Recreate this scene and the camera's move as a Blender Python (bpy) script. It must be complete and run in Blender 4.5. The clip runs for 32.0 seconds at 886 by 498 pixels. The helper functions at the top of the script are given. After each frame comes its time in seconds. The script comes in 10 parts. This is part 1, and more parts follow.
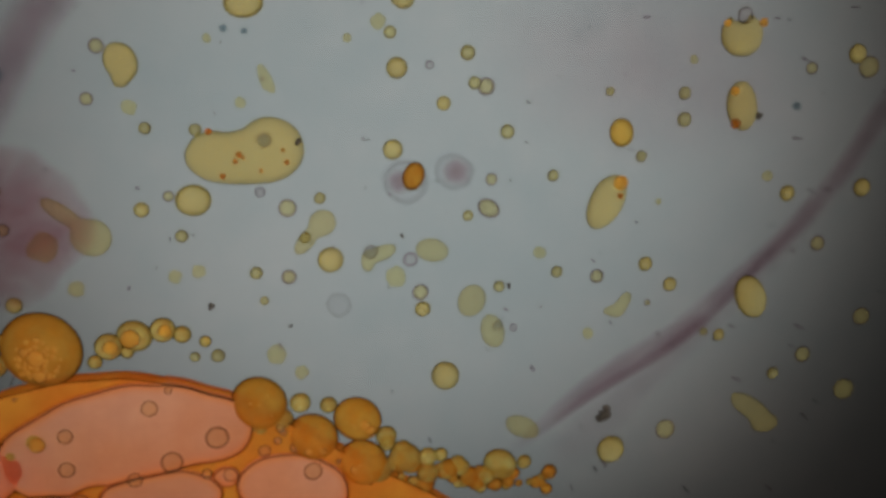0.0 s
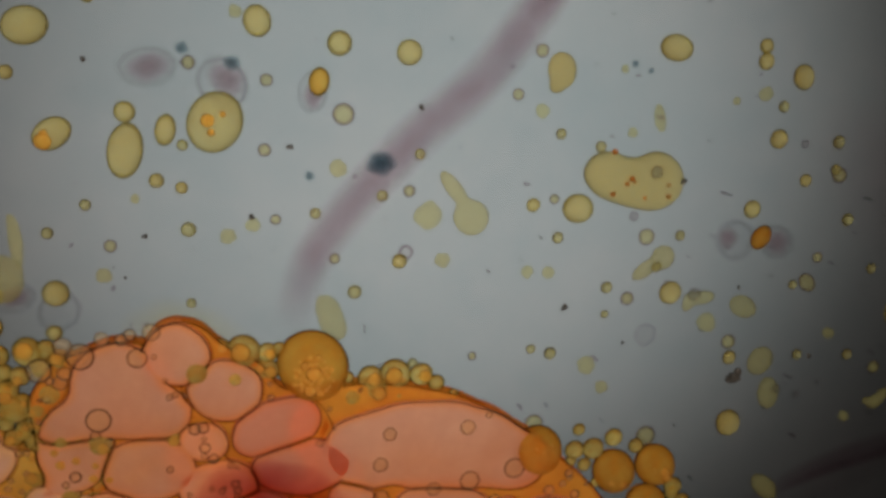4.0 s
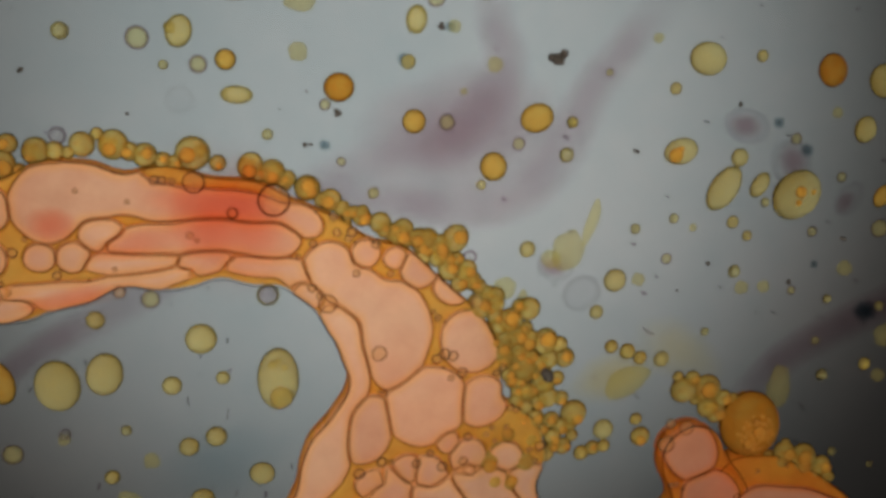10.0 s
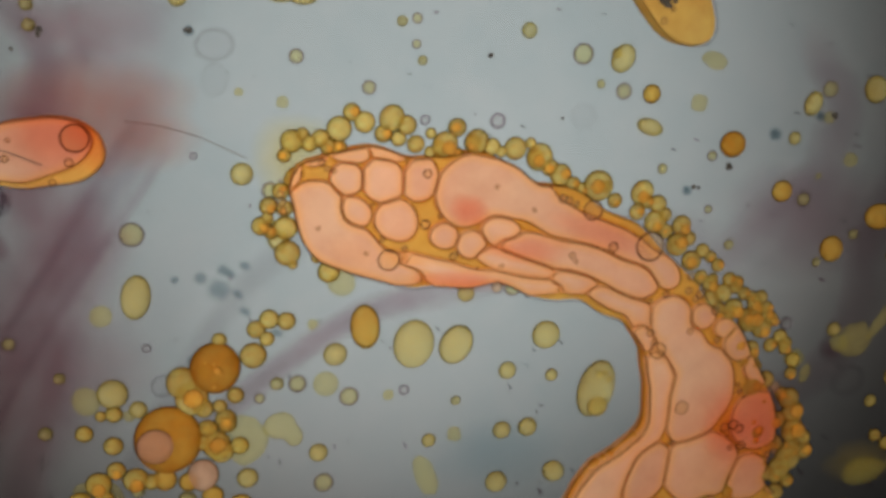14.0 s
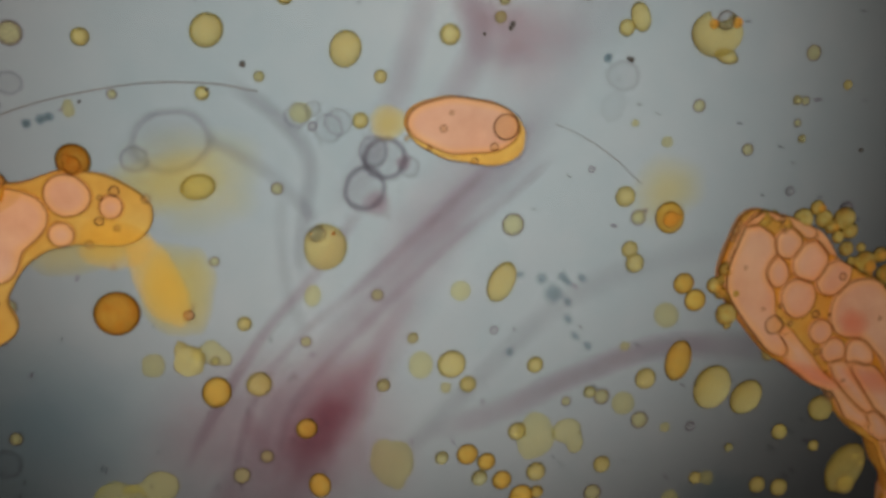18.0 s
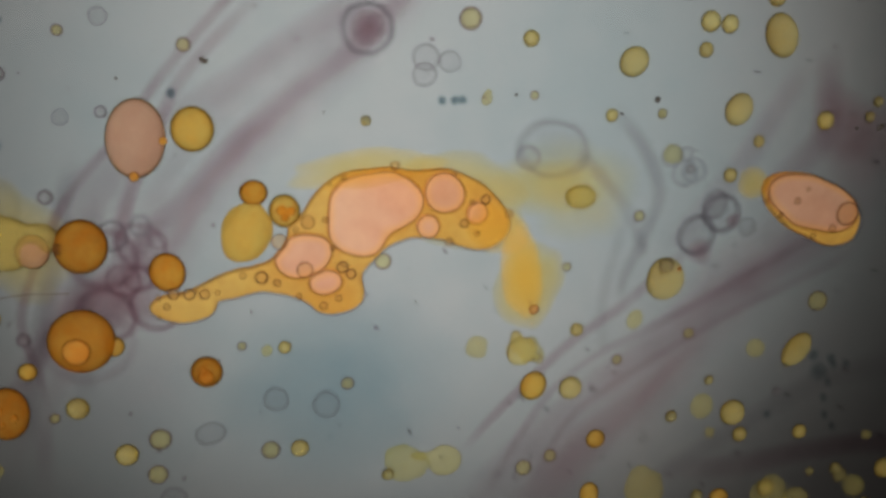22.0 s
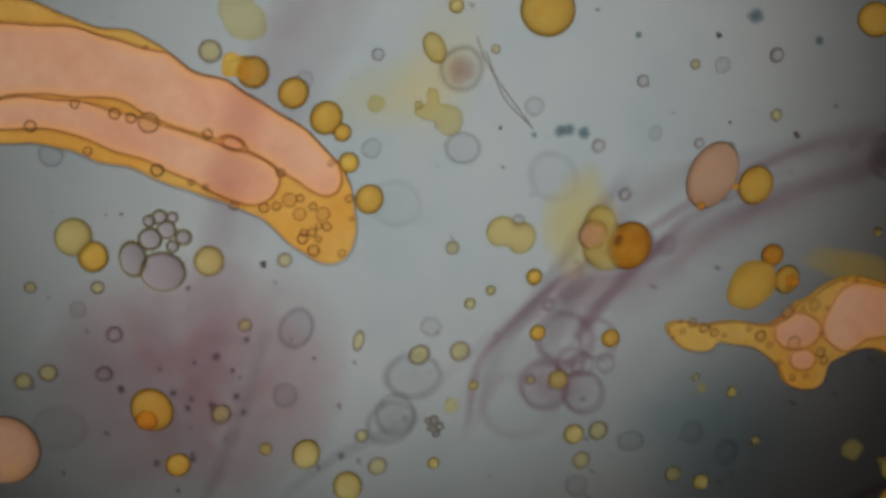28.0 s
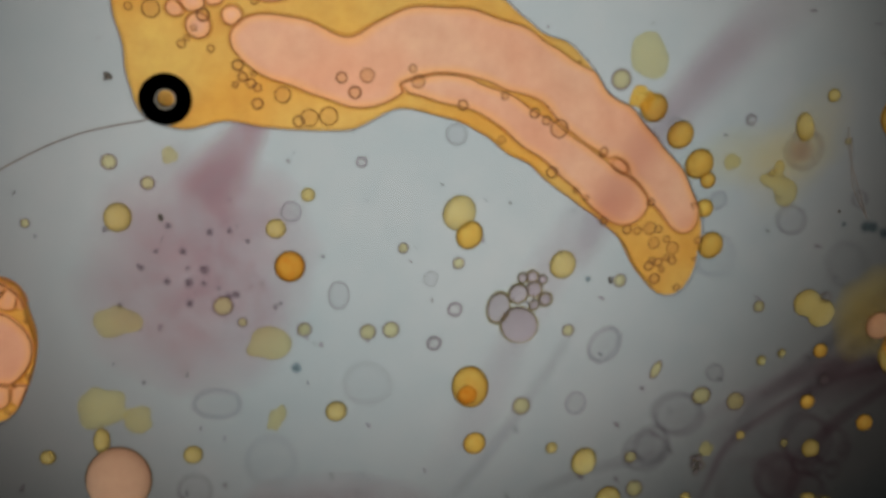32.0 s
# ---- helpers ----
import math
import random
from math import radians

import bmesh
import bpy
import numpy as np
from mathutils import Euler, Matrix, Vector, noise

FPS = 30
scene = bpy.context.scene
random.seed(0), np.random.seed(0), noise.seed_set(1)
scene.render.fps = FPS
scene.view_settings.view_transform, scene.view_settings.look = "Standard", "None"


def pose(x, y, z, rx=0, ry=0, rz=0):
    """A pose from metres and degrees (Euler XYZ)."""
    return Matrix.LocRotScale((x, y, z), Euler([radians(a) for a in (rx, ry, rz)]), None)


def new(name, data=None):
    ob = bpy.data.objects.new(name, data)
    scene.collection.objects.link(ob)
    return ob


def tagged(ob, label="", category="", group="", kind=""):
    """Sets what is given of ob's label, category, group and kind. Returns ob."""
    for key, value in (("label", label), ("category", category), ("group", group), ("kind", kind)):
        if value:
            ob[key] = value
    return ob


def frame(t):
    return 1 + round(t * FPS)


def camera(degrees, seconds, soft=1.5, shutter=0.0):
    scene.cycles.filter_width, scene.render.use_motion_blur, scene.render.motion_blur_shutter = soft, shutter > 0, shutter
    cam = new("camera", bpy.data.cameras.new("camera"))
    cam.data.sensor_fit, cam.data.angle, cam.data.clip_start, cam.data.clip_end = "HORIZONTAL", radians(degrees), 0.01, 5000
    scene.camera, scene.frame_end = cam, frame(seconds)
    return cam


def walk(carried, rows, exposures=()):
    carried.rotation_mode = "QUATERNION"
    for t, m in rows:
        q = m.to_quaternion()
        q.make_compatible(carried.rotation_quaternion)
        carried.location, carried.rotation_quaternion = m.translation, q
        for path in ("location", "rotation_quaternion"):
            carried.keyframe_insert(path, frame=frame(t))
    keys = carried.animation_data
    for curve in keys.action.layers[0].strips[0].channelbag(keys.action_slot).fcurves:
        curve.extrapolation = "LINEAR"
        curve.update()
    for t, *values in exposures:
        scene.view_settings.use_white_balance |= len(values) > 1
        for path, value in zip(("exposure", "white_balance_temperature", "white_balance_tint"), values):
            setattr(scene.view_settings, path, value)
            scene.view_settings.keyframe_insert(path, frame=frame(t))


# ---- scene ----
MM = 0.001
END = 32.0

# ---- camera ----
# A shallow round dish turns under a tilted camera; here the dish stands still and
# the camera and the lamp below go round its middle together.


def turned(t):
    """The angle in radians by which the camera has gone round at t seconds."""
    return 0.06530 * t + 3.3038e-4 * t**2 - 1.7541e-5 * t**3 + 2.4686e-7 * t**4


def orbit(start):
    """Rows of a path that begins at start and goes round the dish's middle."""
    return [(float(t), Matrix.Rotation(turned(t), 4, "Z") @ start) for t in range(33)]


EXPOSURES = [(0, -0.32), (0.5, -0.15), (1, -0.04), (2, -0.12), (3, -0.2), (6, -0.33), (7, -0.4), (8, -0.4), (9, -0.34), (10, -0.12), (11, 0.05), (12, 0.12), (14, 0.12), (17, 0.05), (19, -0.06), (20, -0.08), (21, -0.05), (22, -0.04), (23, 0.12), (25, 0.06), (28, -0.18), (29, 0.05), (30, 0.16), (32, 0.12)]
cam = camera(46.44, END, soft=3.9)
scene.cycles.transparent_max_bounces, scene.cycles.transmission_bounces, scene.cycles.max_bounces = 32, 24, 24
EYE = pose(0, 0.08274, 0.05, -13.622, -12.159, -2.552)
walk(cam, orbit(EYE), EXPOSURES)

# ---- light ----
world = bpy.data.worlds.new("room")
scene.world = world
world.use_nodes = True
sky = world.node_tree.nodes["Background"]
sky.inputs[0].default_value = (1.0, 0.90, 0.74, 1)
sky.inputs[1].default_value = 0.25
LAMP_Z = -45.0


# ---- materials ----
def shader(name):
    mat = bpy.data.materials.new(name)
    mat.use_nodes = True
    tree = mat.node_tree
    tree.nodes.clear()
    out = tree.nodes.new("ShaderNodeOutputMaterial")

    def node(kind, **values):
        made = tree.nodes.new("ShaderNode" + kind)
        for key, value in values.items():
            made.inputs[key.replace("_", " ")].default_value = value
        return made

    def link(a, b):
        tree.links.new(a, b)

    return mat, out, node, link


def ramp_of(node, stops):
    r = node("ValToRGB")
    while len(r.color_ramp.elements) < len(stops):
        r.color_ramp.elements.new(0.5)
    for e, (at, c) in zip(r.color_ramp.elements, stops):
        e.position, e.color = at, (*c, 1)
    return r


def liquid(name, tint, ior=1.1, cloud=0.35, body=None, mottled=0.25, size=900.0, other=None, broad=100.0, edge=None):
    """Tinted liquid: lets the light from below through, bent if ior is given, and scatters
    a share of the room's light. other: a second colour that it shades into over broad patches;
    edge: the colour of the oil that lies thicker along its border."""
    mat, out, node, link = shader(name)
    body = body or tint
    place = node("TexCoord")
    grain = node("TexNoise", Scale=size, Detail=5.0, Roughness=0.6)
    link(place.outputs["Object"], grain.inputs["Vector"])
    info = node("ObjectInfo")
    both = node("Math")
    both.operation = "ADD"
    link(grain.outputs["Fac"], both.inputs[0])
    each = node("Math")
    each.operation = "MULTIPLY"
    each.inputs[1].default_value = 0.4
    link(info.outputs["Random"], each.inputs[0])
    link(each.outputs[0], both.inputs[1])
    half = node("Math")
    half.operation = "MULTIPLY"
    half.inputs[1].default_value = 0.71
    link(both.outputs[0], half.inputs[0])
    patch = node("TexNoise", Scale=broad, Detail=2.0, Roughness=0.5)
    link(place.outputs["Object"], patch.inputs["Vector"])
    spread = node("MapRange")
    spread.inputs["From Min"].default_value, spread.inputs["From Max"].default_value = 0.38, 0.62
    link(patch.outputs["Fac"], spread.inputs["Value"])

    def shades(c):
        low = tuple(v * (1 - mottled) for v in c)
        high = tuple(min(1.0, v * (1 + mottled * 0.6)) for v in c)
        r = ramp_of(node, [(0.2, low), (0.8, high)])
        link(half.outputs[0], r.inputs[0])
        return r.outputs[0]

    def blended(c, d):
        if not d:
            return shades(c)
        m = node("Mix")
        m.data_type = "RGBA"
        link(spread.outputs[0], m.inputs["Factor"])
        link(shades(c), m.inputs["A"] if m.inputs["A"].type == "RGBA" else m.inputs[6])
        link(shades(d), m.inputs["B"] if m.inputs["B"].type == "RGBA" else m.inputs[7])
        return m.outputs[2]

    clear = node("BsdfRefraction", IOR=ior) if ior else node("BsdfTransparent")
    link(shades(tint), clear.inputs["Color"])
    lit, passed = node("BsdfDiffuse"), node("BsdfTranslucent")
    skin = blended(body, other)
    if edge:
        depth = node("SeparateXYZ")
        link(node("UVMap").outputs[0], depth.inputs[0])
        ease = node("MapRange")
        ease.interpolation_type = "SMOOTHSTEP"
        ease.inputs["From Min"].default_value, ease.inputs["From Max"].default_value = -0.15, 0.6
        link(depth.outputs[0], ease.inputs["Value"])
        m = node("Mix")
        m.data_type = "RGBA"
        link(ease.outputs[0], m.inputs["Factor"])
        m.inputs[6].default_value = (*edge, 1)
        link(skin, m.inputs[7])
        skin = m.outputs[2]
    link(skin, lit.inputs["Color"])
    link(skin, passed.inputs["Color"])
    milk = node("MixShader", Fac=0.5)
    link(lit.outputs[0], milk.inputs[1])
    link(passed.outputs[0], milk.inputs[2])
    mix = node("MixShader", Fac=cloud)
    link(clear.outputs[0], mix.inputs[1])
    link(milk.outputs[0], mix.inputs[2])
    link(mix.outputs[0], out.inputs["Surface"])
    return mat


def dye(name, tint, size=160.0, patchy=0.5):
    """Dissolved colour that thins out towards the edge of its cloud."""
    mat, out, node, link = shader(name)
    uv = node("UVMap")
    split = node("SeparateXYZ")
    link(uv.outputs[0], split.inputs[0])
    place = node("TexCoord")
    wisp = node("TexNoise", Scale=size, Detail=6.0, Roughness=0.6, Distortion=0.6)
    link(place.outputs["Object"], wisp.inputs["Vector"])
    spread = node("MapRange")
    spread.inputs["From Min"].default_value, spread.inputs["From Max"].default_value = 0.3, 0.7
    spread.inputs["To Min"].default_value, spread.inputs["To Max"].default_value = 1 - patchy, 1.0
    link(wisp.outputs["Fac"], spread.inputs["Value"])
    amount = node("Math")
    amount.operation = "MULTIPLY"
    link(split.outputs[0], amount.inputs[0])
    link(spread.outputs[0], amount.inputs[1])
    colour = ramp_of(node, [(0.0, (1, 1, 1)), (1.0, tint)])
    link(amount.outputs[0], colour.inputs[0])
    clear = node("BsdfTransparent")
    link(colour.outputs[0], clear.inputs["Color"])
    link(clear.outputs[0], out.inputs["Surface"])
    return mat


def haze(name, tint, body, cloud, size=200.0, patchy=0.4):
    """A thin film of oil that tints and scatters light and thins out towards its edge."""
    mat, out, node, link = shader(name)
    split = node("SeparateXYZ")
    link(node("UVMap").outputs[0], split.inputs[0])
    wisp = node("TexNoise", Scale=size, Detail=6.0, Roughness=0.6, Distortion=0.6)
    link(node("TexCoord").outputs["Object"], wisp.inputs["Vector"])
    spread = node("MapRange")
    spread.inputs["From Min"].default_value, spread.inputs["From Max"].default_value = 0.3, 0.7
    spread.inputs["To Min"].default_value, spread.inputs["To Max"].default_value = 1 - patchy, 1.0
    link(wisp.outputs["Fac"], spread.inputs["Value"])
    amount, share = node("Math"), node("Math")
    amount.operation = share.operation = "MULTIPLY"
    link(split.outputs[0], amount.inputs[0])
    link(spread.outputs[0], amount.inputs[1])
    link(amount.outputs[0], share.inputs[0])
    share.inputs[1].default_value = cloud
    colour = ramp_of(node, [(0.0, (1, 1, 1)), (1.0, tint)])
    link(amount.outputs[0], colour.inputs[0])
    clear = node("BsdfTransparent")
    link(colour.outputs[0], clear.inputs["Color"])
    lit = node("BsdfDiffuse", Color=(*body, 1))
    mix = node("MixShader")
    link(share.outputs[0], mix.inputs[0])
    link(clear.outputs[0], mix.inputs[1])
    link(lit.outputs[0], mix.inputs[2])
    link(mix.outputs[0], out.inputs["Surface"])
    return mat


def solid(name, low, high, size=400.0, rough=0.6, metal=0.0):
    mat, out, node, link = shader(name)
    place = node("TexCoord")
    grain = node("TexNoise", Scale=size, Detail=5.0)
    link(place.outputs["Object"], grain.inputs["Vector"])
    r = ramp_of(node, [(0.3, low), (0.7, high)])
    link(grain.outputs["Fac"], r.inputs[0])
    skin = node("BsdfPrincipled", Roughness=rough, Metallic=metal)
    link(r.outputs[0], skin.inputs["Base Color"])
    link(skin.outputs[0], out.inputs["Surface"])
    return mat


def water_look():
    mat, out, node, link = shader("tinted_water")
    place = node("TexCoord")
    a = node("TexNoise", Scale=55.0, Detail=3.0, Roughness=0.5)
    b = node("TexNoise", Scale=420.0, Detail=5.0, Roughness=0.65)
    link(place.outputs["Object"], a.inputs["Vector"])
    link(place.outputs["Object"], b.inputs["Vector"])
    both = node("Mix", Factor=0.3)
    both.inputs["Factor"].default_value = 0.3
    link(a.outputs["Fac"], both.inputs["A"])
    link(b.outputs["Fac"], both.inputs["B"])
    r = ramp_of(node, [(0.36, (0.8, 0.853, 0.858)), (0.64, (0.916, 0.922, 0.914))])
    link(both.outputs["Result"], r.inputs[0])
    clear = node("BsdfTransparent")
    link(r.outputs[0], clear.inputs["Color"])
    link(clear.outputs[0], out.inputs["Surface"])
    return mat


def glass_look():
    mat, out, node, link = shader("dish_glass")
    clear = node("BsdfTransparent")
    clear.inputs["Color"].default_value = (0.98, 0.99, 0.985, 1)
    link(clear.outputs[0], out.inputs["Surface"])
    return mat


def top_light_look():
    """The warm pane of an added, unseen top light that brightens foam and oil."""
    mat, out, node, link = shader("top_light_pane")
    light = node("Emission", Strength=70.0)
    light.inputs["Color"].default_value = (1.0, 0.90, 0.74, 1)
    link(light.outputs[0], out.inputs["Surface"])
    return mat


def glow_look():
    """A frosted lamp pane, its glow painted to fall off from middle to rim and so darken the view's edges."""
    mat, out, node, link = shader("lamp_pane")
    place = node("TexCoord")
    far = node("VectorMath")
    far.operation = "LENGTH"
    link(place.outputs["Object"], far.inputs[0])
    fall = node("MapRange")
    fall.inputs["From Max"].default_value = 80.0 * MM
    link(far.outputs["Value"], fall.inputs["Value"])
    r = ramp_of(node, [(0.0, (1.0, 1.0, 1.0)), (0.19, (0.96, 0.96, 0.96)), (0.335, (0.78, 0.775, 0.77)), (0.455, (0.51, 0.495, 0.49)), (0.55, (0.31, 0.29, 0.28)), (0.65, (0.13, 0.117, 0.11)), (0.78, (0.05, 0.043, 0.04)), (1.0, (0.012, 0.01, 0.009))])
    r.color_ramp.interpolation = "B_SPLINE"
    link(fall.outputs[0], r.inputs[0])
    light = node("Emission", Strength=0.5)
    link(r.outputs[0], light.inputs["Color"])
    link(light.outputs[0], out.inputs["Surface"])
    return mat


PALE = liquid("pale_oil", (0.98, 0.95, 0.78), None, 0.13, (1.0, 0.82, 0.36), 0.12, 2.2)
YELLOW = liquid("yellow_oil", (0.99, 0.95, 0.72), 1.08, 0.28, (1.0, 0.80, 0.31), 0.15, 2.2, (1.0, 0.70, 0.20), 1.1)
SMALL = liquid("droplet_oil", (0.98, 0.95, 0.74), 1.16, 0.16, (1.0, 0.80, 0.32), 0.15, 2.2)
OLIVE = liquid("edge_oil", (0.985, 0.92, 0.60), 1.14, 0.36, (1.0, 0.74, 0.22), 0.25, 2.2, (1.0, 0.54, 0.11), 0.8)
AMBER = liquid("amber_oil", (0.985, 0.86, 0.46), None, 0.36, (1.0, 0.64, 0.17), 0.2, 2.2, (1.0, 0.54, 0.11), 0.9)
ORANGE = liquid("orange_oil", (0.98, 0.72, 0.28), None, 0.38, (1.0, 0.47, 0.09), 0.35, 2.4, (0.97, 0.36, 0.05), 1.3)
# Beads inside large drops, and the bright lens glint painted on edge drops.
GLINT = liquid("amber_bead_and_glint", (0.99, 0.82, 0.45), None, 0.42, (1.0, 0.58, 0.15), 0.2, 2.2, (1.0, 0.48, 0.10), 0.9)
RED = liquid("red_oil", (0.86, 0.48, 0.20), 1.1, 0.34, (0.74, 0.30, 0.06), 0.2, 2.2)
MATRIX = liquid("foam_oil", (0.985, 0.80, 0.42), None, 0.62, (1.0, 0.55, 0.13), 0.3, 900.0, (1.0, 0.46, 0.08), 260.0)
EMBER = liquid("deep_foam_oil", (0.97, 0.60, 0.25), None, 0.58, (1.0, 0.31, 0.045), 0.3, 900.0, (1.0, 0.40, 0.06), 260.0)
GOLD = liquid("gold_oil", (0.99, 0.89, 0.57), None, 0.64, (1.0, 0.66, 0.21), 0.25, 1100.0, (1.0, 0.54, 0.12), 160.0)
CELL = liquid("cell_water", (0.985, 0.83, 0.76), None, 0.64, (0.98, 0.63, 0.48), 0.2, 900.0, (0.98, 0.55, 0.40), 170.0, (1.0, 0.58, 0.24))
WARM = liquid("warm_cell_water", (0.985, 0.82, 0.73), None, 0.68, (1.0, 0.62, 0.45), 0.2, 900.0, (1.0, 0.54, 0.37), 150.0, (1.0, 0.55, 0.22))
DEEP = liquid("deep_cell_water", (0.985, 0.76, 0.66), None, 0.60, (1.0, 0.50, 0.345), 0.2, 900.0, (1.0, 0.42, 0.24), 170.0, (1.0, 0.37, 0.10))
BLUSH = liquid("reddened_cell_water", (0.95, 0.55, 0.46), None, 0.5, (1.0, 0.36, 0.24), 0.2, 700.0, (1.0, 0.42, 0.27), 200.0, (1.0, 0.33, 0.10))
BEAD = liquid("bead_water", (0.99, 0.94, 0.84), None, 0.12, (1.0, 0.66, 0.42), 0.1, 2.2)
POCKET = liquid("pocket_water", (0.985, 0.86, 0.76), 1.08, 0.38, (0.96, 0.56, 0.40), 0.2, 2.2)
CLEAR = liquid("clear_water", (0.97, 0.95, 0.95), 1.04, 0.02, (0.8, 0.7, 0.7), 0.06, 2.2)
MAUVE = liquid("mauve_water", (0.93, 0.88, 0.90), 1.08, 0.03, (0.6, 0.42, 0.48), 0.08, 2.2)
FILM = liquid("oil_film", (0.50, 0.35, 0.17), None, 0.08, (0.26, 0.14, 0.04), 0.25, 1500.0)
UMBER = liquid("dark_oil_film", (0.36, 0.22, 0.10), None, 0.08, (0.2, 0.1, 0.03), 0.25, 1500.0)
# Rim tints: the dark edge that bent light gives drops, put into colour.
OLIVE_SHADE = liquid("olive_rim_shade", (0.68, 0.61, 0.34), None, 0.08, (0.26, 0.18, 0.04), 0.12, 2.2)
PALE_SHADE = liquid("pale_rim_shade", (0.85, 0.80, 0.58), None, 0.05, (0.3, 0.22, 0.06), 0.12, 2.2)
BROWN_SHADE = liquid("brown_rim_shade", (0.50, 0.32, 0.13), None, 0.08, (0.24, 0.12, 0.02), 0.12, 2.2)
PALE_GREY = liquid("pale_grey_tint", (0.86, 0.82, 0.84), None, 0.02, (0.25, 0.2, 0.21), 0.12, 2.2)
GREY_SHADE = liquid("grey_rim_shade", (0.50, 0.45, 0.48), None, 0.04, (0.2, 0.17, 0.18), 0.12, 2.2)
PINK_DYE = dye("pink_dye", (0.62, 0.36, 0.42))
PLUM_DYE = dye("plum_dye", (0.68, 0.50, 0.56), 200.0, 0.6)
ROSE_DYE = dye("rose_dye", (0.70, 0.32, 0.38), 260.0, 0.7)
RED_DYE = dye("red_dye", (0.97, 0.62, 0.55), 260.0, 0.5)
BLUE_DYE = dye("blue_dye", (0.42, 0.62, 0.70))
YELLOW_DYE = haze("yellow_film", (0.97, 0.87, 0.46), (0.98, 0.70, 0.22), 0.10)
GOLD_DYE = haze("gold_film", (0.98, 0.85, 0.42), (1.0, 0.60, 0.12), 0.20)
TEAL_DYE = dye("teal_dye", (0.05, 0.22, 0.28))
GREY_DYE = dye("grey_dye", (0.50, 0.45, 0.49), 300.0, 0.5)
TEAL_DYE_SPECK = liquid("speck_matter", (0.62, 0.60, 0.62), None, 0.05, (0.1, 0.09, 0.09), 0.3, 900.0)
WATER = water_look()
GLASS = glass_look()
DARK = solid("black_housing", (0.012, 0.012, 0.013), (0.02, 0.02, 0.021), 60.0, 0.8)
SPECK = solid("dark_dirt", (0.02, 0.018, 0.015), (0.06, 0.05, 0.045), 3000.0, 0.8)
HAIR = solid("dark_fibre", (0.05, 0.04, 0.035), (0.09, 0.07, 0.06), 3000.0, 0.6)


# ---- mesh helpers ----
def thing(name, bm, material, label, category, group="", kind=""):
    ob = new(name, finish(name, bm, material))
    return tagged(ob, label, category, group, kind)


def finish(name, bm, material, smooth=True):
    me = bpy.data.meshes.new(name)
    bm.to_mesh(me)
    bm.free()
    me.materials.append(material)
    me.polygons.foreach_set("use_smooth", [smooth] * len(me.polygons))
    return me


def part(name, me, parent, label="", at=None):
    ob = new(name, me)
    ob.parent = parent
    if at is not None:
        ob.matrix_basis = at
    if label:
        ob["label"] = label
    return ob


BALLS = {}


def ball_mesh(material):
    """A smooth ball of radius one, shared by all drops of a material."""
    if material.name not in BALLS:
        bm = bmesh.new()
        bmesh.ops.create_icosphere(bm, subdivisions=4, radius=1.0)
        BALLS[material.name] = finish("drop", bm, material)
    return BALLS[material.name]


def lump_mesh(material, rng, rough=0.1):
    """A drop of uneven outline."""
    bm = bmesh.new()
    bmesh.ops.create_icosphere(bm, subdivisions=4, radius=1.0)
    shift = Vector((rng.uniform(-9, 9), rng.uniform(-9, 9), rng.uniform(-9, 9)))
    for v in bm.verts:
        v.co *= 1 + rough * noise.noise(v.co * 1.3 + shift) * 1.6
    return finish("lump", bm, material)


def sized(x, y, z, a, b, c, deg):
    return Matrix.LocRotScale((x * MM, y * MM, z * MM), Euler((0, 0, radians(deg))), (a * MM, b * MM, c * MM))


RIMS = {}


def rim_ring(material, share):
    """A thin ring round a drop's waist that paints its refraction-dark edge, its half-width a share of the drop's
    radius.
    """
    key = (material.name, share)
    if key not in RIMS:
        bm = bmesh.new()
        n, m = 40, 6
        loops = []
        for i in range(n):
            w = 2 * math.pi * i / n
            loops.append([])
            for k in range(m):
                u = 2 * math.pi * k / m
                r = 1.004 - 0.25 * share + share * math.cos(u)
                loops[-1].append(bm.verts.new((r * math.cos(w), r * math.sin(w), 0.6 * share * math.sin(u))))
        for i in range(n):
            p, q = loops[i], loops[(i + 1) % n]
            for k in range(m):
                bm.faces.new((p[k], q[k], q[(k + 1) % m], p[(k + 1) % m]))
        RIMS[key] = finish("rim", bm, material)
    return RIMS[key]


DICE = random.Random(7)


def kinds_of_drop():
    return {
        "pale": (PALE, "pale yellow translucent oil drop under the water", "oil drop", -1.6),
        "yellow": (YELLOW, "yellow translucent oil drop afloat in the water", "oil drop", 0.0),
        "faint": (PALE, "faint hazy yellow oil droplet under the water", "oil drop", -0.6),
        "small": (SMALL, "small round yellow oil droplet with a dark rim", "oil drop", 0.0),
        "amber": (AMBER, "round amber oil drop with a dark rim", "oil drop", 0.0),
        "orange": (ORANGE, "round deep orange oil drop with a dark rim", "oil drop", 0.0),
        "red": (RED, "reddish orange oil drop over a rose stain", "oil drop", 0.0),
        "edge": (OLIVE, "olive-rimmed amber oil drop crowding the foam edge", "oil drop", 0.0),
        "glassy": (MAUVE, "clear mauve bubble with a dark rim", "bubble", 0.0),
        "clear": (CLEAR, "small colourless water bubble with a thin rim", "bubble", 0.0),
        "mauve": (MAUVE, "hazy mauve bubble with a soft dark rim", "bubble", -2.0),
        "cell": (POCKET, "pink translucent water bubble with a brown rim", "bubble", 0.0),
    }


KINDS = kinds_of_drop()


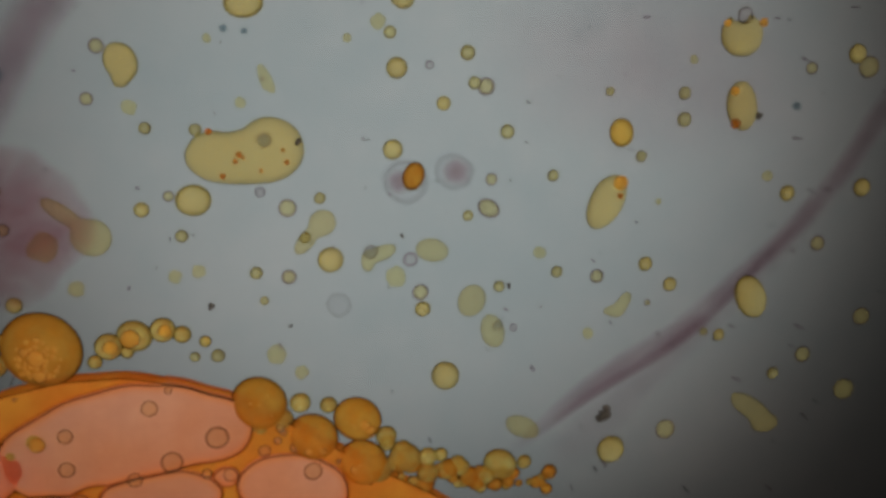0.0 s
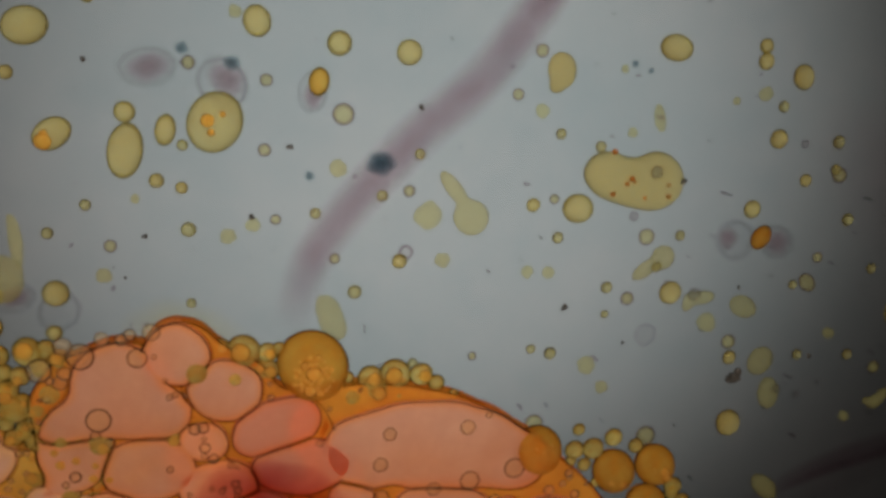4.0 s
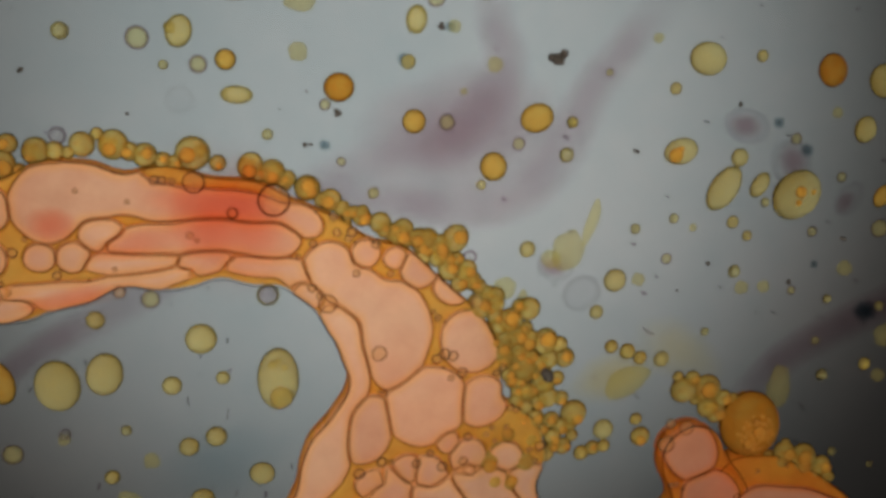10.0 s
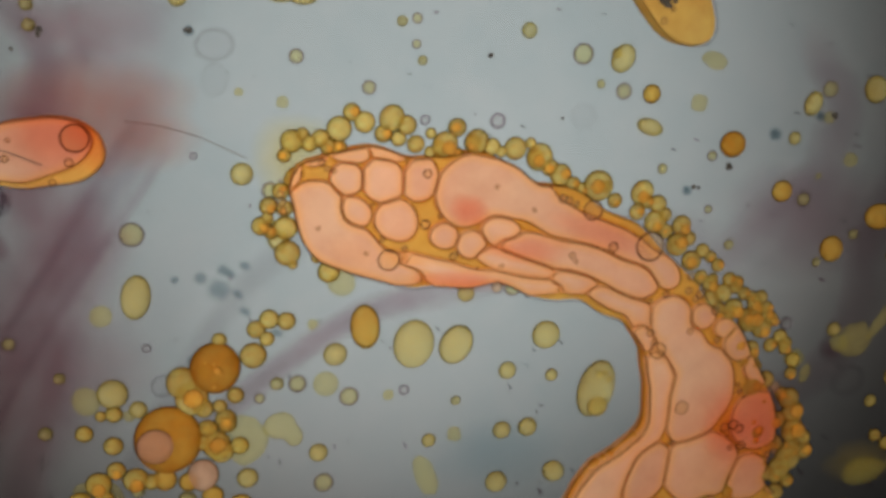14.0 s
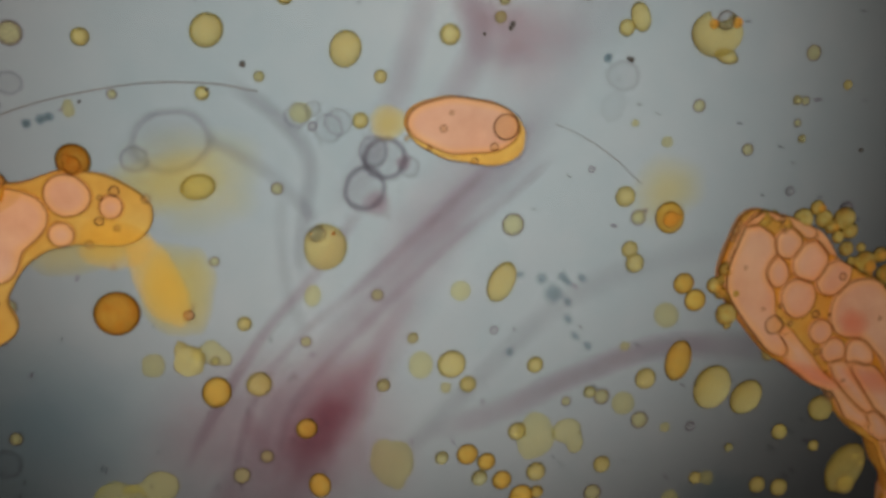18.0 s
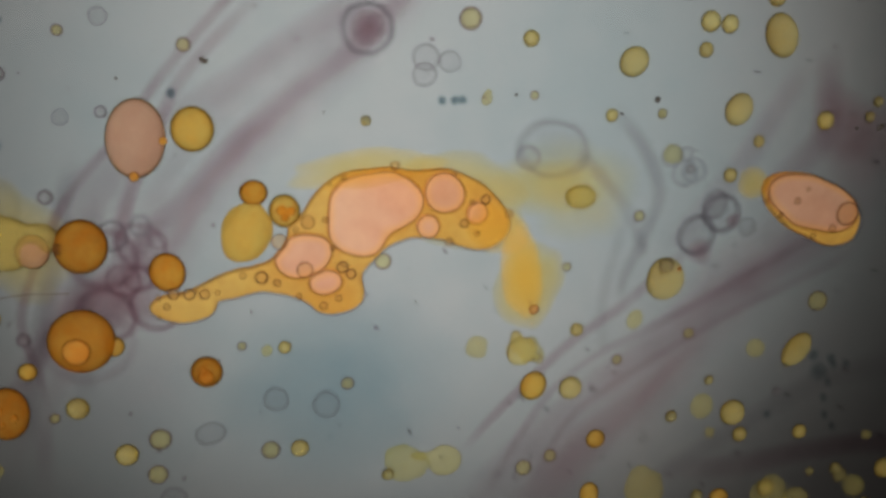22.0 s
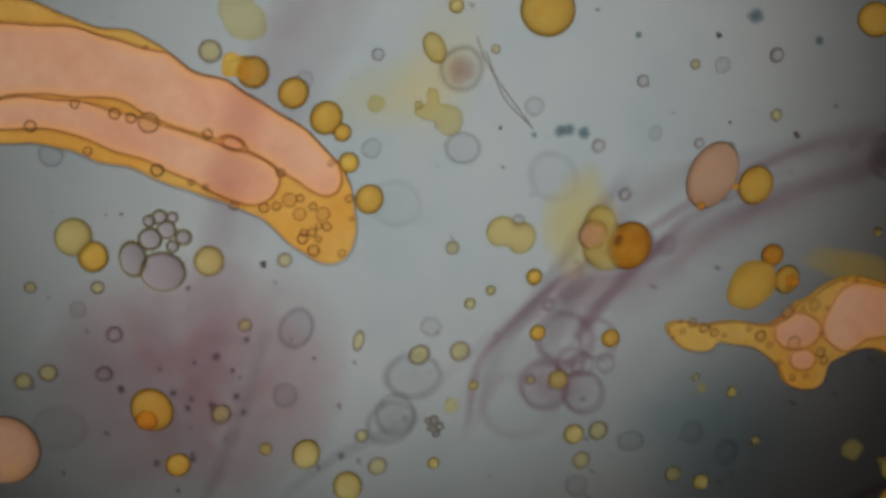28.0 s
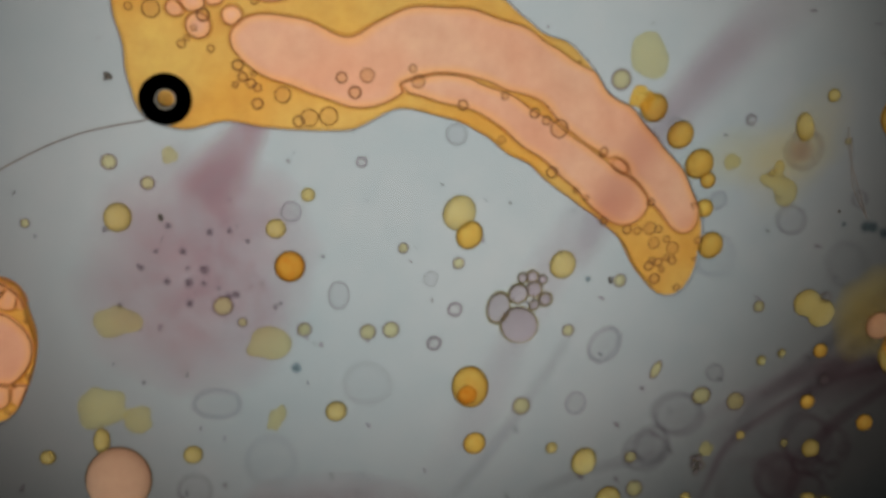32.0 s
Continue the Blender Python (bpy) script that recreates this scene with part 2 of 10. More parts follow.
def drop(kind, x, y, a, b=None, deg=0.0, z=None, flat=0.72, label="", group="", lumpy=0.0, name="", rim=True):
    """A drop of liquid, flattened on the water, with tinted rings that paint its shaded rim."""
    material, words, category, level = KINDS[kind]
    b = b or a
    ob = new(name or category.replace(" ", "_"), ball_mesh(material) if not lumpy else lump_mesh(material, DICE, lumpy))
    low = flat * min(a, b)
    ob.matrix_basis = sized(x, y, level if z is None else z, a, b, low, deg)
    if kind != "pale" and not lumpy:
        skin = {"clear": PALE_GREY, "glassy": GREY_SHADE, "mauve": GREY_SHADE, "orange": BROWN_SHADE, "red": BROWN_SHADE, "cell": BROWN_SHADE, "faint": PALE_GREY, "edge": OLIVE_SHADE, "amber": OLIVE_SHADE}.get(kind, PALE_SHADE)
        for film, wide in ((skin, 0.05 if skin in (OLIVE_SHADE, BROWN_SHADE) else 0.03), (PALE_SHADE if skin is not PALE_GREY else skin, 0.085)):
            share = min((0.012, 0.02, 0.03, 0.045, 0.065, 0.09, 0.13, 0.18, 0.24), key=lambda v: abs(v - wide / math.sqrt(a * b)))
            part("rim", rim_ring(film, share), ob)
    tagged(ob, label or words, category, group or ("drops afloat in the dish" if category == "oil drop" else "bubbles in the dish"))
    return ob


def speckled(ob, kind, *spots):
    """Smaller drops inside a drop, and on edge drops a painted lens glint: (x, y, radius) as shares of its
    half-lengths.
    """
    inner = GLINT if kind == "amber" else KINDS[kind][0]
    a, b, c = ob.scale
    for sx, sy, r in spots:
        m = Matrix.LocRotScale((sx, sy, max(0.72, 0.98 * math.sqrt(max(1 - sx * sx - sy * sy, 0)))), None, (r, r * a / b, r * 0.8 * a / c * 0.6))
        bead = part("inclusion", ball_mesh(inner), ob, "", m)
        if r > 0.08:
            part("rim", rim_ring(BROWN_SHADE, 0.13 if r < 0.2 else 0.065), bead)
    return ob


def crowded(ob, count, seed, low=0.06, high=0.2, lean=(0.0, 0.0)):
    """A drop that holds a loose crowd of smaller ones."""
    rng, spots = random.Random(seed), []
    for _ in range(400):
        r = rng.uniform(low, high) if rng.random() < 0.4 else low * rng.uniform(0.7, 1.2)
        w, d = rng.uniform(0, 2 * math.pi), (0.85 - r) * math.sqrt(rng.random())
        x, y = 0.75 * d * math.cos(w) + lean[0], 0.75 * d * math.sin(w) + lean[1]
        if x * x + y * y < (0.86 - r) ** 2 and all((x - q[0]) ** 2 + (y - q[1]) ** 2 > (0.8 * (r + q[2])) ** 2 for q in spots):
            spots.append((x, y, r))
        if len(spots) == count:
            break
    return speckled(ob, "amber", *spots)


# ---- fields: liquid bodies of free outline ----
def blob_field(X, Y, x, y, a, b, deg, bend=0.0, taper=0.0):
    """A signed distance, roughly, to a bent and tapered ellipse; below nought inside."""
    c, s = math.cos(radians(deg)), math.sin(radians(deg))
    u, v = (c * (X - x) + s * (Y - y)) / a, (-s * (X - x) + c * (Y - y)) / b
    v = v - bend * (u * u - 0.35)
    v = v / np.clip(1 + taper * u, 0.25, 3)
    q = np.sqrt(u * u + v * v) + 1e-9
    slope = np.sqrt((u / a) ** 2 + (v / b) ** 2) / q + 1e-9
    return (q - 1) / slope * 0.9 if a == b else (q - 1) / slope


def joined(fields, soft):
    """The smooth union of several fields."""
    total = fields[0]
    for f in fields[1:]:
        h = np.clip(0.5 + 0.5 * (total - f) / soft, 0, 1)
        total = total * (1 - h) + f * h - soft * h * (1 - h)
    return total


def field_mesh(name, field, step, x0, y0, material, tall, width, round_share=1.0):
    """A flat, round-edged body where a field sampled on a grid is below nought; round_share: how much of its height its edge rounds off."""
    F = field
    gy, gx = np.gradient(F, step)
    norm = np.maximum(gx * gx + gy * gy, 0.08)
    inside = F < 0
    quad = inside[:-1, :-1] | inside[1:, :-1] | inside[:-1, 1:] | inside[1:, 1:]
    used = np.zeros_like(inside)
    used[:-1, :-1] |= quad
    used[1:, :-1] |= quad
    used[:-1, 1:] |= quad
    used[1:, 1:] |= quad
    index = -np.ones(F.shape, int)
    n = int(used.sum())
    if n < 9:
        return None
    index[used] = np.arange(n)
    jj, ii = np.nonzero(used)
    d = F[used]
    out = np.maximum(d, 0)
    sx = -np.clip(out * gx[used] / norm[used], -1.2 * step, 1.2 * step)
    sy = -np.clip(out * gy[used] / norm[used], -1.2 * step, 1.2 * step)
    px, py = x0 + ii * step + sx, y0 + jj * step + sy
    deep = np.clip(-d / width, 0, 1)
    h = tall * (1 - round_share + round_share * np.sqrt(np.clip(1 - (1 - deep) ** 2, 0, 1))) + 0.004
    top = np.stack([px, py, h], 1)
    low = np.stack([px, py, -h], 1)
    verts = np.concatenate([top, low]) * MM
    qj, qi = np.nonzero(quad)
    a, b, c, e = index[qj, qi], index[qj, qi + 1], index[qj + 1, qi + 1], index[qj + 1, qi]
    upper = np.stack([a, b, c, e], 1)
    lower = np.stack([a + n, e + n, c + n, b + n], 1)
    pad = np.zeros((quad.shape[0] + 2, quad.shape[1] + 2), bool)
    pad[1:-1, 1:-1] = quad
    sides = []
    for keep, p, q in (
        (pad[:-2, 1:-1], a, b),
        (pad[1:-1, 2:], b, c),
        (pad[2:, 1:-1], c, e),
        (pad[1:-1, :-2], e, a),
    ):
        rim = ~keep[qj, qi]
        sides.append(np.stack([q[rim], p[rim], p[rim] + n, q[rim] + n], 1))
    faces = np.concatenate([upper, lower, *sides])
    me = bpy.data.meshes.new(name)
    me.vertices.add(len(verts))
    me.vertices.foreach_set("co", verts.ravel())
    me.loops.add(faces.size)
    me.loops.foreach_set("vertex_index", faces.ravel().astype(np.int32))
    me.polygons.add(len(faces))
    me.polygons.foreach_set("loop_start", np.arange(0, faces.size, 4, dtype=np.int32))
    me.polygons.foreach_set("use_smooth", np.ones(len(faces), bool))
    me.update(calc_edges=True)
    inner = np.clip(-np.concatenate([d, d]) / 0.9, 0, 1)
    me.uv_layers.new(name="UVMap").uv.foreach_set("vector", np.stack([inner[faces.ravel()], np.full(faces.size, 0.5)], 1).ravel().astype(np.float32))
    me.validate()
    me.materials.append(material)
    return me


def rim_mesh(name, field, step, x0, y0, material, z, wide):
    """A thin round-backed seam along the outline of a field."""
    gy, gx = np.gradient(field, step)
    inside = field < 0
    quad = inside[:-1, :-1] | inside[1:, :-1] | inside[:-1, 1:] | inside[1:, 1:]
    pad = np.zeros((quad.shape[0] + 2, quad.shape[1] + 2), bool)
    pad[1:-1, 1:-1] = quad
    qj, qi = np.nonzero(quad)
    wide_x = field.shape[1]
    corner = [qj * wide_x + qi, qj * wide_x + qi + 1, (qj + 1) * wide_x + qi + 1, (qj + 1) * wide_x + qi]
    ends = []
    for k, keep in enumerate((pad[:-2, 1:-1], pad[1:-1, 2:], pad[2:, 1:-1], pad[1:-1, :-2])):
        out = ~keep[qj, qi]
        ends.append(np.stack([corner[k][out], corner[(k + 1) % 4][out]], 1))
    ends = np.concatenate(ends)
    ids, back = np.unique(ends, return_inverse=True)
    ends = back.reshape(-1, 2)
    jj, ii = ids // wide_x, ids % wide_x
    d, nx, ny = field[jj, ii], gx[jj, ii], gy[jj, ii]
    size = np.sqrt(nx * nx + ny * ny) + 1e-6
    nx, ny = nx / size, ny / size
    off = -np.clip(d / np.maximum(size, 0.28), 0, 1.2 * step)
    n = len(ids)
    # even out the line by sliding every point between its neighbours
    P = np.stack([x0 + ii * step + off * nx, y0 + jj * step + off * ny], 1)
    for _ in range(3):
        total, count = P.copy(), np.ones(n)
        for p, q in ((0, 1), (1, 0)):
            np.add.at(total, ends[:, p], P[ends[:, q]])
            np.add.at(count, ends[:, p], 1)
        P = total / count[:, None]
    N = np.stack([nx, ny], 1)
    rows = [(-0.5, 0.0), (0.0, 0.5), (0.5, 0.0), (0.0, -0.5)]
    verts = np.concatenate([np.concatenate([P + N * u * wide, np.full((n, 1), z + v * wide)], 1) for u, v in rows]) * MM
    faces = np.concatenate([np.stack([ends[:, 0] + k * n, ends[:, 1] + k * n, ends[:, 1] + (k + 1) % 4 * n, ends[:, 0] + (k + 1) % 4 * n], 1) for k in range(4)])
    me = bpy.data.meshes.new(name)
    me.from_pydata(verts.tolist(), [], faces.tolist())
    me.polygons.foreach_set("use_smooth", np.ones(len(faces), bool))
    me.materials.append(material)
    return me


def grid(x0, x1, y0, y1, step):
    xs, ys = np.arange(x0, x1 + step, step), np.arange(y0, y1 + step, step)
    return np.meshgrid(xs, ys)


def patch(kind, label, ellipses, bites=(), spots=()):
    """A flat drop of free outline over joined ellipses, with bites out of it and smaller drops (x, y, radius, kind) in it."""
    material, _, category, level = KINDS[kind]
    step = 0.05
    x, y = ellipses[0][:2]
    far = max(math.hypot(e[0] - x, e[1] - y) + max(e[2], e[3]) for e in ellipses) + 0.6
    X, Y = grid(x - far, x + far, y - far, y + far, step)
    field = joined([blob_field(X, Y, *e) for e in ellipses], 0.35)
    for e in bites:
        field = np.maximum(field, -blob_field(X, Y, *e))
    field = field + 0.03 * np.sin(X * 2.3 + 1.3 * np.sin(Y * 1.9))
    tall = 0.55 * min(min(e[2], e[3]) for e in ellipses)
    ob = new("oil_drop", field_mesh("oil_drop", field, step, -far, -far, material, tall, 1.2 * tall))
    ob.location = (x * MM, y * MM, level * MM)
    tagged(ob, label, category, "drops afloat in the dish")
    part("rim", rim_mesh("rim", field, step, -far, -far, PALE_SHADE, 0.0, 0.06 if kind == "pale" else 0.11), ob)
    for sx, sy, r, inner in spots:
        skin = GLINT if inner == "amber" else KINDS[inner][0]
        bead = part("inclusion", ball_mesh(skin), ob, "", sized(sx - x, sy - y, tall * 0.9, r, r, r * 0.6, 0))
        if inner == "clear":
            part("rim", rim_ring(BROWN_SHADE, 0.09), bead)
    return ob


class Raft:
    """A raft of oil foam: oil between pink cells of water, gathered and then built."""

    def __init__(self, x, y, label, oil=None, soft=0.8, tall=0.8, swell=0.22, water=None, melt=0.0):
        self.water, self.melt = water or CELL, melt
        self.x, self.y, self.label, self.oil, self.soft, self.tall, self.swell = x, y, label, oil or MATRIX, soft, tall, swell
        self.edges, self.bites, self.cells, self.beads = [], [], [], []

    def edge(self, *ellipse):
        """Oil reaches over this ellipse: x, y, a, b, degrees, bend, taper."""
        self.edges.append(ellipse)

    def bite(self, *ellipse):
        """Open water comes in over this ellipse."""
        self.bites.append(ellipse)

    def cell(self, *ellipses, skin=None):
        """A pocket of water over one ellipse, or over several joined ones."""
        self.cells.append((ellipses if isinstance(ellipses[0], tuple) else (ellipses,), skin or self.water))

    def bead(self, x, y, r, skin=None):
        self.beads.append((x, y, r, skin or BEAD))

    def build(self, step=0.065, wall=0.02, fine=0, seed=1):
        root = new("foam_raft")
        root.location = (self.x * MM, self.y * MM, 0)
        tagged(root, self.label, "oil foam", "oil foam rafts in the dish")
        far = [(e[0], e[1], max(e[2], e[3])) for e in self.edges]
        x0, x1 = min(x - r for x, y, r in far) - 1, max(x + r for x, y, r in far) + 1
        y0, y1 = min(y - r for x, y, r in far) - 1, max(y + r for x, y, r in far) + 1
        X, Y = grid(x0, x1, y0, y1, step)
        outer = joined([blob_field(X, Y, *e) for e in self.edges], self.soft)
        for e in self.bites:
            outer = np.maximum(outer, -blob_field(X, Y, *e))
        wobble = 0.03 * np.sin(X * 2.1 + 1.3 * np.sin(Y * 1.7)) + 0.03 * np.sin(Y * 2.6 + X)
        outer = outer + wobble
        fields = [joined([blob_field(X, Y, *e) for e in parts], self.melt or (0.7 if len(parts) < 5 else 1.4)) + wobble - self.swell for parts, skin in self.cells]
        free = np.full_like(X, 9.0)
        for k, (parts, skin) in enumerate(self.cells):
            reach = [(e[0], e[1], max(e[2], e[3]) * 1.5 + 0.4) for e in parts]
            i0, i1 = max(int((min(x - r for x, y, r in reach) - x0) / step), 0), int((max(x + r for x, y, r in reach) - x0) / step)
            j0, j1 = max(int((min(y - r for x, y, r in reach) - y0) / step), 0), int((max(y + r for x, y, r in reach) - y0) / step)
            if i1 <= i0 + 3 or j1 <= j0 + 3:
                continue
            box = (slice(j0, j1), slice(i0, i1))
            mine = fields[k][box]
            for j, other in enumerate(fields):
                if j != k:
                    mine = np.maximum(mine, (fields[k][box] - other[box]) / 2 + wall / 2)
            mine = np.maximum(mine, outer[box] + wall * 1.5)
            free[box] = np.minimum(free[box], mine)
            me = field_mesh("cell", mine, step, x0 + i0 * step - self.x, y0 + j0 * step - self.y, skin, self.tall, min(0.22, 0.3 * min(min(e[2], e[3]) for e in parts)), 0.3)
            if me:
                part("cell", me, root)
        oil = np.maximum(outer, -free - 0.035)
        me = field_mesh("oil_body", oil, step, x0 - self.x, y0 - self.y, self.oil, self.tall * 0.9, 0.16)
        part("oil_body", me, root, "clear orange oil between the cells")
        rim = rim_mesh("cell_rims", oil, step, x0 - self.x, y0 - self.y, UMBER if self.oil is EMBER else FILM, self.tall * 0.95, 0.056 if self.oil is EMBER else 0.042)
        part("cell_rims", rim, root, "thin brown rims round the cells and along the edge")
        rng, tries = random.Random(seed), 0
        while fine > 0 and tries < 30000:
            tries += 1
            j, i = rng.randrange(X.shape[0]), rng.randrange(X.shape[1])
            room = min(free[j, i], -outer[j, i])
            if room > 0.035 and all((X[j, i] - q[0]) ** 2 + (Y[j, i] - q[1]) ** 2 > (q[2] + 0.07) ** 2 for q in self.beads):
                self.bead(X[j, i], Y[j, i], min(rng.uniform(0.08, 0.24), room * rng.uniform(0.75, 1.1)) + 0.03)
                fine -= 1
        for x, y, r, skin in self.beads:
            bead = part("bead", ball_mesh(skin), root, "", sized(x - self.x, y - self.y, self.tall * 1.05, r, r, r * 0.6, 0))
            part("rim", rim_ring(BROWN_SHADE, 0.065 if r > 0.3 else 0.13), bead)
        return root


def smooth_path(points, n):
    """A smooth line through points of any dimension."""
    P = [Vector(p) for p in points]
    P = [P[0] * 2 - P[1], *P, P[-1] * 2 - P[-2]]
    line = []
    for i in range(1, len(P) - 2):
        a, b, c, d = P[i - 1 : i + 3]
        for k in range(n):
            t = k / n
            line.append(0.5 * (2 * b + (c - a) * t + (2 * a - 5 * b + 4 * c - d) * t**2 + (3 * b - a - 3 * c + d) * t**3))
    line.append(P[-2])
    return line


def streak(name, material, label, z, *points, thick=0.35, strength=1.0, n=10, category="dye streak"):
    """A wisp of dye along points (x, y, half-width, density); it thins out at its sides."""
    line = smooth_path(points, n)
    bm = bmesh.new()
    uv = bm.loops.layers.uv.new("UVMap")
    across = 12
    rows, dens = [], []
    for i, p in enumerate(line):
        a, b = line[max(i - 1, 0)], line[min(i + 1, len(line) - 1)]
        d = Vector((b[0] - a[0], b[1] - a[1])).normalized()
        s = Vector((-d.y, d.x))
        top, den = [], []
        for k in range(across + 1):
            q = k / across * 2 - 1
            h = thick * p[2] * math.sqrt(max(0, 1 - q * q)) + 0.003
            at = Vector((p[0], p[1])) + s * q * p[2]
            top.append((at.x, at.y, h))
            fade = min(1.0, i / (0.12 * len(line)), (len(line) - 1 - i) / (0.12 * len(line)))
            den.append(max(0.0, min(1.0, p[3])) * strength * fade * (1 - q * q) ** 1.5)
        rows.append(([bm.verts.new(((x) * MM, (y) * MM, (z + h) * MM)) for x, y, h in top], [bm.verts.new((x * MM, y * MM, (z - h) * MM)) for x, y, h in top]))
        dens.append(den)

    def quad(vs, us):
        f = bm.faces.new(vs)
        for l, u in zip(f.loops, us):
            l[uv].uv = (u, 0.5)

    for i in range(len(rows) - 1):
        for k in range(across):
            us = (dens[i][k], dens[i + 1][k], dens[i + 1][k + 1], dens[i][k + 1])
            t0, t1, l0, l1 = rows[i][0], rows[i + 1][0], rows[i][1], rows[i + 1][1]
            quad((t0[k], t1[k], t1[k + 1], t0[k + 1]), us)
            quad((l0[k + 1], l1[k + 1], l1[k], l0[k]), (us[3], us[2], us[1], us[0]))
    return thing(name, bm, material, label, category, "wisps of dye in the water", "")


def puff(name, material, label, x, y, a, b, deg, z=-2.5, thick=0.25, strength=1.0, hollow=0.0, power=1.5, category="dye cloud", uneven=0.18):
    """A cloud of dye that thins out to its edge; hollow makes it a hazy ring, a bubble's dark rim put into colour."""
    bm = bmesh.new()
    uv = bm.loops.layers.uv.new("UVMap")
    rings, segs = 12, 48
    shift = DICE.uniform(0, 99)
    levels = {}

    def vert(i, k, side):
        r, w = i / rings, 2 * math.pi * k / segs
        out = 1 + uneven * (noise.noise((math.cos(w) * 1.2 + shift, math.sin(w) * 1.2, 0.3)) + 0.5 * noise.noise((math.cos(w) * 3 + shift, math.sin(w) * 3, 7)))
        h = thick * min(a, b) * math.sqrt(max(0, 1 - r * r)) + 0.003
        v = bm.verts.new((a * r * out * math.cos(w) * MM, b * r * out * math.sin(w) * MM, side * h * MM))
        if hollow:
            levels[v] = strength * max(math.exp(-(((r - 0.77) / 0.08) ** 2)), hollow * (1 - r**4)) * (1 if i < rings else 0)
        else:
            levels[v] = strength * (1 - r * r) ** power
        return v

    for side in (1, -1):
        mid = bm.verts.new((0, 0, side * thick * min(a, b) * MM))
        levels[mid] = strength * (hollow if hollow else 1)
        last = None
        for i in range(1, rings + 1):
            ring = [vert(i, k, side) for k in range(segs)]
            for k in range(segs):
                n = (k + 1) % segs
                if last is None:
                    vs = (mid, ring[k], ring[n])
                else:
                    vs = (last[k], ring[k], ring[n], last[n])
                f = bm.faces.new(vs if side > 0 else vs[::-1])
                for l in f.loops:
                    l[uv].uv = (levels[l.vert], 0.5)
            last = ring
    ob = thing(name, bm, material, label, category, "clouds of dye in the water")
    ob.matrix_basis = Matrix.LocRotScale((x * MM, y * MM, z * MM), Euler((0, 0, radians(deg))), None)
    return ob


def fibre(label, z, radius, *points):
    """A thin hair along points (x, y)."""
    line = smooth_path([(x, y, z) for x, y in points], 8)
    bm = bmesh.new()
    last = None
    for i, p in enumerate(line):
        d = (line[min(i + 1, len(line) - 1)] - line[max(i - 1, 0)]).normalized()
        s = Vector((-d.y, d.x, 0))
        ring = [bm.verts.new((p + s * radius * math.cos(w) + Vector((0, 0, radius * math.sin(w)))) * MM) for w in (0, 1.05, 2.09, 3.14, 4.19, 5.24)]
        if last:
            for k in range(6):
                bm.faces.new((last[k], ring[k], ring[(k + 1) % 6], last[(k + 1) % 6]))
        last = ring
    return thing("fibre", bm, HAIR, label, "fibre")


def pivot(ob, x, y):
    """Moves the origin of a mesh, not the mesh."""
    ob.data.transform(Matrix.Translation((-x * MM, -y * MM, 0)))
    ob.location = (x * MM, y * MM, 0)
    return ob


def crumb(x, y, r, label="dark crumb of dirt on the water", pieces=4, z=0.6):
    """A speck of dirt in a few jagged lumps."""
    bm = bmesh.new()
    for k in range(pieces):
        made = bmesh.ops.create_icosphere(bm, subdivisions=2, radius=r * DICE.uniform(0.35, 0.7) * MM)
        off = Vector((DICE.uniform(-1, 1), DICE.uniform(-1, 1), DICE.uniform(-0.3, 0.3))) * r * 0.6 * MM
        for v in made["verts"]:
            v.co = v.co * (1 + 0.5 * noise.noise(v.co * 4000 + Vector((k, x, y)))) + off
    ob = thing("dirt_speck", bm, SPECK, label, "dirt", "specks of dirt")
    ob.location = (x * MM, y * MM, z * MM)
    return ob


def dust(name, label, count, low, high, material, z, seed):
    """Fine specks strewn through the water of the ring that the lamp passes under."""
    rng = random.Random(seed)
    bm = bmesh.new()
    for _ in range(count):
        at = math.radians(rng.uniform(60, 225))
        r = rng.uniform(48, 92)
        made = bmesh.ops.create_icosphere(bm, subdivisions=1, radius=rng.uniform(low, high) * MM)
        for v in made["verts"]:
            v.co += Vector((r * math.cos(at) * MM, r * math.sin(at) * MM, (z + rng.uniform(-0.5, 0.5)) * MM))
    return thing(name, bm, material, label, "dust", "", "stuff")


# ---- dish, water and lamp ----
def disc(name, r0, r1, z0, z1, material, segs=96):
    """A flat ring or, with no inner radius, a disc with a bevelled rim."""
    bm = bmesh.new()
    edge = min(0.6, (z1 - z0) * 0.2, (r1 - r0) * 0.2)
    prof = [(r1, z0 + edge), (r1, z1 - edge), (r1 - edge, z1)]
    prof += [(r0 + edge, z1), (r0, z1 - edge), (r0, z0 + edge), (r0 + edge, z0)] if r0 else []
    prof += [(r1 - edge, z0)]
    rings = [[bm.verts.new((r * math.cos(2 * math.pi * k / segs) * MM, r * math.sin(2 * math.pi * k / segs) * MM, z * MM)) for k in range(segs)] for r, z in prof]
    for i in range(len(rings) if r0 else len(rings) - 1):
        a, b = rings[i], rings[(i + 1) % len(rings)]
        for k in range(segs):
            n = (k + 1) % segs
            bm.faces.new((a[k], a[n], b[n], b[k]))
    if not r0:
        bm.faces.new(rings[2])
        bm.faces.new(rings[-1][::-1])
    return finish(name, bm, material, False)


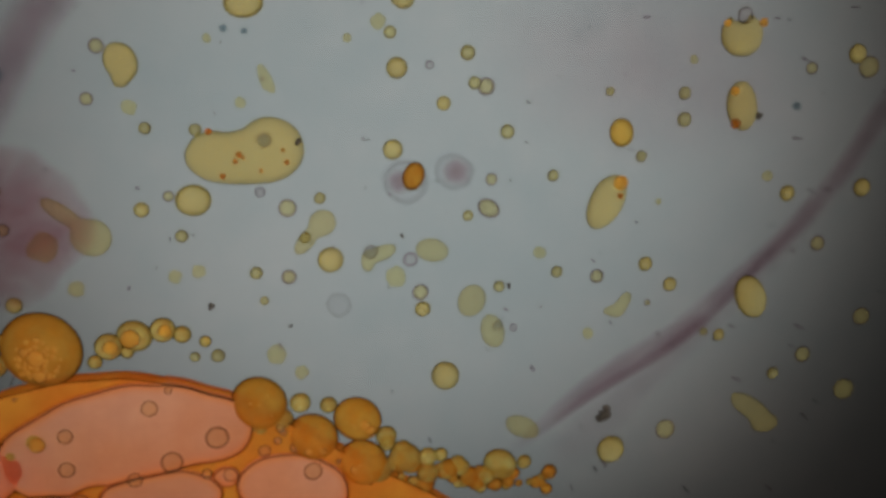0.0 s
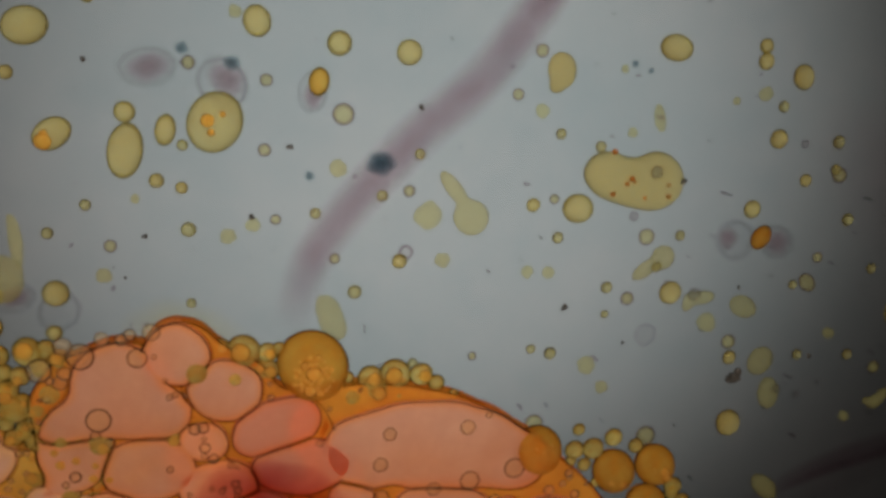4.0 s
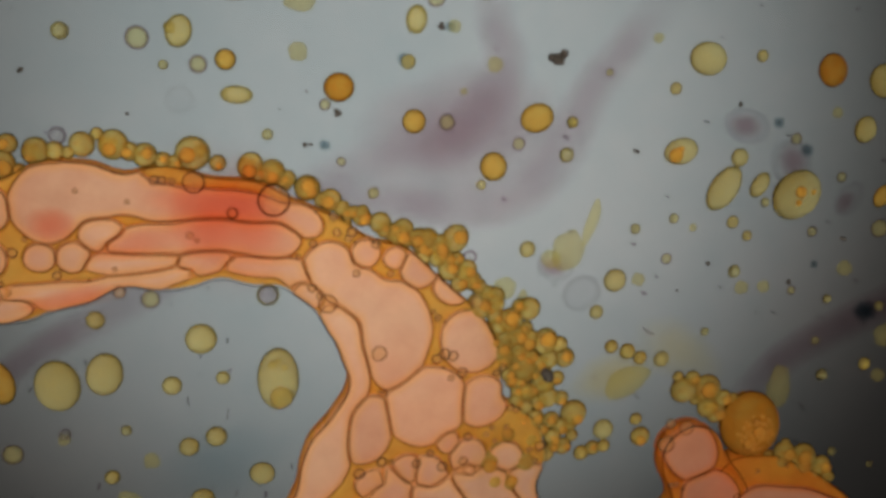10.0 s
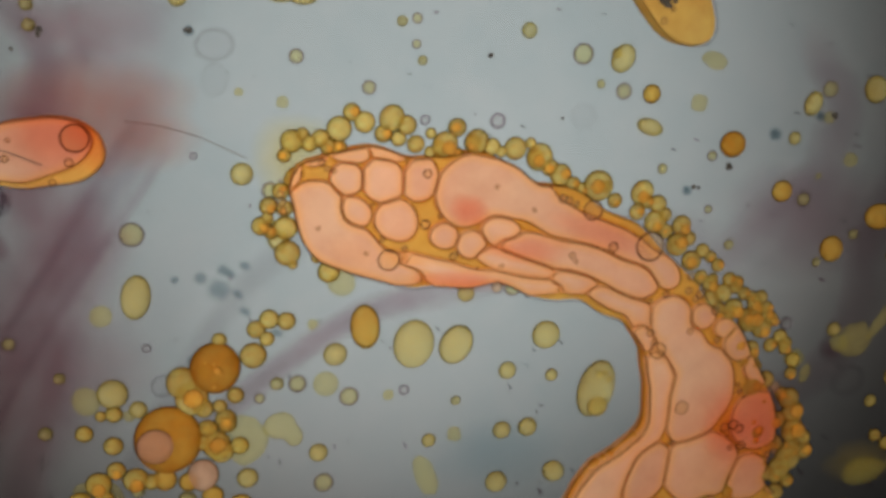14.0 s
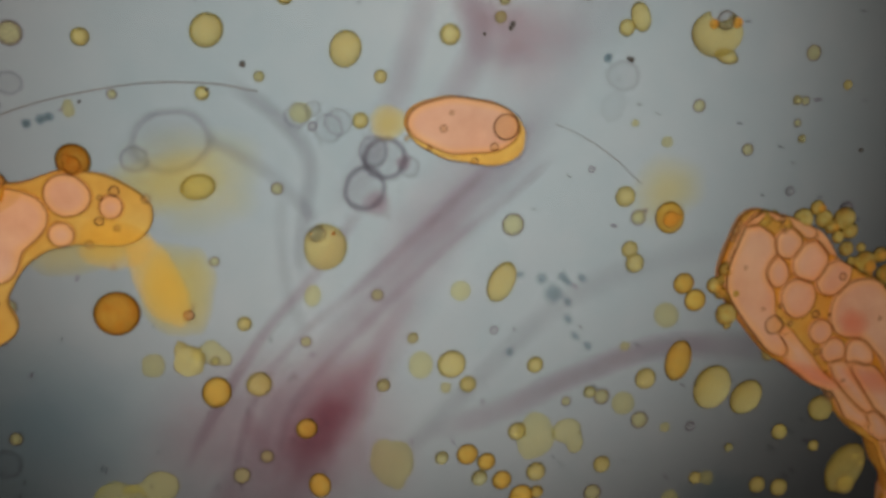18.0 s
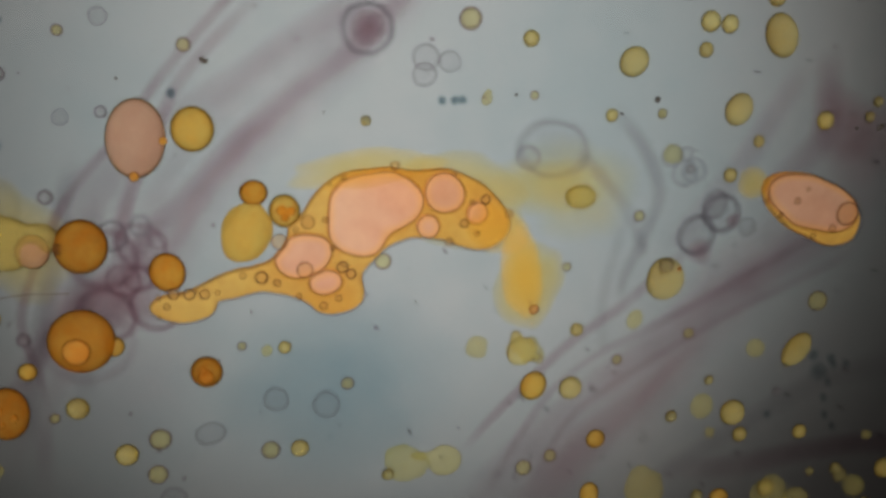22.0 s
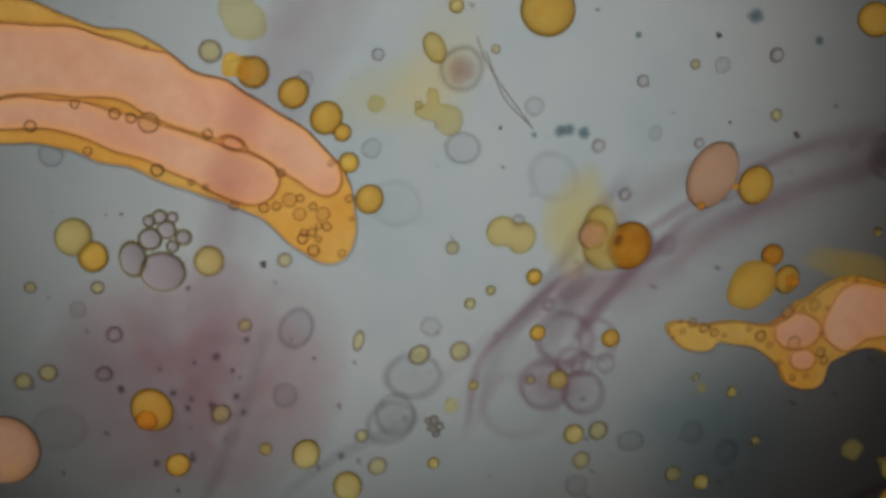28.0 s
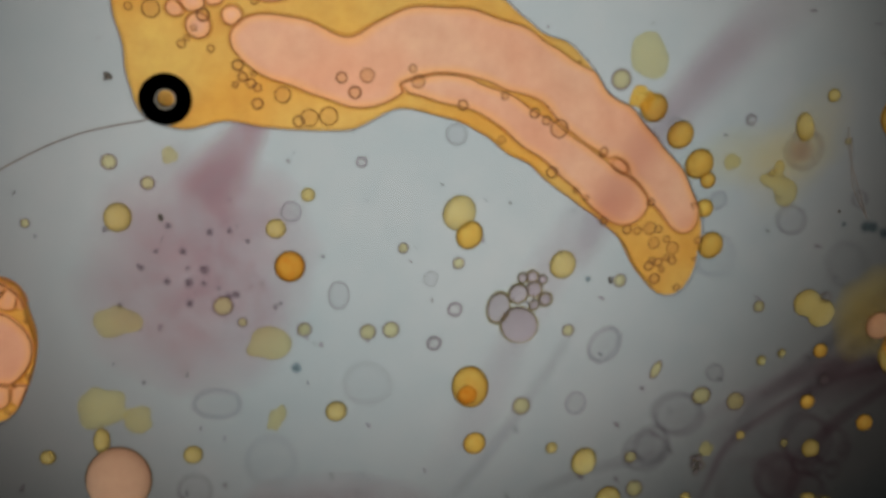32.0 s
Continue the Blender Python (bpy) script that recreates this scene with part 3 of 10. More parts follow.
def place_and_lamp():
    tagged(new("water", disc("water", 0, 158, -4, 0, WATER)), "shallow blue-grey water lit from below", kind="structure")
    floor = tagged(new("floor", disc("floor", 0, 158.5, -6, -4.02, GLASS)), "clear glass bottom of the dish", kind="structure")
    tagged(new("wall_rim", disc("wall_rim", 158.6, 161, -6, 8, GLASS)), "clear glass rim of the dish", kind="structure")
    tagged(new("stand", disc("stand", 154, 166, -62, -6.02, DARK)), "black ring stand under the dish", kind="structure")
    tagged(new("ground", disc("ground", 0, 400, -70, -62.02, DARK)), "matt black table top", kind="structure")
    lamp = new("lamp")
    tagged(lamp, "round frosted lamp glowing under the dish", "lamp")
    part("pane", disc("pane", 0, 80.0, -1, 0, glow_look()), lamp, "frosted glowing pane")
    part("housing", disc("housing", 80.0 + 0.2, 80.0 + 4, -8, 1.5, DARK), lamp, "black metal housing")
    # Added top light, unseen: brightens foam and oil, weaker towards the view's edges.
    top_light = new("added_top_light")
    tagged(top_light, "unseen added top light that brightens the foam", "lamp")
    part("pane", disc("pane", 0, 11.0, 26, 27, top_light_look()), top_light, "warm glowing pane of the added top light")
    part("barrel", disc("barrel", 12.5, 14, 8, 31, DARK), top_light, "black barrel round the added top light")
    part("stop", disc("stop", 9.0, 12.4, 8, 9, DARK), top_light, "black ring that narrows the added top light")
    part("cap", disc("cap", 0, 12.4, 29.5, 31, DARK), top_light, "black cap")
    return lamp, top_light


LAMP_START = (17.6 * MM, 72.0 * MM, LAMP_Z * MM)
lamp, top_light = place_and_lamp()


def air_bubble(x, y, r):
    """A bubble of air: its thick curved wall turns the lamp's light away but in the middle."""
    mat, out, node, link = shader("air_skin")
    bend = node("BsdfRefraction", IOR=0.38)
    bend.inputs["Color"].default_value = (0.98, 0.97, 0.96, 1)
    link(bend.outputs[0], out.inputs["Surface"])
    ob = new("air_bubble", ball_mesh(mat))
    ob.matrix_basis = sized(x, y, 0.9, r, r, r, 0)
    return tagged(ob, "round black air bubble with a bright middle", "air bubble")


# ---- drops afloat, by the stretch of the dish where they lie ----
drop("yellow", 1.29, 82.51, 0.85, 0.64, -179)
drop("yellow", -1.87, 73.44, 0.79, 0.71, 179)
drop("faint", 2.58, 72.55, 0.42, name="oil_droplet")
drop("yellow", 7.91, 75.16, 0.45)
drop("yellow", 8.33, 79.12, 0.47)
drop("yellow", 4.47, 69.87, 0.6)
drop("yellow", 10.03, 63.03, 0.74, 0.68, 119)
drop("faint", 12.83, 71.65, 0.58, 0.43, 145)
drop("yellow", 27.4, 65.52, 1.23, 0.84, 114)
drop("yellow", 10.57, 77.26, 0.31, name="oil_droplet")
drop("faint", 9.04, 67.54, 0.39, name="oil_droplet")
drop("yellow", 9, 66.81, 0.36, name="oil_droplet")
drop("yellow", 33.21, 78.42, 0.47)
drop("faint", 34.34, 77.61, 0.57)
drop("faint", 31.72, 68.01, 0.4, name="oil_droplet")
drop("yellow", 29.39, 71.17, 0.39, name="oil_droplet")
drop("yellow", 33.9, 71.11, 0.47)
drop("faint", 31.09, 61.51, 0.45)
drop("faint", 33.84, 59.02, 0.61)
drop("faint", 22.7, 58.01, 0.55)
drop("yellow", 19.18, 57.54, 0.74)
drop("yellow", 21.2, 68.01, 0.35, name="oil_droplet")
drop("yellow", 22.61, 66.73, 0.35, name="oil_droplet")
drop("yellow", -4.3, 73.18, 0.32, name="oil_droplet")
drop("faint", -3.03, 73.62, 0.24, name="oil_droplet")
drop("yellow", -10.57, 69.11, 0.34, name="oil_droplet")
drop("faint", 34.73, 63.4, 0.49)
drop("yellow", 25.55, 63.53, 0.3, name="oil_droplet")
drop("amber", 19.87, 75.14, 0.71, 0.61, 103)
drop("orange", 8.88, 73.75, 0.68, 0.52, 68)
drop("faint", -5.51, 80.89, 0.32, name="oil_droplet")
drop("small", 8.09, 80.83, 0.27, name="oil_droplet")
drop("small", 12.18, 78.16, 0.28, name="oil_droplet")
drop("faint", 12.92, 77.89, 0.4, name="oil_droplet")
drop("small", 11.89, 79.65, 0.33, name="oil_droplet")
drop("small", 13.78, 75.63, 0.32, name="oil_droplet")
drop("faint", 13.03, 73.16, 0.29, name="oil_droplet")
drop("small", 16.14, 73.2, 0.27, name="oil_droplet")
drop("small", 11.58, 71.5, 0.24, name="oil_droplet")
drop("small", 16.24, 68.07, 0.28, name="oil_droplet")
drop("faint", 18.68, 67.42, 0.35, name="oil_droplet")
drop("small", 23.34, 76.95, 0.3, name="oil_droplet")
drop("small", 23.33, 75.58, 0.34, name="oil_droplet")
drop("small", 20.96, 73.83, 0.27, name="oil_droplet")
drop("small", -1.45, 76.8, 0.26, name="oil_droplet")
drop("small", 4.16, 73.03, 0.25, name="oil_droplet")
drop("small", 24.64, 63.8, 0.2, name="oil_droplet")
drop("faint", 21.57, 65.63, 0.16, name="oil_droplet")
drop("small", 28.9, 60.85, 0.31, name="oil_droplet")
drop("small", 3.3, 71.12, 0.25, name="oil_droplet")
drop("small", 19.26, 77.29, 0.21, name="oil_droplet")
drop("faint", 30.92, 77.75, 0.31, name="oil_droplet")
drop("small", -2.57, 65.58, 0.23, name="oil_droplet")
drop("pale", 7.93, 68.22, 0.55, lumpy=0.15)
drop("pale", 15.82, 68.74, 0.35, lumpy=0.15, name="oil_droplet")
drop("pale", 0.77, 77.77, 0.27, lumpy=0.15, name="oil_droplet")
drop("pale", -4.46, 77.9, 0.37, lumpy=0.15, name="oil_droplet")
drop("pale", -7.94, 69.2, 0.41, lumpy=0.15, name="oil_droplet")
drop("pale", -9.24, 71.39, 0.76, 0.69, 72, lumpy=0.15)
drop("pale", -3.19, 69.35, 0.34, lumpy=0.15, name="oil_droplet")
drop("pale", 29.08, 71.87, 0.3, lumpy=0.15, name="oil_droplet")
drop("pale", 24.58, 78.52, 0.25, lumpy=0.15, name="oil_droplet")
drop("pale", 6.2, 80.6, 0.22, lumpy=0.15, name="oil_droplet")
drop("pale", 7.81, 81.31, 0.39, lumpy=0.15, name="oil_droplet")
drop("pale", -0.54, 80.93, 0.21, lumpy=0.15, name="oil_droplet")
drop("pale", 22.62, 70.98, 0.19, lumpy=0.15, name="oil_droplet")
drop("pale", 18.5, 63.89, 0.33, lumpy=0.15, name="oil_droplet")
drop("pale", 2.09, 78.84, 0.76, 0.33, 110, lumpy=0.15)
drop("clear", 13.79, 65.26, 0.19)
drop("clear", 1.3, 73.58, 0.22)
drop("clear", 9.95, 79.17, 0.19)
drop("yellow", -19.63, 79.29, 0.69, 0.61, 115)
drop("yellow", -15.66, 79.1, 0.54)
drop("yellow", -12.25, 79.38, 0.58)
drop("faint", -14.73, 75.78, 0.5)
drop("yellow", -22.88, 73.46, 0.68, 0.44, 92)
drop("yellow", -24.51, 72.15, 1.26, 0.78, 91)
drop("yellow", -24.81, 73.94, 0.45)
drop("yellow", 8.77, 82.55, 0.64, 0.56, 118)
drop("yellow", 6.4, 82.89, 0.41, name="oil_droplet")
drop("yellow", 6.18, 83.65, 0.35, name="oil_droplet")
drop("yellow", -22.89, 71.01, 0.31, name="oil_droplet")
drop("yellow", -21.7, 70.88, 0.26, name="oil_droplet")
speckled(drop("yellow", -20.71, 74.26, 1.43, 1.24, 75), "amber", (0, 0.3, 0.22), (-0.3, 0, 0.12), (0.4, -0.1, 0.1))
drop("amber", -16.26, 77.12, 0.63, 0.46, 93)
drop("pale", -14.34, 72.98, 0.45, lumpy=0.15)
drop("pale", -19.08, 68.59, 0.39, lumpy=0.15, name="oil_droplet")
drop("pale", -20.65, 79.48, 0.31, lumpy=0.15, name="oil_droplet")
drop("faint", -22.38, 76.72, 0.3, name="oil_droplet")
drop("faint", -6.23, 78.5, 0.28, name="oil_droplet")
drop("small", -2.58, 71.74, 0.27, name="oil_droplet")
drop("small", 0.78, 69.56, 0.28, name="oil_droplet")
drop("faint", 2.38, 69.03, 0.34, name="oil_droplet")
drop("small", -12.12, 72.24, 0.25, name="oil_droplet")
drop("faint", -17, 70.02, 0.24, name="oil_droplet")
drop("faint", -13.73, 68.55, 0.25, name="oil_droplet")
drop("small", -22, 72.9, 0.23, name="oil_droplet")
drop("small", 13.09, 67.6, 0.27, name="oil_droplet")
drop("small", -20.31, 65.32, 0.22, name="oil_droplet")
drop("faint", -5.47, 64.54, 0.21, name="oil_droplet")
drop("yellow", -29.6, 76.91, 0.99, 0.82, -155)
drop("amber", -35.35, 69.23, 0.85, 0.71, -131)
drop("faint", -35.17, 67.68, 0.31, name="oil_droplet")
drop("amber", -35.77, 65.97, 0.7, 0.66, 147)
drop("yellow", -30.11, 74.69, 0.29, name="oil_droplet")
drop("yellow", -12.47, 83.04, 0.67, 0.6, 126)
drop("yellow", -26.57, 64.8, 0.59)
drop("yellow", -31.68, 63.51, 0.38, name="oil_droplet")
drop("yellow", -26.37, 62.84, 0.34, name="oil_droplet")
drop("faint", -1.14, 61.25, 0.48)
drop("faint", 5.6, 61.39, 0.54)
drop("faint", -38.91, 66.45, 0.38, name="oil_droplet")
drop("yellow", -21.5, 62.72, 0.41, name="oil_droplet")
speckled(drop("yellow", -27.81, 72.31, 0.91, 0.67, -135), "amber", (0.5, 0.1, 0.42), (0.2, -0.3, 0.2))
drop("faint", -33.36, 73.35, 0.2, name="oil_droplet")
drop("faint", -18.16, 73.32, 0.29, name="oil_droplet")
drop("faint", -18.68, 76.65, 0.28, name="oil_droplet")
drop("small", -27.35, 67.64, 0.25, name="oil_droplet")
drop("small", -35.74, 64.86, 0.23, name="oil_droplet")
drop("small", -15.22, 70.78, 0.24, name="oil_droplet")
drop("small", -12.5, 67.16, 0.31, name="oil_droplet")
drop("small", -10.68, 74.63, 0.24, name="oil_droplet")
drop("faint", -10.7, 72.64, 0.28, name="oil_droplet")
drop("small", -3.72, 77.03, 0.25, name="oil_droplet")
drop("small", -1.45, 65.51, 0.3, name="oil_droplet")
drop("small", 1.05, 68.1, 0.2, name="oil_droplet")
drop("small", -8.74, 63.89, 0.23, name="oil_droplet")
drop("pale", -38.31, 70.28, 0.41, lumpy=0.15, name="oil_droplet")
drop("pale", -13.14, 65.16, 1.24, 0.69, 123, lumpy=0.15)
drop("pale", -24.64, 65.57, 0.38, lumpy=0.15, name="oil_droplet")
drop("pale", -17.96, 69.35, 0.36, lumpy=0.15, name="oil_droplet")
drop("pale", -28.9, 66.6, 1.37, 0.33, 108, lumpy=0.15)
drop("pale", -23.78, 69.64, 0.23, lumpy=0.15, name="oil_droplet")
drop("pale", -38.87, 68.25, 0.18, lumpy=0.15, name="oil_droplet")
drop("pale", 1.49, 64.68, 0.5, lumpy=0.15)
drop("pale", 2.67, 63.54, 0.36, lumpy=0.15, name="oil_droplet")
drop("pale", -2.02, 69.5, 0.34, lumpy=0.15, name="oil_droplet")
drop("yellow", -51.97, 62.66, 0.71, 0.57, 109)
drop("yellow", -48.21, 61.72, 0.68, 0.39, -148)
drop("yellow", -43.21, 69.59, 0.62, 0.47, 118)
drop("yellow", -42.37, 67.71, 0.32, name="oil_droplet")
drop("yellow", -20.47, 81.9, 0.9, 0.79, 151)
drop("yellow", -43.05, 50.71, 0.72)
drop("yellow", -42.92, 47.92, 0.44)
drop("yellow", -40.44, 45.59, 0.46)
drop("yellow", -41.03, 49.56, 0.31, name="oil_droplet")
drop("yellow", -45.96, 46.76, 1.04, 0.84, 116)
drop("yellow", -36.49, 46.23, 0.62, 0.56, -167)
drop("faint", -46.1, 50.97, 0.43)
drop("yellow", -27.19, 78.78, 0.29, name="oil_droplet")
drop("yellow", -33.66, 70.14, 0.26, name="oil_droplet")
speckled(drop("yellow", -38.66, 50.94, 1.59, 1.01, 126), "yellow", (0.6, 0.3, 0.12), (0.7, 0, 0.1), (0.5, -0.3, 0.1), (-0.5, -0.1, 0.35))
drop("amber", -49.53, 62.79, 0.45)
drop("small", -52.39, 62.55, 0.24, name="oil_droplet")
drop("small", -51.7, 60.97, 0.2, name="oil_droplet")
drop("faint", -44.44, 63.69, 0.26, name="oil_droplet")
drop("small", -33.69, 70.12, 0.26, name="oil_droplet")
drop("small", -32.91, 68.62, 0.34, name="oil_droplet")
drop("small", -21.05, 68.93, 0.32, name="oil_droplet")
drop("faint", -24.51, 67.36, 0.28, name="oil_droplet")
drop("small", -25.88, 69.28, 0.24, name="oil_droplet")
drop("faint", -42.19, 61.83, 0.22, name="oil_droplet")
drop("orange", -44.44, 64.77, 0.7, 0.66, -137, label="hazy orange oil drop over plum dye")
drop("orange", -23.36, 80.57, 0.88, 0.78, 147, label="hazy orange oil drop over plum dye")
drop("pale", -46.85, 65.04, 0.48, lumpy=0.12)
drop("pale", -29.09, 64.66, 1.09, 0.85, 106, lumpy=0.12)
drop("pale", -29.61, 63.74, 0.52, lumpy=0.12)
drop("pale", -30.82, 61.07, 0.61, lumpy=0.12)
drop("pale", -29.55, 61.05, 0.62, 0.31, 123, lumpy=0.12)
drop("pale", -48.09, 67.05, 0.78, 0.47, -146, lumpy=0.12)
drop("pale", -31.88, 76.49, 0.29, lumpy=0.12, name="oil_droplet")
drop("pale", -41.16, 70.58, 0.33, lumpy=0.12, name="oil_droplet")
drop("yellow", -59.89, 44.35, 0.5)
drop("faint", -60.99, 38.39, 0.57)
drop("yellow", -58.64, 36.56, 1.07, 0.68, 132)
drop("yellow", -47.51, 45.12, 1.26, 1.04, 134)
drop("yellow", -42.78, 42.32, 0.34, name="oil_droplet")
drop("yellow", -46.33, 37.66, 0.45)
drop("yellow", -38.28, 43.5, 0.57)
drop("yellow", -47.8, 34.14, 0.5)
drop("yellow", -64.38, 52.02, 0.63, 0.35, -131)
drop("yellow", -41.44, 72.89, 0.72, 0.64, 166)
drop("faint", -42.92, 71.06, 0.43)
drop("amber", -40.46, 65.52, 0.56)
drop("yellow", -40.05, 77.47, 0.62)
drop("yellow", -21.87, 57.71, 0.55)
drop("yellow", -47.77, 48.88, 0.41, name="oil_droplet")
drop("amber", -49.94, 43.85, 1.13, 0.73, 145)
drop("faint", -62.43, 50.01, 0.33, name="oil_droplet")
drop("faint", -60.1, 55.73, 0.24, name="oil_droplet")
drop("small", -60.54, 54.99, 0.23, name="oil_droplet")
drop("small", -56.19, 59.66, 0.35, name="oil_droplet")
drop("faint", -59.04, 51.77, 0.32, name="oil_droplet")
drop("small", -45.98, 60.97, 0.24, name="oil_droplet")
drop("small", -40.09, 61.46, 0.25, name="oil_droplet")
drop("small", -43.53, 44.79, 0.24, name="oil_droplet")
drop("faint", -50.47, 37.3, 0.26, name="oil_droplet")
drop("pale", -61.08, 48.06, 0.32, lumpy=0.12, name="oil_droplet")
drop("pale", -48.89, 35.1, 1.27, 1.08, 139, lumpy=0.12)
drop("pale", -40.5, 40.64, 1.29, 0.61, 159, lumpy=0.12)
drop("pale", -62.8, 46.76, 0.21, lumpy=0.12, name="oil_droplet")
drop("pale", -21.49, 60.46, 1.41, 0.79, -116, lumpy=0.12)
drop("pale", -51.35, 41.75, 0.29, lumpy=0.12, name="oil_droplet")
drop("pale", -45.59, 42.17, 0.31, lumpy=0.12, name="oil_droplet")
drop("yellow", -76.18, 28.56, 0.77, 0.7, 118)
drop("yellow", -72.78, 34.1, 0.85, 0.73, 140)
drop("yellow", -71.33, 39.05, 0.47)
drop("yellow", -70.89, 35.11, 0.29, name="oil_droplet")
drop("faint", -58.29, 44.79, 0.39, name="oil_droplet")
drop("yellow", -53.56, 36.45, 0.4, name="oil_droplet")
drop("yellow", -57.11, 43.55, 0.42, name="oil_droplet")
drop("yellow", -56.27, 43.54, 0.48)
drop("yellow", -49.85, 41.77, 0.57)
drop("faint", -49.75, 39.23, 0.44)
drop("faint", -47.38, 40.72, 0.48)
drop("faint", -62.33, 56.98, 0.41, name="oil_droplet")
drop("faint", -53.33, 61.29, 0.51)
drop("faint", -50.42, 61.86, 0.39, name="oil_droplet")
drop("yellow", -39.59, 46.75, 0.49)
drop("faint", -44.59, 36.62, 0.49)
drop("yellow", -50.51, 34.1, 0.47)
drop("yellow", -60.07, 57.96, 0.24, name="oil_droplet")
drop("faint", -65.99, 23.93, 0.24, name="oil_droplet")
drop("yellow", -73.67, 27.09, 0.3, name="oil_droplet")
drop("amber", -53.94, 45.67, 0.56)
drop("amber", -52.75, 45.94, 0.59)
drop("small", -50.66, 38.6, 0.31, name="oil_droplet")
drop("amber", -48.28, 32.24, 0.51)
drop("amber", -49.7, 31.9, 0.47)
drop("small", -49.02, 31.19, 0.41, name="oil_droplet")
drop("amber", -46.85, 32.84, 0.64)
drop("amber", -50.61, 31.14, 0.56)
drop("faint", -59.16, 54.92, 0.21, name="oil_droplet")
drop("small", -58.46, 54.58, 0.21, name="oil_droplet")
drop("amber", -60.01, 21.1, 0.77, 0.69, 149)
drop("faint", -61.33, 21.67, 0.22, name="oil_droplet")
drop("pale", -52.32, 44.37, 0.75, 0.69, -163, z=-0.8, label="hazy orange oil drop over a rose stain")
drop("pale", -48.67, 40.25, 0.67, z=-0.8, label="hazy orange oil drop over a rose stain")
drop("pale", -58.9, 34.49, 0.55, z=-0.8, label="hazy orange oil drop over a rose stain")
drop("pale", -56.13, 30.95, 0.76, 0.66, 157, z=-0.8, label="hazy orange oil drop over a rose stain")
drop("pale", -62.16, 27.48, 0.58, 0.43, 148, z=-0.8, label="hazy orange oil drop over a rose stain")
drop("small", -56.37, 28.73, 0.32, label="orange oil drop over a rose stain", name="oil_droplet")
speckled(drop("amber", -57.73, 46.21, 0.84, 0.78, 177), "amber", (0.1, 0.2, 0.5), (0, -0.4, 0.2))
drop("pale", -62.24, 18.68, 0.62, lumpy=0.12)
drop("pale", -70.69, 30.92, 0.53, lumpy=0.12)
drop("pale", -41.28, 43.35, 0.42, lumpy=0.12, name="oil_droplet")
drop("pale", -53.96, 31.67, 0.31, lumpy=0.12, name="oil_droplet")
drop("faint", -79.56, 20.56, 0.54)
drop("yellow", -78.17, 23.33, 0.37, name="oil_droplet")
drop("yellow", -76.15, 32.52, 0.36, name="oil_droplet")
drop("yellow", -72.13, 47, 0.61)
drop("yellow", -68.14, 48.41, 0.72, 0.49, 175)
drop("yellow", -67.94, 47.53, 0.38, name="oil_droplet")
drop("yellow", -69.36, 33.34, 0.35, name="oil_droplet")
drop("yellow", -54.29, 32.74, 0.4, name="oil_droplet")
drop("yellow", -62.62, 23.88, 0.33, name="oil_droplet")
drop("faint", -68.27, 14.29, 0.41, name="oil_droplet")
drop("faint", -62.17, 11.4, 0.32, name="oil_droplet")
drop("faint", -59.44, 6.87, 0.46)
drop("yellow", -70.92, 50.92, 0.85, 0.71, -123)
drop("small", -73.28, 29.83, 0.23, name="oil_droplet")
drop("faint", -75.28, 23.32, 0.22, name="oil_droplet")
drop("small", -56.86, 12.61, 0.3, name="oil_droplet")
drop("small", -51.12, 29.82, 0.33, name="oil_droplet")
drop("small", -58, 31.15, 0.26, name="oil_droplet")
drop("small", -71.79, 42.24, 0.27, name="oil_droplet")
drop("small", -71.06, 41.7, 0.27, name="oil_droplet")
drop("small", -70.35, 46.33, 0.34, name="oil_droplet")
drop("faint", -65.34, 6.51, 0.22, name="oil_droplet")
drop("faint", -55.41, 21.68, 0.35, name="oil_droplet")
drop("faint", -55.07, 20.09, 0.44)
drop("amber", -56.09, 24.21, 0.51)
drop("faint", -60.16, 26.15, 0.28, name="oil_droplet")
drop("faint", -67.96, 28.26, 0.29, name="oil_droplet")
drop("faint", -60.76, 30.46, 0.31, name="oil_droplet")
drop("amber", -52.87, 23.47, 0.67, 0.53, 175)
drop("pale", -56.43, 13.76, 1.32, 1.04, -118, lumpy=0.2)
drop("pale", -51.31, 27.33, 1.47, 1.05, 173, lumpy=0.2)
drop("pale", -75.45, 21.09, 0.44, 0.27, 161, lumpy=0.2)
drop("pale", -64.49, 7.69, 0.31, lumpy=0.2, name="oil_droplet")
drop("pale", -51.26, 48.76, 0.51, lumpy=0.2)
drop("yellow", -77.54, 32.89, 0.5)
drop("yellow", -77.24, 33.94, 0.44)
drop("yellow", -78.23, 36.68, 0.47)
drop("yellow", -76.22, 36.79, 1.13, 0.87, -168)
drop("yellow", -69.76, 24.94, 0.78, 0.58, -104)
drop("yellow", -59.41, 23.14, 0.6)
drop("yellow", -55.73, 32.4, 0.71)
drop("faint", -59.49, 1.09, 0.48)
drop("yellow", -65.02, 8.6, 0.3, name="oil_droplet")
drop("yellow", -61.17, -0.05, 0.53)
drop("yellow", -64.11, -1.78, 0.51)
drop("faint", -80.46, 6.72, 0.32, name="oil_droplet")
drop("faint", -81.98, 1.33, 0.25, name="oil_droplet")
drop("amber", -69.4, -4.57, 0.4, name="oil_droplet")
drop("small", -68.27, -6.7, 0.24, name="oil_droplet")
drop("small", -67.38, -7.63, 0.27, name="oil_droplet")
drop("small", -75.57, 14.53, 0.23, name="oil_droplet")
drop("amber", -66.46, -3.59, 0.41, name="oil_droplet")
drop("faint", -63.63, -3.07, 0.25, name="oil_droplet")
drop("amber", -76.59, 6.35, 1.03, 0.97, 170)
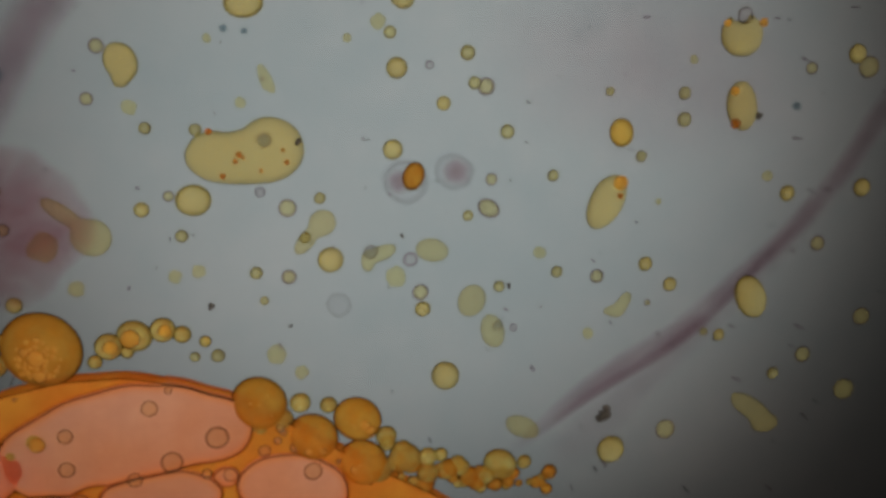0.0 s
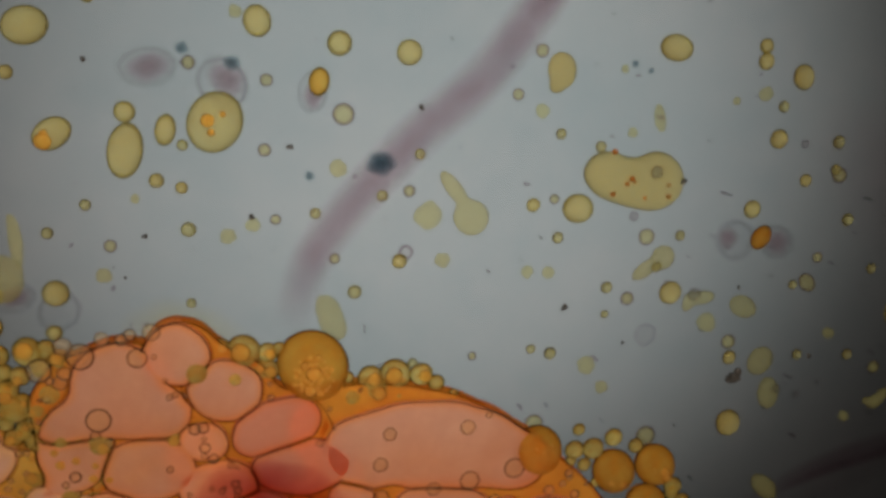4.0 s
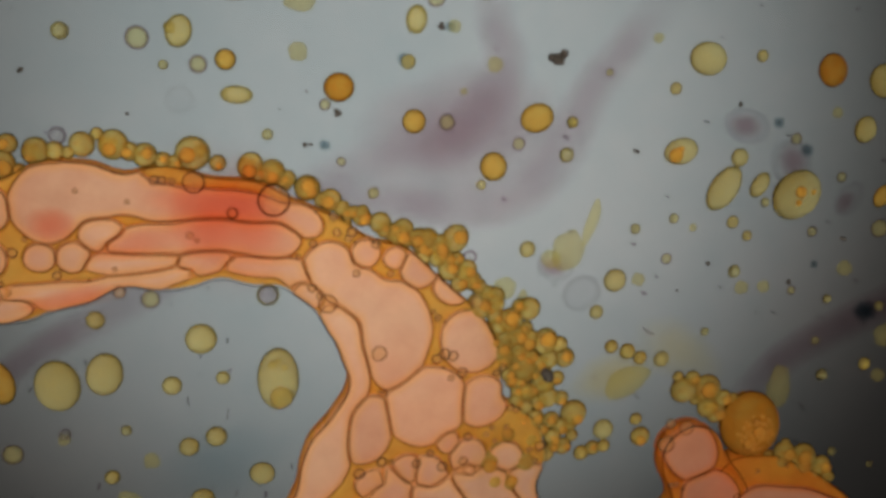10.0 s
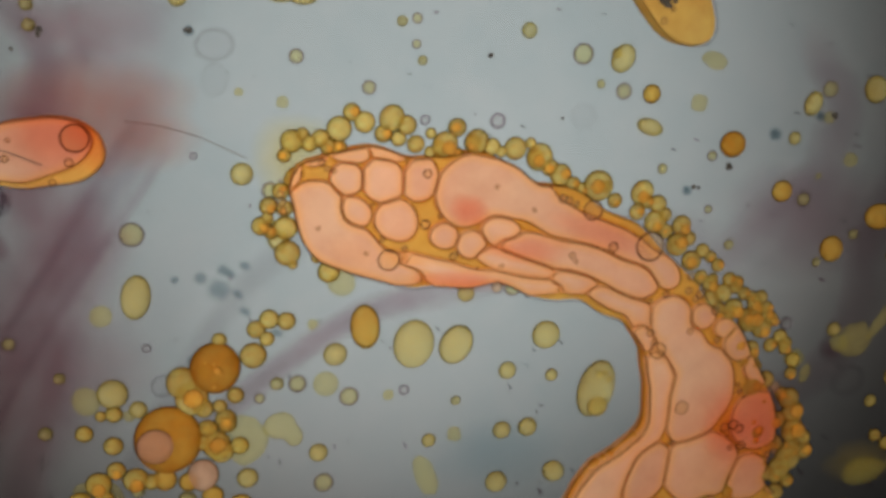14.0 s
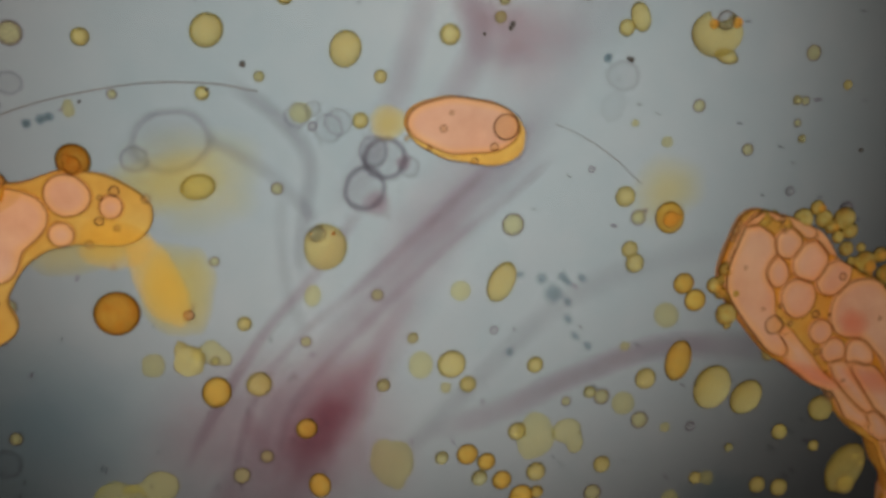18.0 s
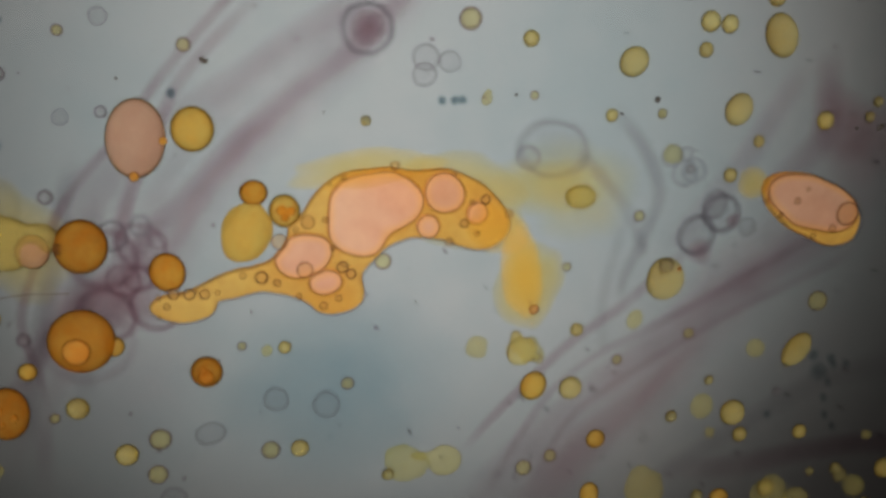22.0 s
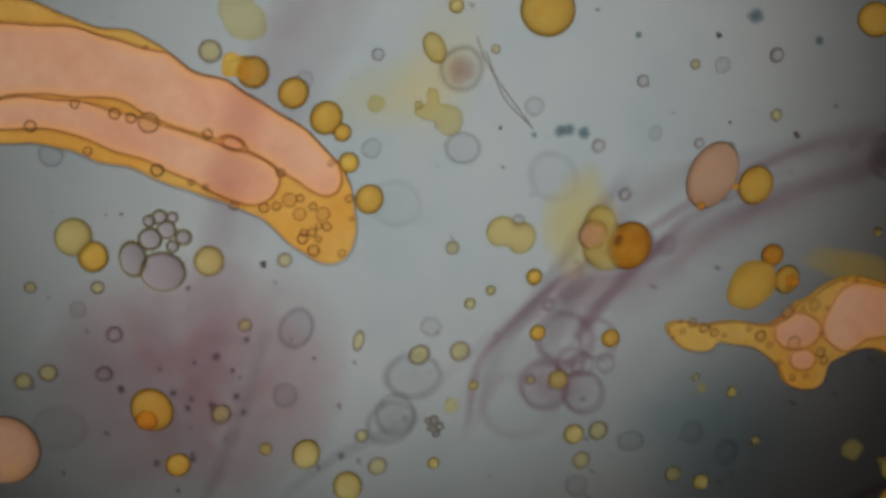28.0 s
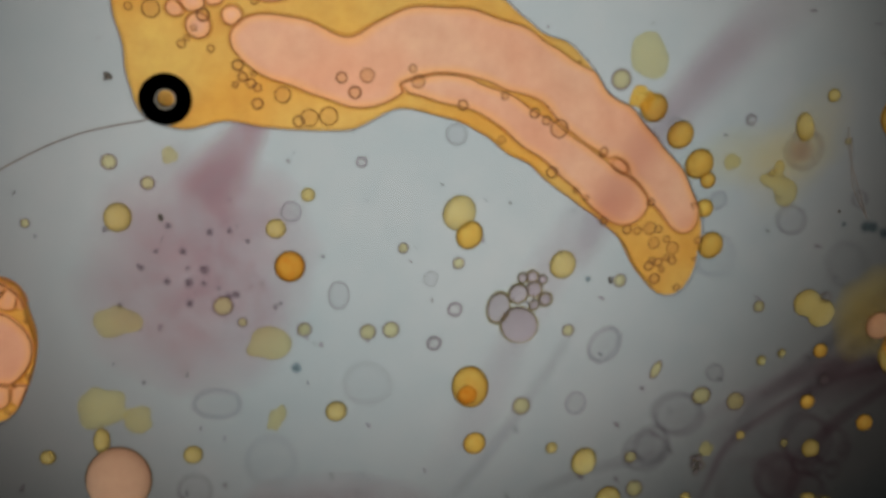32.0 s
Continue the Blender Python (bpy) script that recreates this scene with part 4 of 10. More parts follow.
roll_e = speckled(drop("orange", -61.01, -2.23, 0.77, 0.74, -164), "orange", (-0.1, 0.1, 0.5), (0.4, 0.1, 0.25))
speckled(drop("cell", -76.61, 3.72, 1.83, 1.34, 167, flat=0.5, label="oval pink water cell with a dark orange rim"), "amber", (-0.95, 0, 0.12), (0, -0.95, 0.1))
drop("cell", -72.22, -1.99, 0.8, 0.75, 163, label="round pinkish water bubble in yellow oil")
drop("faint", -64.03, -9.47, 0.56, 0.5, 135)
drop("faint", -64.24, -12.81, 0.53, 0.27, 1)
drop("faint", -64.09, -18.66, 0.32, name="oil_droplet")
drop("faint", -82.14, 15.01, 0.45)
drop("yellow", -59.46, 8.36, 0.43)
drop("faint", -57.53, -10.27, 0.48)
drop("yellow", -58.4, -7.46, 0.3, name="oil_droplet")
drop("yellow", -63.03, -6.35, 0.24, name="oil_droplet")
drop("yellow", -57.95, -14.29, 0.77, 0.68, -173)
drop("faint", -70, -9.09, 0.33, name="oil_droplet")
roll_d = drop("orange", -59.79, -14.92, 0.94, 0.83, -175, label="round orange oil drop rolling through the dish")
roll_c = speckled(drop("orange", -61.97, -9.36, 1.31, 1.03, 170, label="dark orange oil drop at the rim of the light"), "orange", (0.3, 0.3, 0.2), (-0.2, 0.1, 0.12), (0, -0.4, 0.15))
drop("amber", -71.72, -14, 0.71, 0.67, -10)
drop("amber", -66.86, 0.56, 0.48)
drop("amber", -76.02, -18.71, 0.73, 0.67, -22, label="orange oil drop beside the foam raft")
drop("amber", -75.2, -16.94, 0.79, 0.73, -20, label="orange oil drop beside the foam raft")
drop("amber", -74.67, -16.03, 0.41, label="orange oil drop beside the foam raft", name="oil_droplet")
drop("amber", -73.29, -15.4, 0.47, label="orange oil drop beside the foam raft")
drop("faint", -77.04, -22.85, 0.51)
drop("yellow", -67.18, -27.38, 0.88, 0.81, -1)
drop("yellow", -67.19, -21.04, 0.71, 0.67, 11)
drop("yellow", -56.48, -11.76, 0.79, 0.71, 34)
drop("faint", -61.35, 1.6, 0.53)
drop("faint", -64.23, -28.96, 0.26, name="oil_droplet")
drop("faint", -64.77, -25.95, 0.3, name="oil_droplet")
drop("faint", -59.48, -28.55, 0.41, name="oil_droplet")
drop("faint", -71.82, -28.37, 0.3, name="oil_droplet")
drop("yellow", -81.84, -11.93, 0.33, name="oil_droplet")
drop("yellow", -57.92, -16.41, 0.3, name="oil_droplet")
drop("faint", -59.11, -11.49, 0.34, name="oil_droplet")
drop("amber", -82.72, -7.38, 1.37, 1.25, 96)
drop("amber", -66.4, -26.35, 0.72, 0.66, 2)
drop("faint", -67.76, -17.4, 0.34, name="oil_droplet")
drop("faint", -76.75, -12.52, 0.2, name="oil_droplet")
drop("faint", -80.29, -9.35, 0.22, name="oil_droplet")
drop("amber", -76.56, -20.75, 0.72, 0.7, -29, label="deep orange oil drop near the foam raft")
drop("amber", -56.45, -20.57, 0.59, label="deep orange oil drop near the foam raft")
drop("amber", -86.5, 10.41, 1.03, 0.86, 86, label="deep orange oil drop near the foam raft")
drop("amber", -76.65, -21.53, 0.59, lumpy=0.4, label="ragged amber oil drop beside the oil tongue")
drop("faint", -61.84, -43.67, 0.36, name="oil_droplet")
drop("faint", -61.7, -41.66, 0.32, name="oil_droplet")
drop("yellow", -59.71, -42.21, 0.66, 0.61, 14)
drop("yellow", -64.64, -34.65, 0.31, name="oil_droplet")
drop("yellow", -62.44, -35.3, 0.45)
drop("yellow", -79.64, -12.51, 0.74, 0.5, 39)
drop("faint", -58.24, -31.59, 0.35, name="oil_droplet")
drop("faint", -57.67, -35.81, 0.48)
drop("faint", -57.3, -34.56, 0.23, name="oil_droplet")
drop("faint", -60.09, -27.51, 0.42, name="oil_droplet")
drop("yellow", -55.12, -28.24, 0.51)
drop("faint", -59.23, -18.93, 0.48)
drop("faint", -64.59, -7.35, 0.52)
drop("yellow", -50.13, -33.84, 0.44)
drop("yellow", -47.29, -40.18, 0.34, name="oil_droplet")
drop("faint", -57.49, -45.85, 0.21, name="oil_droplet")
drop("yellow", -49.1, -38.22, 0.6, 0.37, 25)
speckled(drop("amber", -59.18, -22.34, 1.13, 0.95, 42), "orange", (0.1, -0.35, 0.45))
drop("orange", -61.02, -33.83, 0.75, 0.72, 39)
pink_roller = drop("cell", -47.47, -36.6, 1.72, 1.57, 34, label="large round pinkish orange cell with a thin rim")
drop("pale", -63.22, -41.29, 0.41, lumpy=0.2, name="oil_droplet")
drop("pale", -50.1, -36.88, 0.74, 0.67, 30, lumpy=0.2)
drop("pale", -49.94, -38.78, 1.21, 1.04, 111, lumpy=0.2)
drop("pale", -54.46, -40.07, 1.08, 0.77, 115, lumpy=0.2)
drop("pale", -78.92, -21.67, 1.18, 1.01, 41, lumpy=0.2)
drop("pale", -53.02, -30.49, 0.74, 0.43, -180, lumpy=0.2)
drop("pale", -76.33, -14.48, 0.45, lumpy=0.2)
drop("pale", -76.25, -31.52, 0.28, lumpy=0.2, name="oil_droplet")
drop("pale", -61.17, -6.72, 0.43, lumpy=0.2)
puff("hazy_bubble", GREY_DYE, "hazy mauve bubble with a dark rim", -70.61, -29.1, 0.67, 0.64, 92, -1.2, strength=0.62, hollow=0.22, category='bubble', uneven=0.06)
puff("hazy_bubble", GREY_DYE, "hazy mauve bubble with a dark rim", -60.48, -30.66, 0.91, 0.66, 29, -1.2, strength=0.62, hollow=0.22, category='bubble', uneven=0.06)
puff("hazy_bubble", GREY_DYE, "hazy mauve bubble with a dark rim", -64.18, -16.02, 1.33, 1.05, 169, -1.2, strength=0.62, hollow=0.22, category='bubble', uneven=0.06)
puff("hazy_bubble", GREY_DYE, "hazy mauve bubble with a dark rim", -75.08, -9.66, 1.13, 0.97, 89, -1.2, strength=0.62, hollow=0.22, category='bubble', uneven=0.06)
drop("clear", -62.42, -24.79, 0.37, z=-1, label="hazy mauve bubble with a dark rim")
drop("clear", -60.3, -24.93, 0.37, z=-1, label="hazy mauve bubble with a dark rim")
puff("hazy_bubble", GREY_DYE, "hazy mauve bubble with a dark rim", -65.47, -9.04, 0.7, 0.6, 77, -1.2, strength=0.62, hollow=0.22, category='bubble', uneven=0.06)
drop("clear", -67.18, -32.84, 0.26, z=-1, label="hazy mauve bubble with a dark rim")
puff("hazy_bubble", GREY_DYE, "hazy mauve bubble with a dark rim", -63.34, -34.83, 0.65, 0.63, 35, -1.2, strength=0.62, hollow=0.22, category='bubble', uneven=0.06)
drop("clear", -78.69, -14.98, 0.29, z=-1, label="hazy mauve bubble with a dark rim")
CLUSTER = [
    drop("glassy", -63.33, -21.68, 1.04, 0.94, 89, z=0.2, flat=0.9, label="clear mauve bubble in a tight cluster", group="cluster of clear bubbles"),
    drop("glassy", -63.68, -23.14, 0.85, 0.62, 19, z=0.2, flat=0.9, label="clear mauve bubble in a tight cluster", group="cluster of clear bubbles"),
    drop("glassy", -64.8, -22.54, 0.52, z=0.2, flat=0.9, label="clear mauve bubble in a tight cluster", group="cluster of clear bubbles"),
    drop("glassy", -65.38, -21.88, 0.43, z=0.2, flat=0.9, label="clear mauve bubble in a tight cluster", group="cluster of clear bubbles"),
    drop("glassy", -65.16, -21.05, 0.37, z=0.2, flat=0.9, label="clear mauve bubble in a tight cluster", group="cluster of clear bubbles", name="oil_droplet"),
    drop("glassy", -65.92, -22.3, 0.34, z=0.2, flat=0.9, label="clear mauve bubble in a tight cluster", group="cluster of clear bubbles", name="oil_droplet"),
    drop("glassy", -66.03, -21.72, 0.25, z=0.2, flat=0.9, label="clear mauve bubble in a tight cluster", group="cluster of clear bubbles", name="oil_droplet"),
    drop("glassy", -64.63, -21.46, 0.28, z=0.2, flat=0.9, label="clear mauve bubble in a tight cluster", group="cluster of clear bubbles", name="oil_droplet"),
    drop("glassy", -65.65, -22.74, 0.27, z=0.2, flat=0.9, label="clear mauve bubble in a tight cluster", group="cluster of clear bubbles", name="oil_droplet"),
]
drop("glassy", -60.82, -8.01, 0.22, label="tiny clear bubble in a small cluster", group="tiny clear bubbles", name="oil_droplet")
drop("glassy", -60.49, -7.62, 0.22, label="tiny clear bubble in a small cluster", group="tiny clear bubbles", name="oil_droplet")
drop("glassy", -60.35, -8.09, 0.19, label="tiny clear bubble in a small cluster", group="tiny clear bubbles", name="oil_droplet")
drop("glassy", -60.05, -7.7, 0.19, label="tiny clear bubble in a small cluster", group="tiny clear bubbles", name="oil_droplet")
drop("glassy", -60.7, -8.33, 0.16, label="tiny clear bubble in a small cluster", group="tiny clear bubbles", name="oil_droplet")
drop("clear", -75.57, 14.53, 0.23)
drop("clear", -78.08, 2.46, 0.26)
puff("hazy_bubble", GREY_DYE, "soft-rimmed colourless bubble in the water", -72.06, 22.75, 0.81, 0.74, -124, -1.2, strength=0.62, hollow=0.22, category='bubble', uneven=0.06)
puff("hazy_bubble", GREY_DYE, "soft-rimmed colourless bubble in the water", -78.01, 18.18, 0.83, 0.78, -111, -1.2, strength=0.62, hollow=0.22, category='bubble', uneven=0.06)
puff("hazy_bubble", GREY_DYE, "soft-rimmed colourless bubble in the water", -77.61, 19.36, 0.69, 0.64, -112, -1.2, strength=0.62, hollow=0.22, category='bubble', uneven=0.06)
puff("hazy_bubble", GREY_DYE, "soft-rimmed colourless bubble in the water", -77.17, 17.97, 0.75, 0.71, -113, -1.2, strength=0.62, hollow=0.22, category='bubble', uneven=0.06)
puff("hazy_bubble", GREY_DYE, "soft-rimmed colourless bubble in the water", -78.04, 0.46, 0.47, 0.45, 145, -1.2, strength=0.62, hollow=0.22, category='bubble', uneven=0.06)
drop("clear", -74.63, -0.84, 0.32)
puff("hazy_bubble", GREY_DYE, "soft-rimmed colourless bubble in the water", -82.32, 3.16, 0.53, 0.51, -53, -1.2, strength=0.62, hollow=0.22, category='bubble', uneven=0.06)
drop("clear", -80.5, -1.53, 0.3)
puff("hazy_bubble", GREY_DYE, "soft-rimmed colourless bubble in the water", -60.82, 4.02, 0.95, 0.72, 96, -1.2, strength=0.62, hollow=0.22, category='bubble', uneven=0.06)
puff("hazy_bubble", GREY_DYE, "soft-rimmed colourless bubble in the water", -61.91, 7.64, 0.81, 0.74, -163, -1.2, strength=0.62, hollow=0.22, category='bubble', uneven=0.06)
puff("hazy_bubble", GREY_DYE, "soft-rimmed colourless bubble in the water", -61, 10.15, 0.91, 0.83, -158, -1.2, strength=0.62, hollow=0.22, category='bubble', uneven=0.06)
drop("clear", -68.06, -3.39, 0.3)
puff("hazy_bubble", GREY_DYE, "soft-rimmed colourless bubble in the water", -72.26, 2.91, 0.64, 0.62, 171, -1.2, strength=0.62, hollow=0.22, category='bubble', uneven=0.06)
puff("hazy_bubble", GREY_DYE, "soft-rimmed colourless bubble in the water", -72.01, 1.5, 0.93, 0.88, 168, -1.2, strength=0.62, hollow=0.22, category='bubble', uneven=0.06)
drop("clear", -56.39, 35.18, 0.21)
drop("clear", -62.01, 43.21, 0.17)
puff("hazy_bubble", GREY_DYE, "soft-rimmed colourless bubble in the water", -70.73, 30.67, 0.75, 0.71, 125, -1.2, strength=0.62, hollow=0.22, category='bubble', uneven=0.06)
drop("clear", -70.09, 31.11, 0.21)
puff("hazy_bubble", GREY_DYE, "soft-rimmed colourless bubble in the water", -65.98, 34.71, 0.63, 0.62, 141, -1.2, strength=0.62, hollow=0.22, category='bubble', uneven=0.06)
drop("clear", -45.9, 43.14, 0.26)
puff("hazy_bubble", GREY_DYE, "soft-rimmed colourless bubble in the water", -70.7, 31.52, 0.48, 0.45, 124, -1.2, strength=0.62, hollow=0.22, category='bubble', uneven=0.06)
puff("hazy_bubble", GREY_DYE, "soft-rimmed colourless bubble in the water", -77.97, -6.46, 0.61, 0.57, 82, -1.2, strength=0.62, hollow=0.22, category='bubble', uneven=0.06)
drop("clear", -83.43, 5.39, 0.37)
puff("hazy_bubble", GREY_DYE, "soft-rimmed colourless bubble in the water", -63.33, -26.7, 0.51, 0.46, 5, -1.2, strength=0.62, hollow=0.22, category='bubble', uneven=0.06)
puff("hazy_bubble", GREY_DYE, "soft-rimmed colourless bubble in the water", -60.51, -15.83, 0.79, 0.73, 28, -1.2, strength=0.62, hollow=0.22, category='bubble', uneven=0.06)
puff("hazy_bubble", GREY_DYE, "soft-rimmed colourless bubble in the water", -57.68, 1.52, 0.83, 0.72, 50, -1.2, strength=0.62, hollow=0.22, category='bubble', uneven=0.06)
drop("clear", -76.78, -2.97, 0.33)
puff("hazy_bubble", GREY_DYE, "soft-rimmed colourless bubble in the water", -74.09, -14.24, 0.62, 0.58, -17, -1.2, strength=0.62, hollow=0.22, category='bubble', uneven=0.06)
puff("hazy_bubble", GREY_DYE, "soft-rimmed colourless bubble in the water", -70.18, 19.44, 0.72, 0.63, 61, -1.2, strength=0.62, hollow=0.22, category='bubble', uneven=0.06)
ring_a = drop("clear", 8.5, 69.5, 0.34, label="tiny clear bubble drifting across the water")
ring_b = drop("mauve", -33.1, 51.5, 0.5, z=0.3, label="small dark-rimmed bubble drifting under the foam")
roller_a = drop("orange", -67.4, 22.6, 1.05, z=0.2, label="round orange oil drop drifting through the dish")
roller_b = speckled(drop("orange", -68.8, -1.2, 1.55, z=0.2, label="large round orange oil drop with a pale core"), "amber", (0.1, -0.1, 0.4))
CHAIN = [
    crowded(drop("orange", -55.49, 40.95, 1.31, 1.22, 133, label="large round orange oil drop in a drifting chain", group="drifting chain of oil drops"), 5, 9, 0.06, 0.22),
    speckled(drop("edge", -55.07, 39.06, 0.86, 0.79, 134, label="amber oil drop in a drifting chain", group="drifting chain of oil drops"), "amber", (0.2, -0.1, 0.55)),
    drop("edge", -53.72, 40.73, 0.39, label="amber oil drop in a drifting chain", group="drifting chain of oil drops", name="oil_droplet"),
    speckled(drop("edge", -53.09, 39.53, 0.5, label="amber oil drop in a drifting chain", group="drifting chain of oil drops"), "amber", (0.2, -0.1, 0.55)),
    drop("edge", -53.81, 39.78, 0.33, label="amber oil drop in a drifting chain", group="drifting chain of oil drops", name="oil_droplet"),
    drop("edge", -53.23, 38.6, 0.39, label="amber oil drop in a drifting chain", group="drifting chain of oil drops", name="oil_droplet"),
    speckled(drop("edge", -52.36, 38.28, 0.74, 0.67, 139, label="amber oil drop in a drifting chain", group="drifting chain of oil drops"), "amber", (0.2, -0.1, 0.55)),
    speckled(drop("edge", -53.68, 34.16, 0.61, label="amber oil drop in a drifting chain", group="drifting chain of oil drops"), "amber", (0.2, -0.1, 0.55)),
    speckled(drop("edge", -54.72, 33.82, 0.44, label="amber oil drop in a drifting chain", group="drifting chain of oil drops"), "amber", (0.2, -0.1, 0.55)),
    speckled(drop("edge", -54.76, 32.71, 0.61, label="amber oil drop in a drifting chain", group="drifting chain of oil drops"), "amber", (0.2, -0.1, 0.55)),
    drop("edge", -53.08, 34.64, 0.39, label="amber oil drop in a drifting chain", group="drifting chain of oil drops", name="oil_droplet"),
    speckled(drop("edge", -54.58, 31.35, 0.61, label="amber oil drop in a drifting chain", group="drifting chain of oil drops"), "amber", (0.2, -0.1, 0.55)),
    speckled(drop("edge", -53.99, 32.37, 0.45, label="amber oil drop in a drifting chain", group="drifting chain of oil drops"), "amber", (0.2, -0.1, 0.55)),
    speckled(drop("edge", -53.39, 31.22, 0.72, 0.63, 135, label="amber oil drop in a drifting chain", group="drifting chain of oil drops"), "amber", (0.2, -0.1, 0.55)),
    speckled(drop("edge", -51.85, 33.33, 0.57, label="amber oil drop in a drifting chain", group="drifting chain of oil drops"), "amber", (0.2, -0.1, 0.55)),
    drop("edge", -52.69, 33.18, 0.34, label="amber oil drop in a drifting chain", group="drifting chain of oil drops", name="oil_droplet"),
    speckled(drop("edge", -54.55, 29.98, 0.5, label="amber oil drop in a drifting chain", group="drifting chain of oil drops"), "amber", (0.2, -0.1, 0.55)),
    speckled(drop("edge", -53.41, 30.07, 0.42, label="amber oil drop in a drifting chain", group="drifting chain of oil drops"), "amber", (0.2, -0.1, 0.55)),
    speckled(drop("edge", -51.88, 30.54, 0.63, label="amber oil drop in a drifting chain", group="drifting chain of oil drops"), "amber", (0.2, -0.1, 0.55)),
    speckled(drop("edge", -50.87, 33.39, 0.46, label="amber oil drop in a drifting chain", group="drifting chain of oil drops"), "amber", (0.2, -0.1, 0.55)),
    speckled(drop("edge", -53.26, 29.32, 0.45, label="amber oil drop in a drifting chain", group="drifting chain of oil drops"), "amber", (0.2, -0.1, 0.55)),
    speckled(drop("edge", -51.08, 31.25, 0.52, label="amber oil drop in a drifting chain", group="drifting chain of oil drops"), "amber", (0.2, -0.1, 0.55)),
    speckled(drop("orange", -54.22, 36.75, 1.75, 1.64, 136, label="large round orange oil drop around a pale bubble", group="drifting chain of oil drops"), "cell", (0.05, 0.35, 0.5)),
    drop("edge", -55.5, 48.38, 0.52, label="amber oil drop in a drifting chain", group="drifting chain of oil drops"),
    drop("edge", -56.45, 48.4, 0.26, label="amber oil drop in a drifting chain", group="drifting chain of oil drops", name="oil_droplet"),
    drop("edge", -56.15, 49.72, 0.34, label="amber oil drop in a drifting chain", group="drifting chain of oil drops", name="oil_droplet"),
    drop("edge", -55.61, 44.58, 0.46, label="amber oil drop in a drifting chain", group="drifting chain of oil drops"),
    drop("edge", -54.96, 45.15, 0.43, label="amber oil drop in a drifting chain", group="drifting chain of oil drops"),
    drop("edge", -55.64, 43.76, 0.43, label="amber oil drop in a drifting chain", group="drifting chain of oil drops"),
    drop("edge", -54.91, 43.83, 0.34, label="amber oil drop in a drifting chain", group="drifting chain of oil drops", name="oil_droplet"),
    drop("edge", -54.71, 42.76, 0.63, label="amber oil drop in a drifting chain", group="drifting chain of oil drops"),
    drop("edge", -56.45, 42.07, 0.34, label="amber oil drop in a drifting chain", group="drifting chain of oil drops", name="oil_droplet"),
    drop("edge", -55.13, 41.83, 0.29, label="amber oil drop in a drifting chain", group="drifting chain of oil drops", name="oil_droplet"),
    drop("edge", -54.27, 39.12, 0.46, label="amber oil drop in a drifting chain", group="drifting chain of oil drops"),
    drop("edge", -52.84, 39.41, 0.44, label="amber oil drop in a drifting chain", group="drifting chain of oil drops"),
    drop("edge", -53.34, 38.54, 0.44, label="amber oil drop in a drifting chain", group="drifting chain of oil drops"),
    drop("edge", -52.84, 37.94, 0.44, label="amber oil drop in a drifting chain", group="drifting chain of oil drops"),
    drop("edge", -51.93, 38.22, 0.59, label="amber oil drop in a drifting chain", group="drifting chain of oil drops"),
    drop("edge", -51.53, 39.08, 0.44, label="amber oil drop in a drifting chain", group="drifting chain of oil drops"),
    drop("edge", -57.02, 35.77, 0.39, label="amber oil drop in a drifting chain", group="drifting chain of oil drops", name="oil_droplet"),
    drop("edge", -57.36, 35.25, 0.25, label="amber oil drop in a drifting chain", group="drifting chain of oil drops", name="oil_droplet"),
    drop("edge", -55.8, 34.62, 0.45, label="amber oil drop in a drifting chain", group="drifting chain of oil drops"),
    drop("edge", -57.22, 34.06, 0.39, label="amber oil drop in a drifting chain", group="drifting chain of oil drops", name="oil_droplet"),
    drop("edge", -55.98, 39.27, 0.82, 0.77, 151, label="amber oil drop in a drifting chain", group="drifting chain of oil drops"),
    drop("orange", -52.16, 31.83, 0.97, 0.85, 137, group="drifting chain of oil drops"),
    drop("cell", -51.59, 36.69, 0.84, 0.76, 139, group="drifting chain of oil drops"),
    puff("hazy_bubble", GREY_DYE, "soft-rimmed colourless bubble in the water", -56.22, 38.12, 0.73, 0.67, 131, -1.2, strength=0.62, hollow=0.22, category='bubble', uneven=0.06),
]
speckled(drop("orange", -72.02, 0.17, 1.28, 1.21, 167), "clear", (0, 0.8, 0.18))
# ---- drops of uneven outline ----
patch("yellow", "large kidney-shaped yellow oil drop with dark flecks", ((0.31, 75.34, 2.29, 1.28, 351), (1.98, 75.61, 1.58, 1.51, 0), (-0.79, 75.47, 1.15, 1.0, 359)), bites=((0.04, 77.32, 0.99, 0.76, 0),), spots=((1.7, 76.14, 0.33, 'clear'), (0.45, 75.54, 0.17, 'red'), (0.26, 75.23, 0.14, 'red'), (2.69, 75.01, 0.14, 'red'), (2.54, 75.6, 0.11, 'red'), (-0.38, 74.57, 0.14, 'red'), (1.42, 74.69, 0.11, 'red'), (0.64, 75.4, 0.11, 'red'), (-0.83, 76.73, 0.16, 'red')))
patch("pale", "pale wedge of thin yellow oil under the water", ((-8.12, 73.02, 1.14, 0.39, 319), (-6.95, 71.72, 0.94, 0.91, 327)))
patch("pale", "pale wedge of thin yellow oil under the water", ((4.31, 71.45, 0.66, 0.66, 359), (3.42, 70.57, 0.82, 0.4, 50)))
patch("pale", "pale wedge of thin yellow oil with a bubble", ((7.23, 69.54, 0.85, 0.35, 19), (6.53, 69.19, 0.34, 0.56, 358)), spots=((6.7, 69.71, 0.34, 'clear'),))
patch("pale", "pale bent patch of thin yellow oil", ((9.93, 69.45, 0.86, 0.59, 348),))
patch("pale", "pale wedge of thin yellow oil under the water", ((20.49, 65.33, 0.76, 0.36, 56), (20.0, 65.02, 0.55, 0.27, 357)))
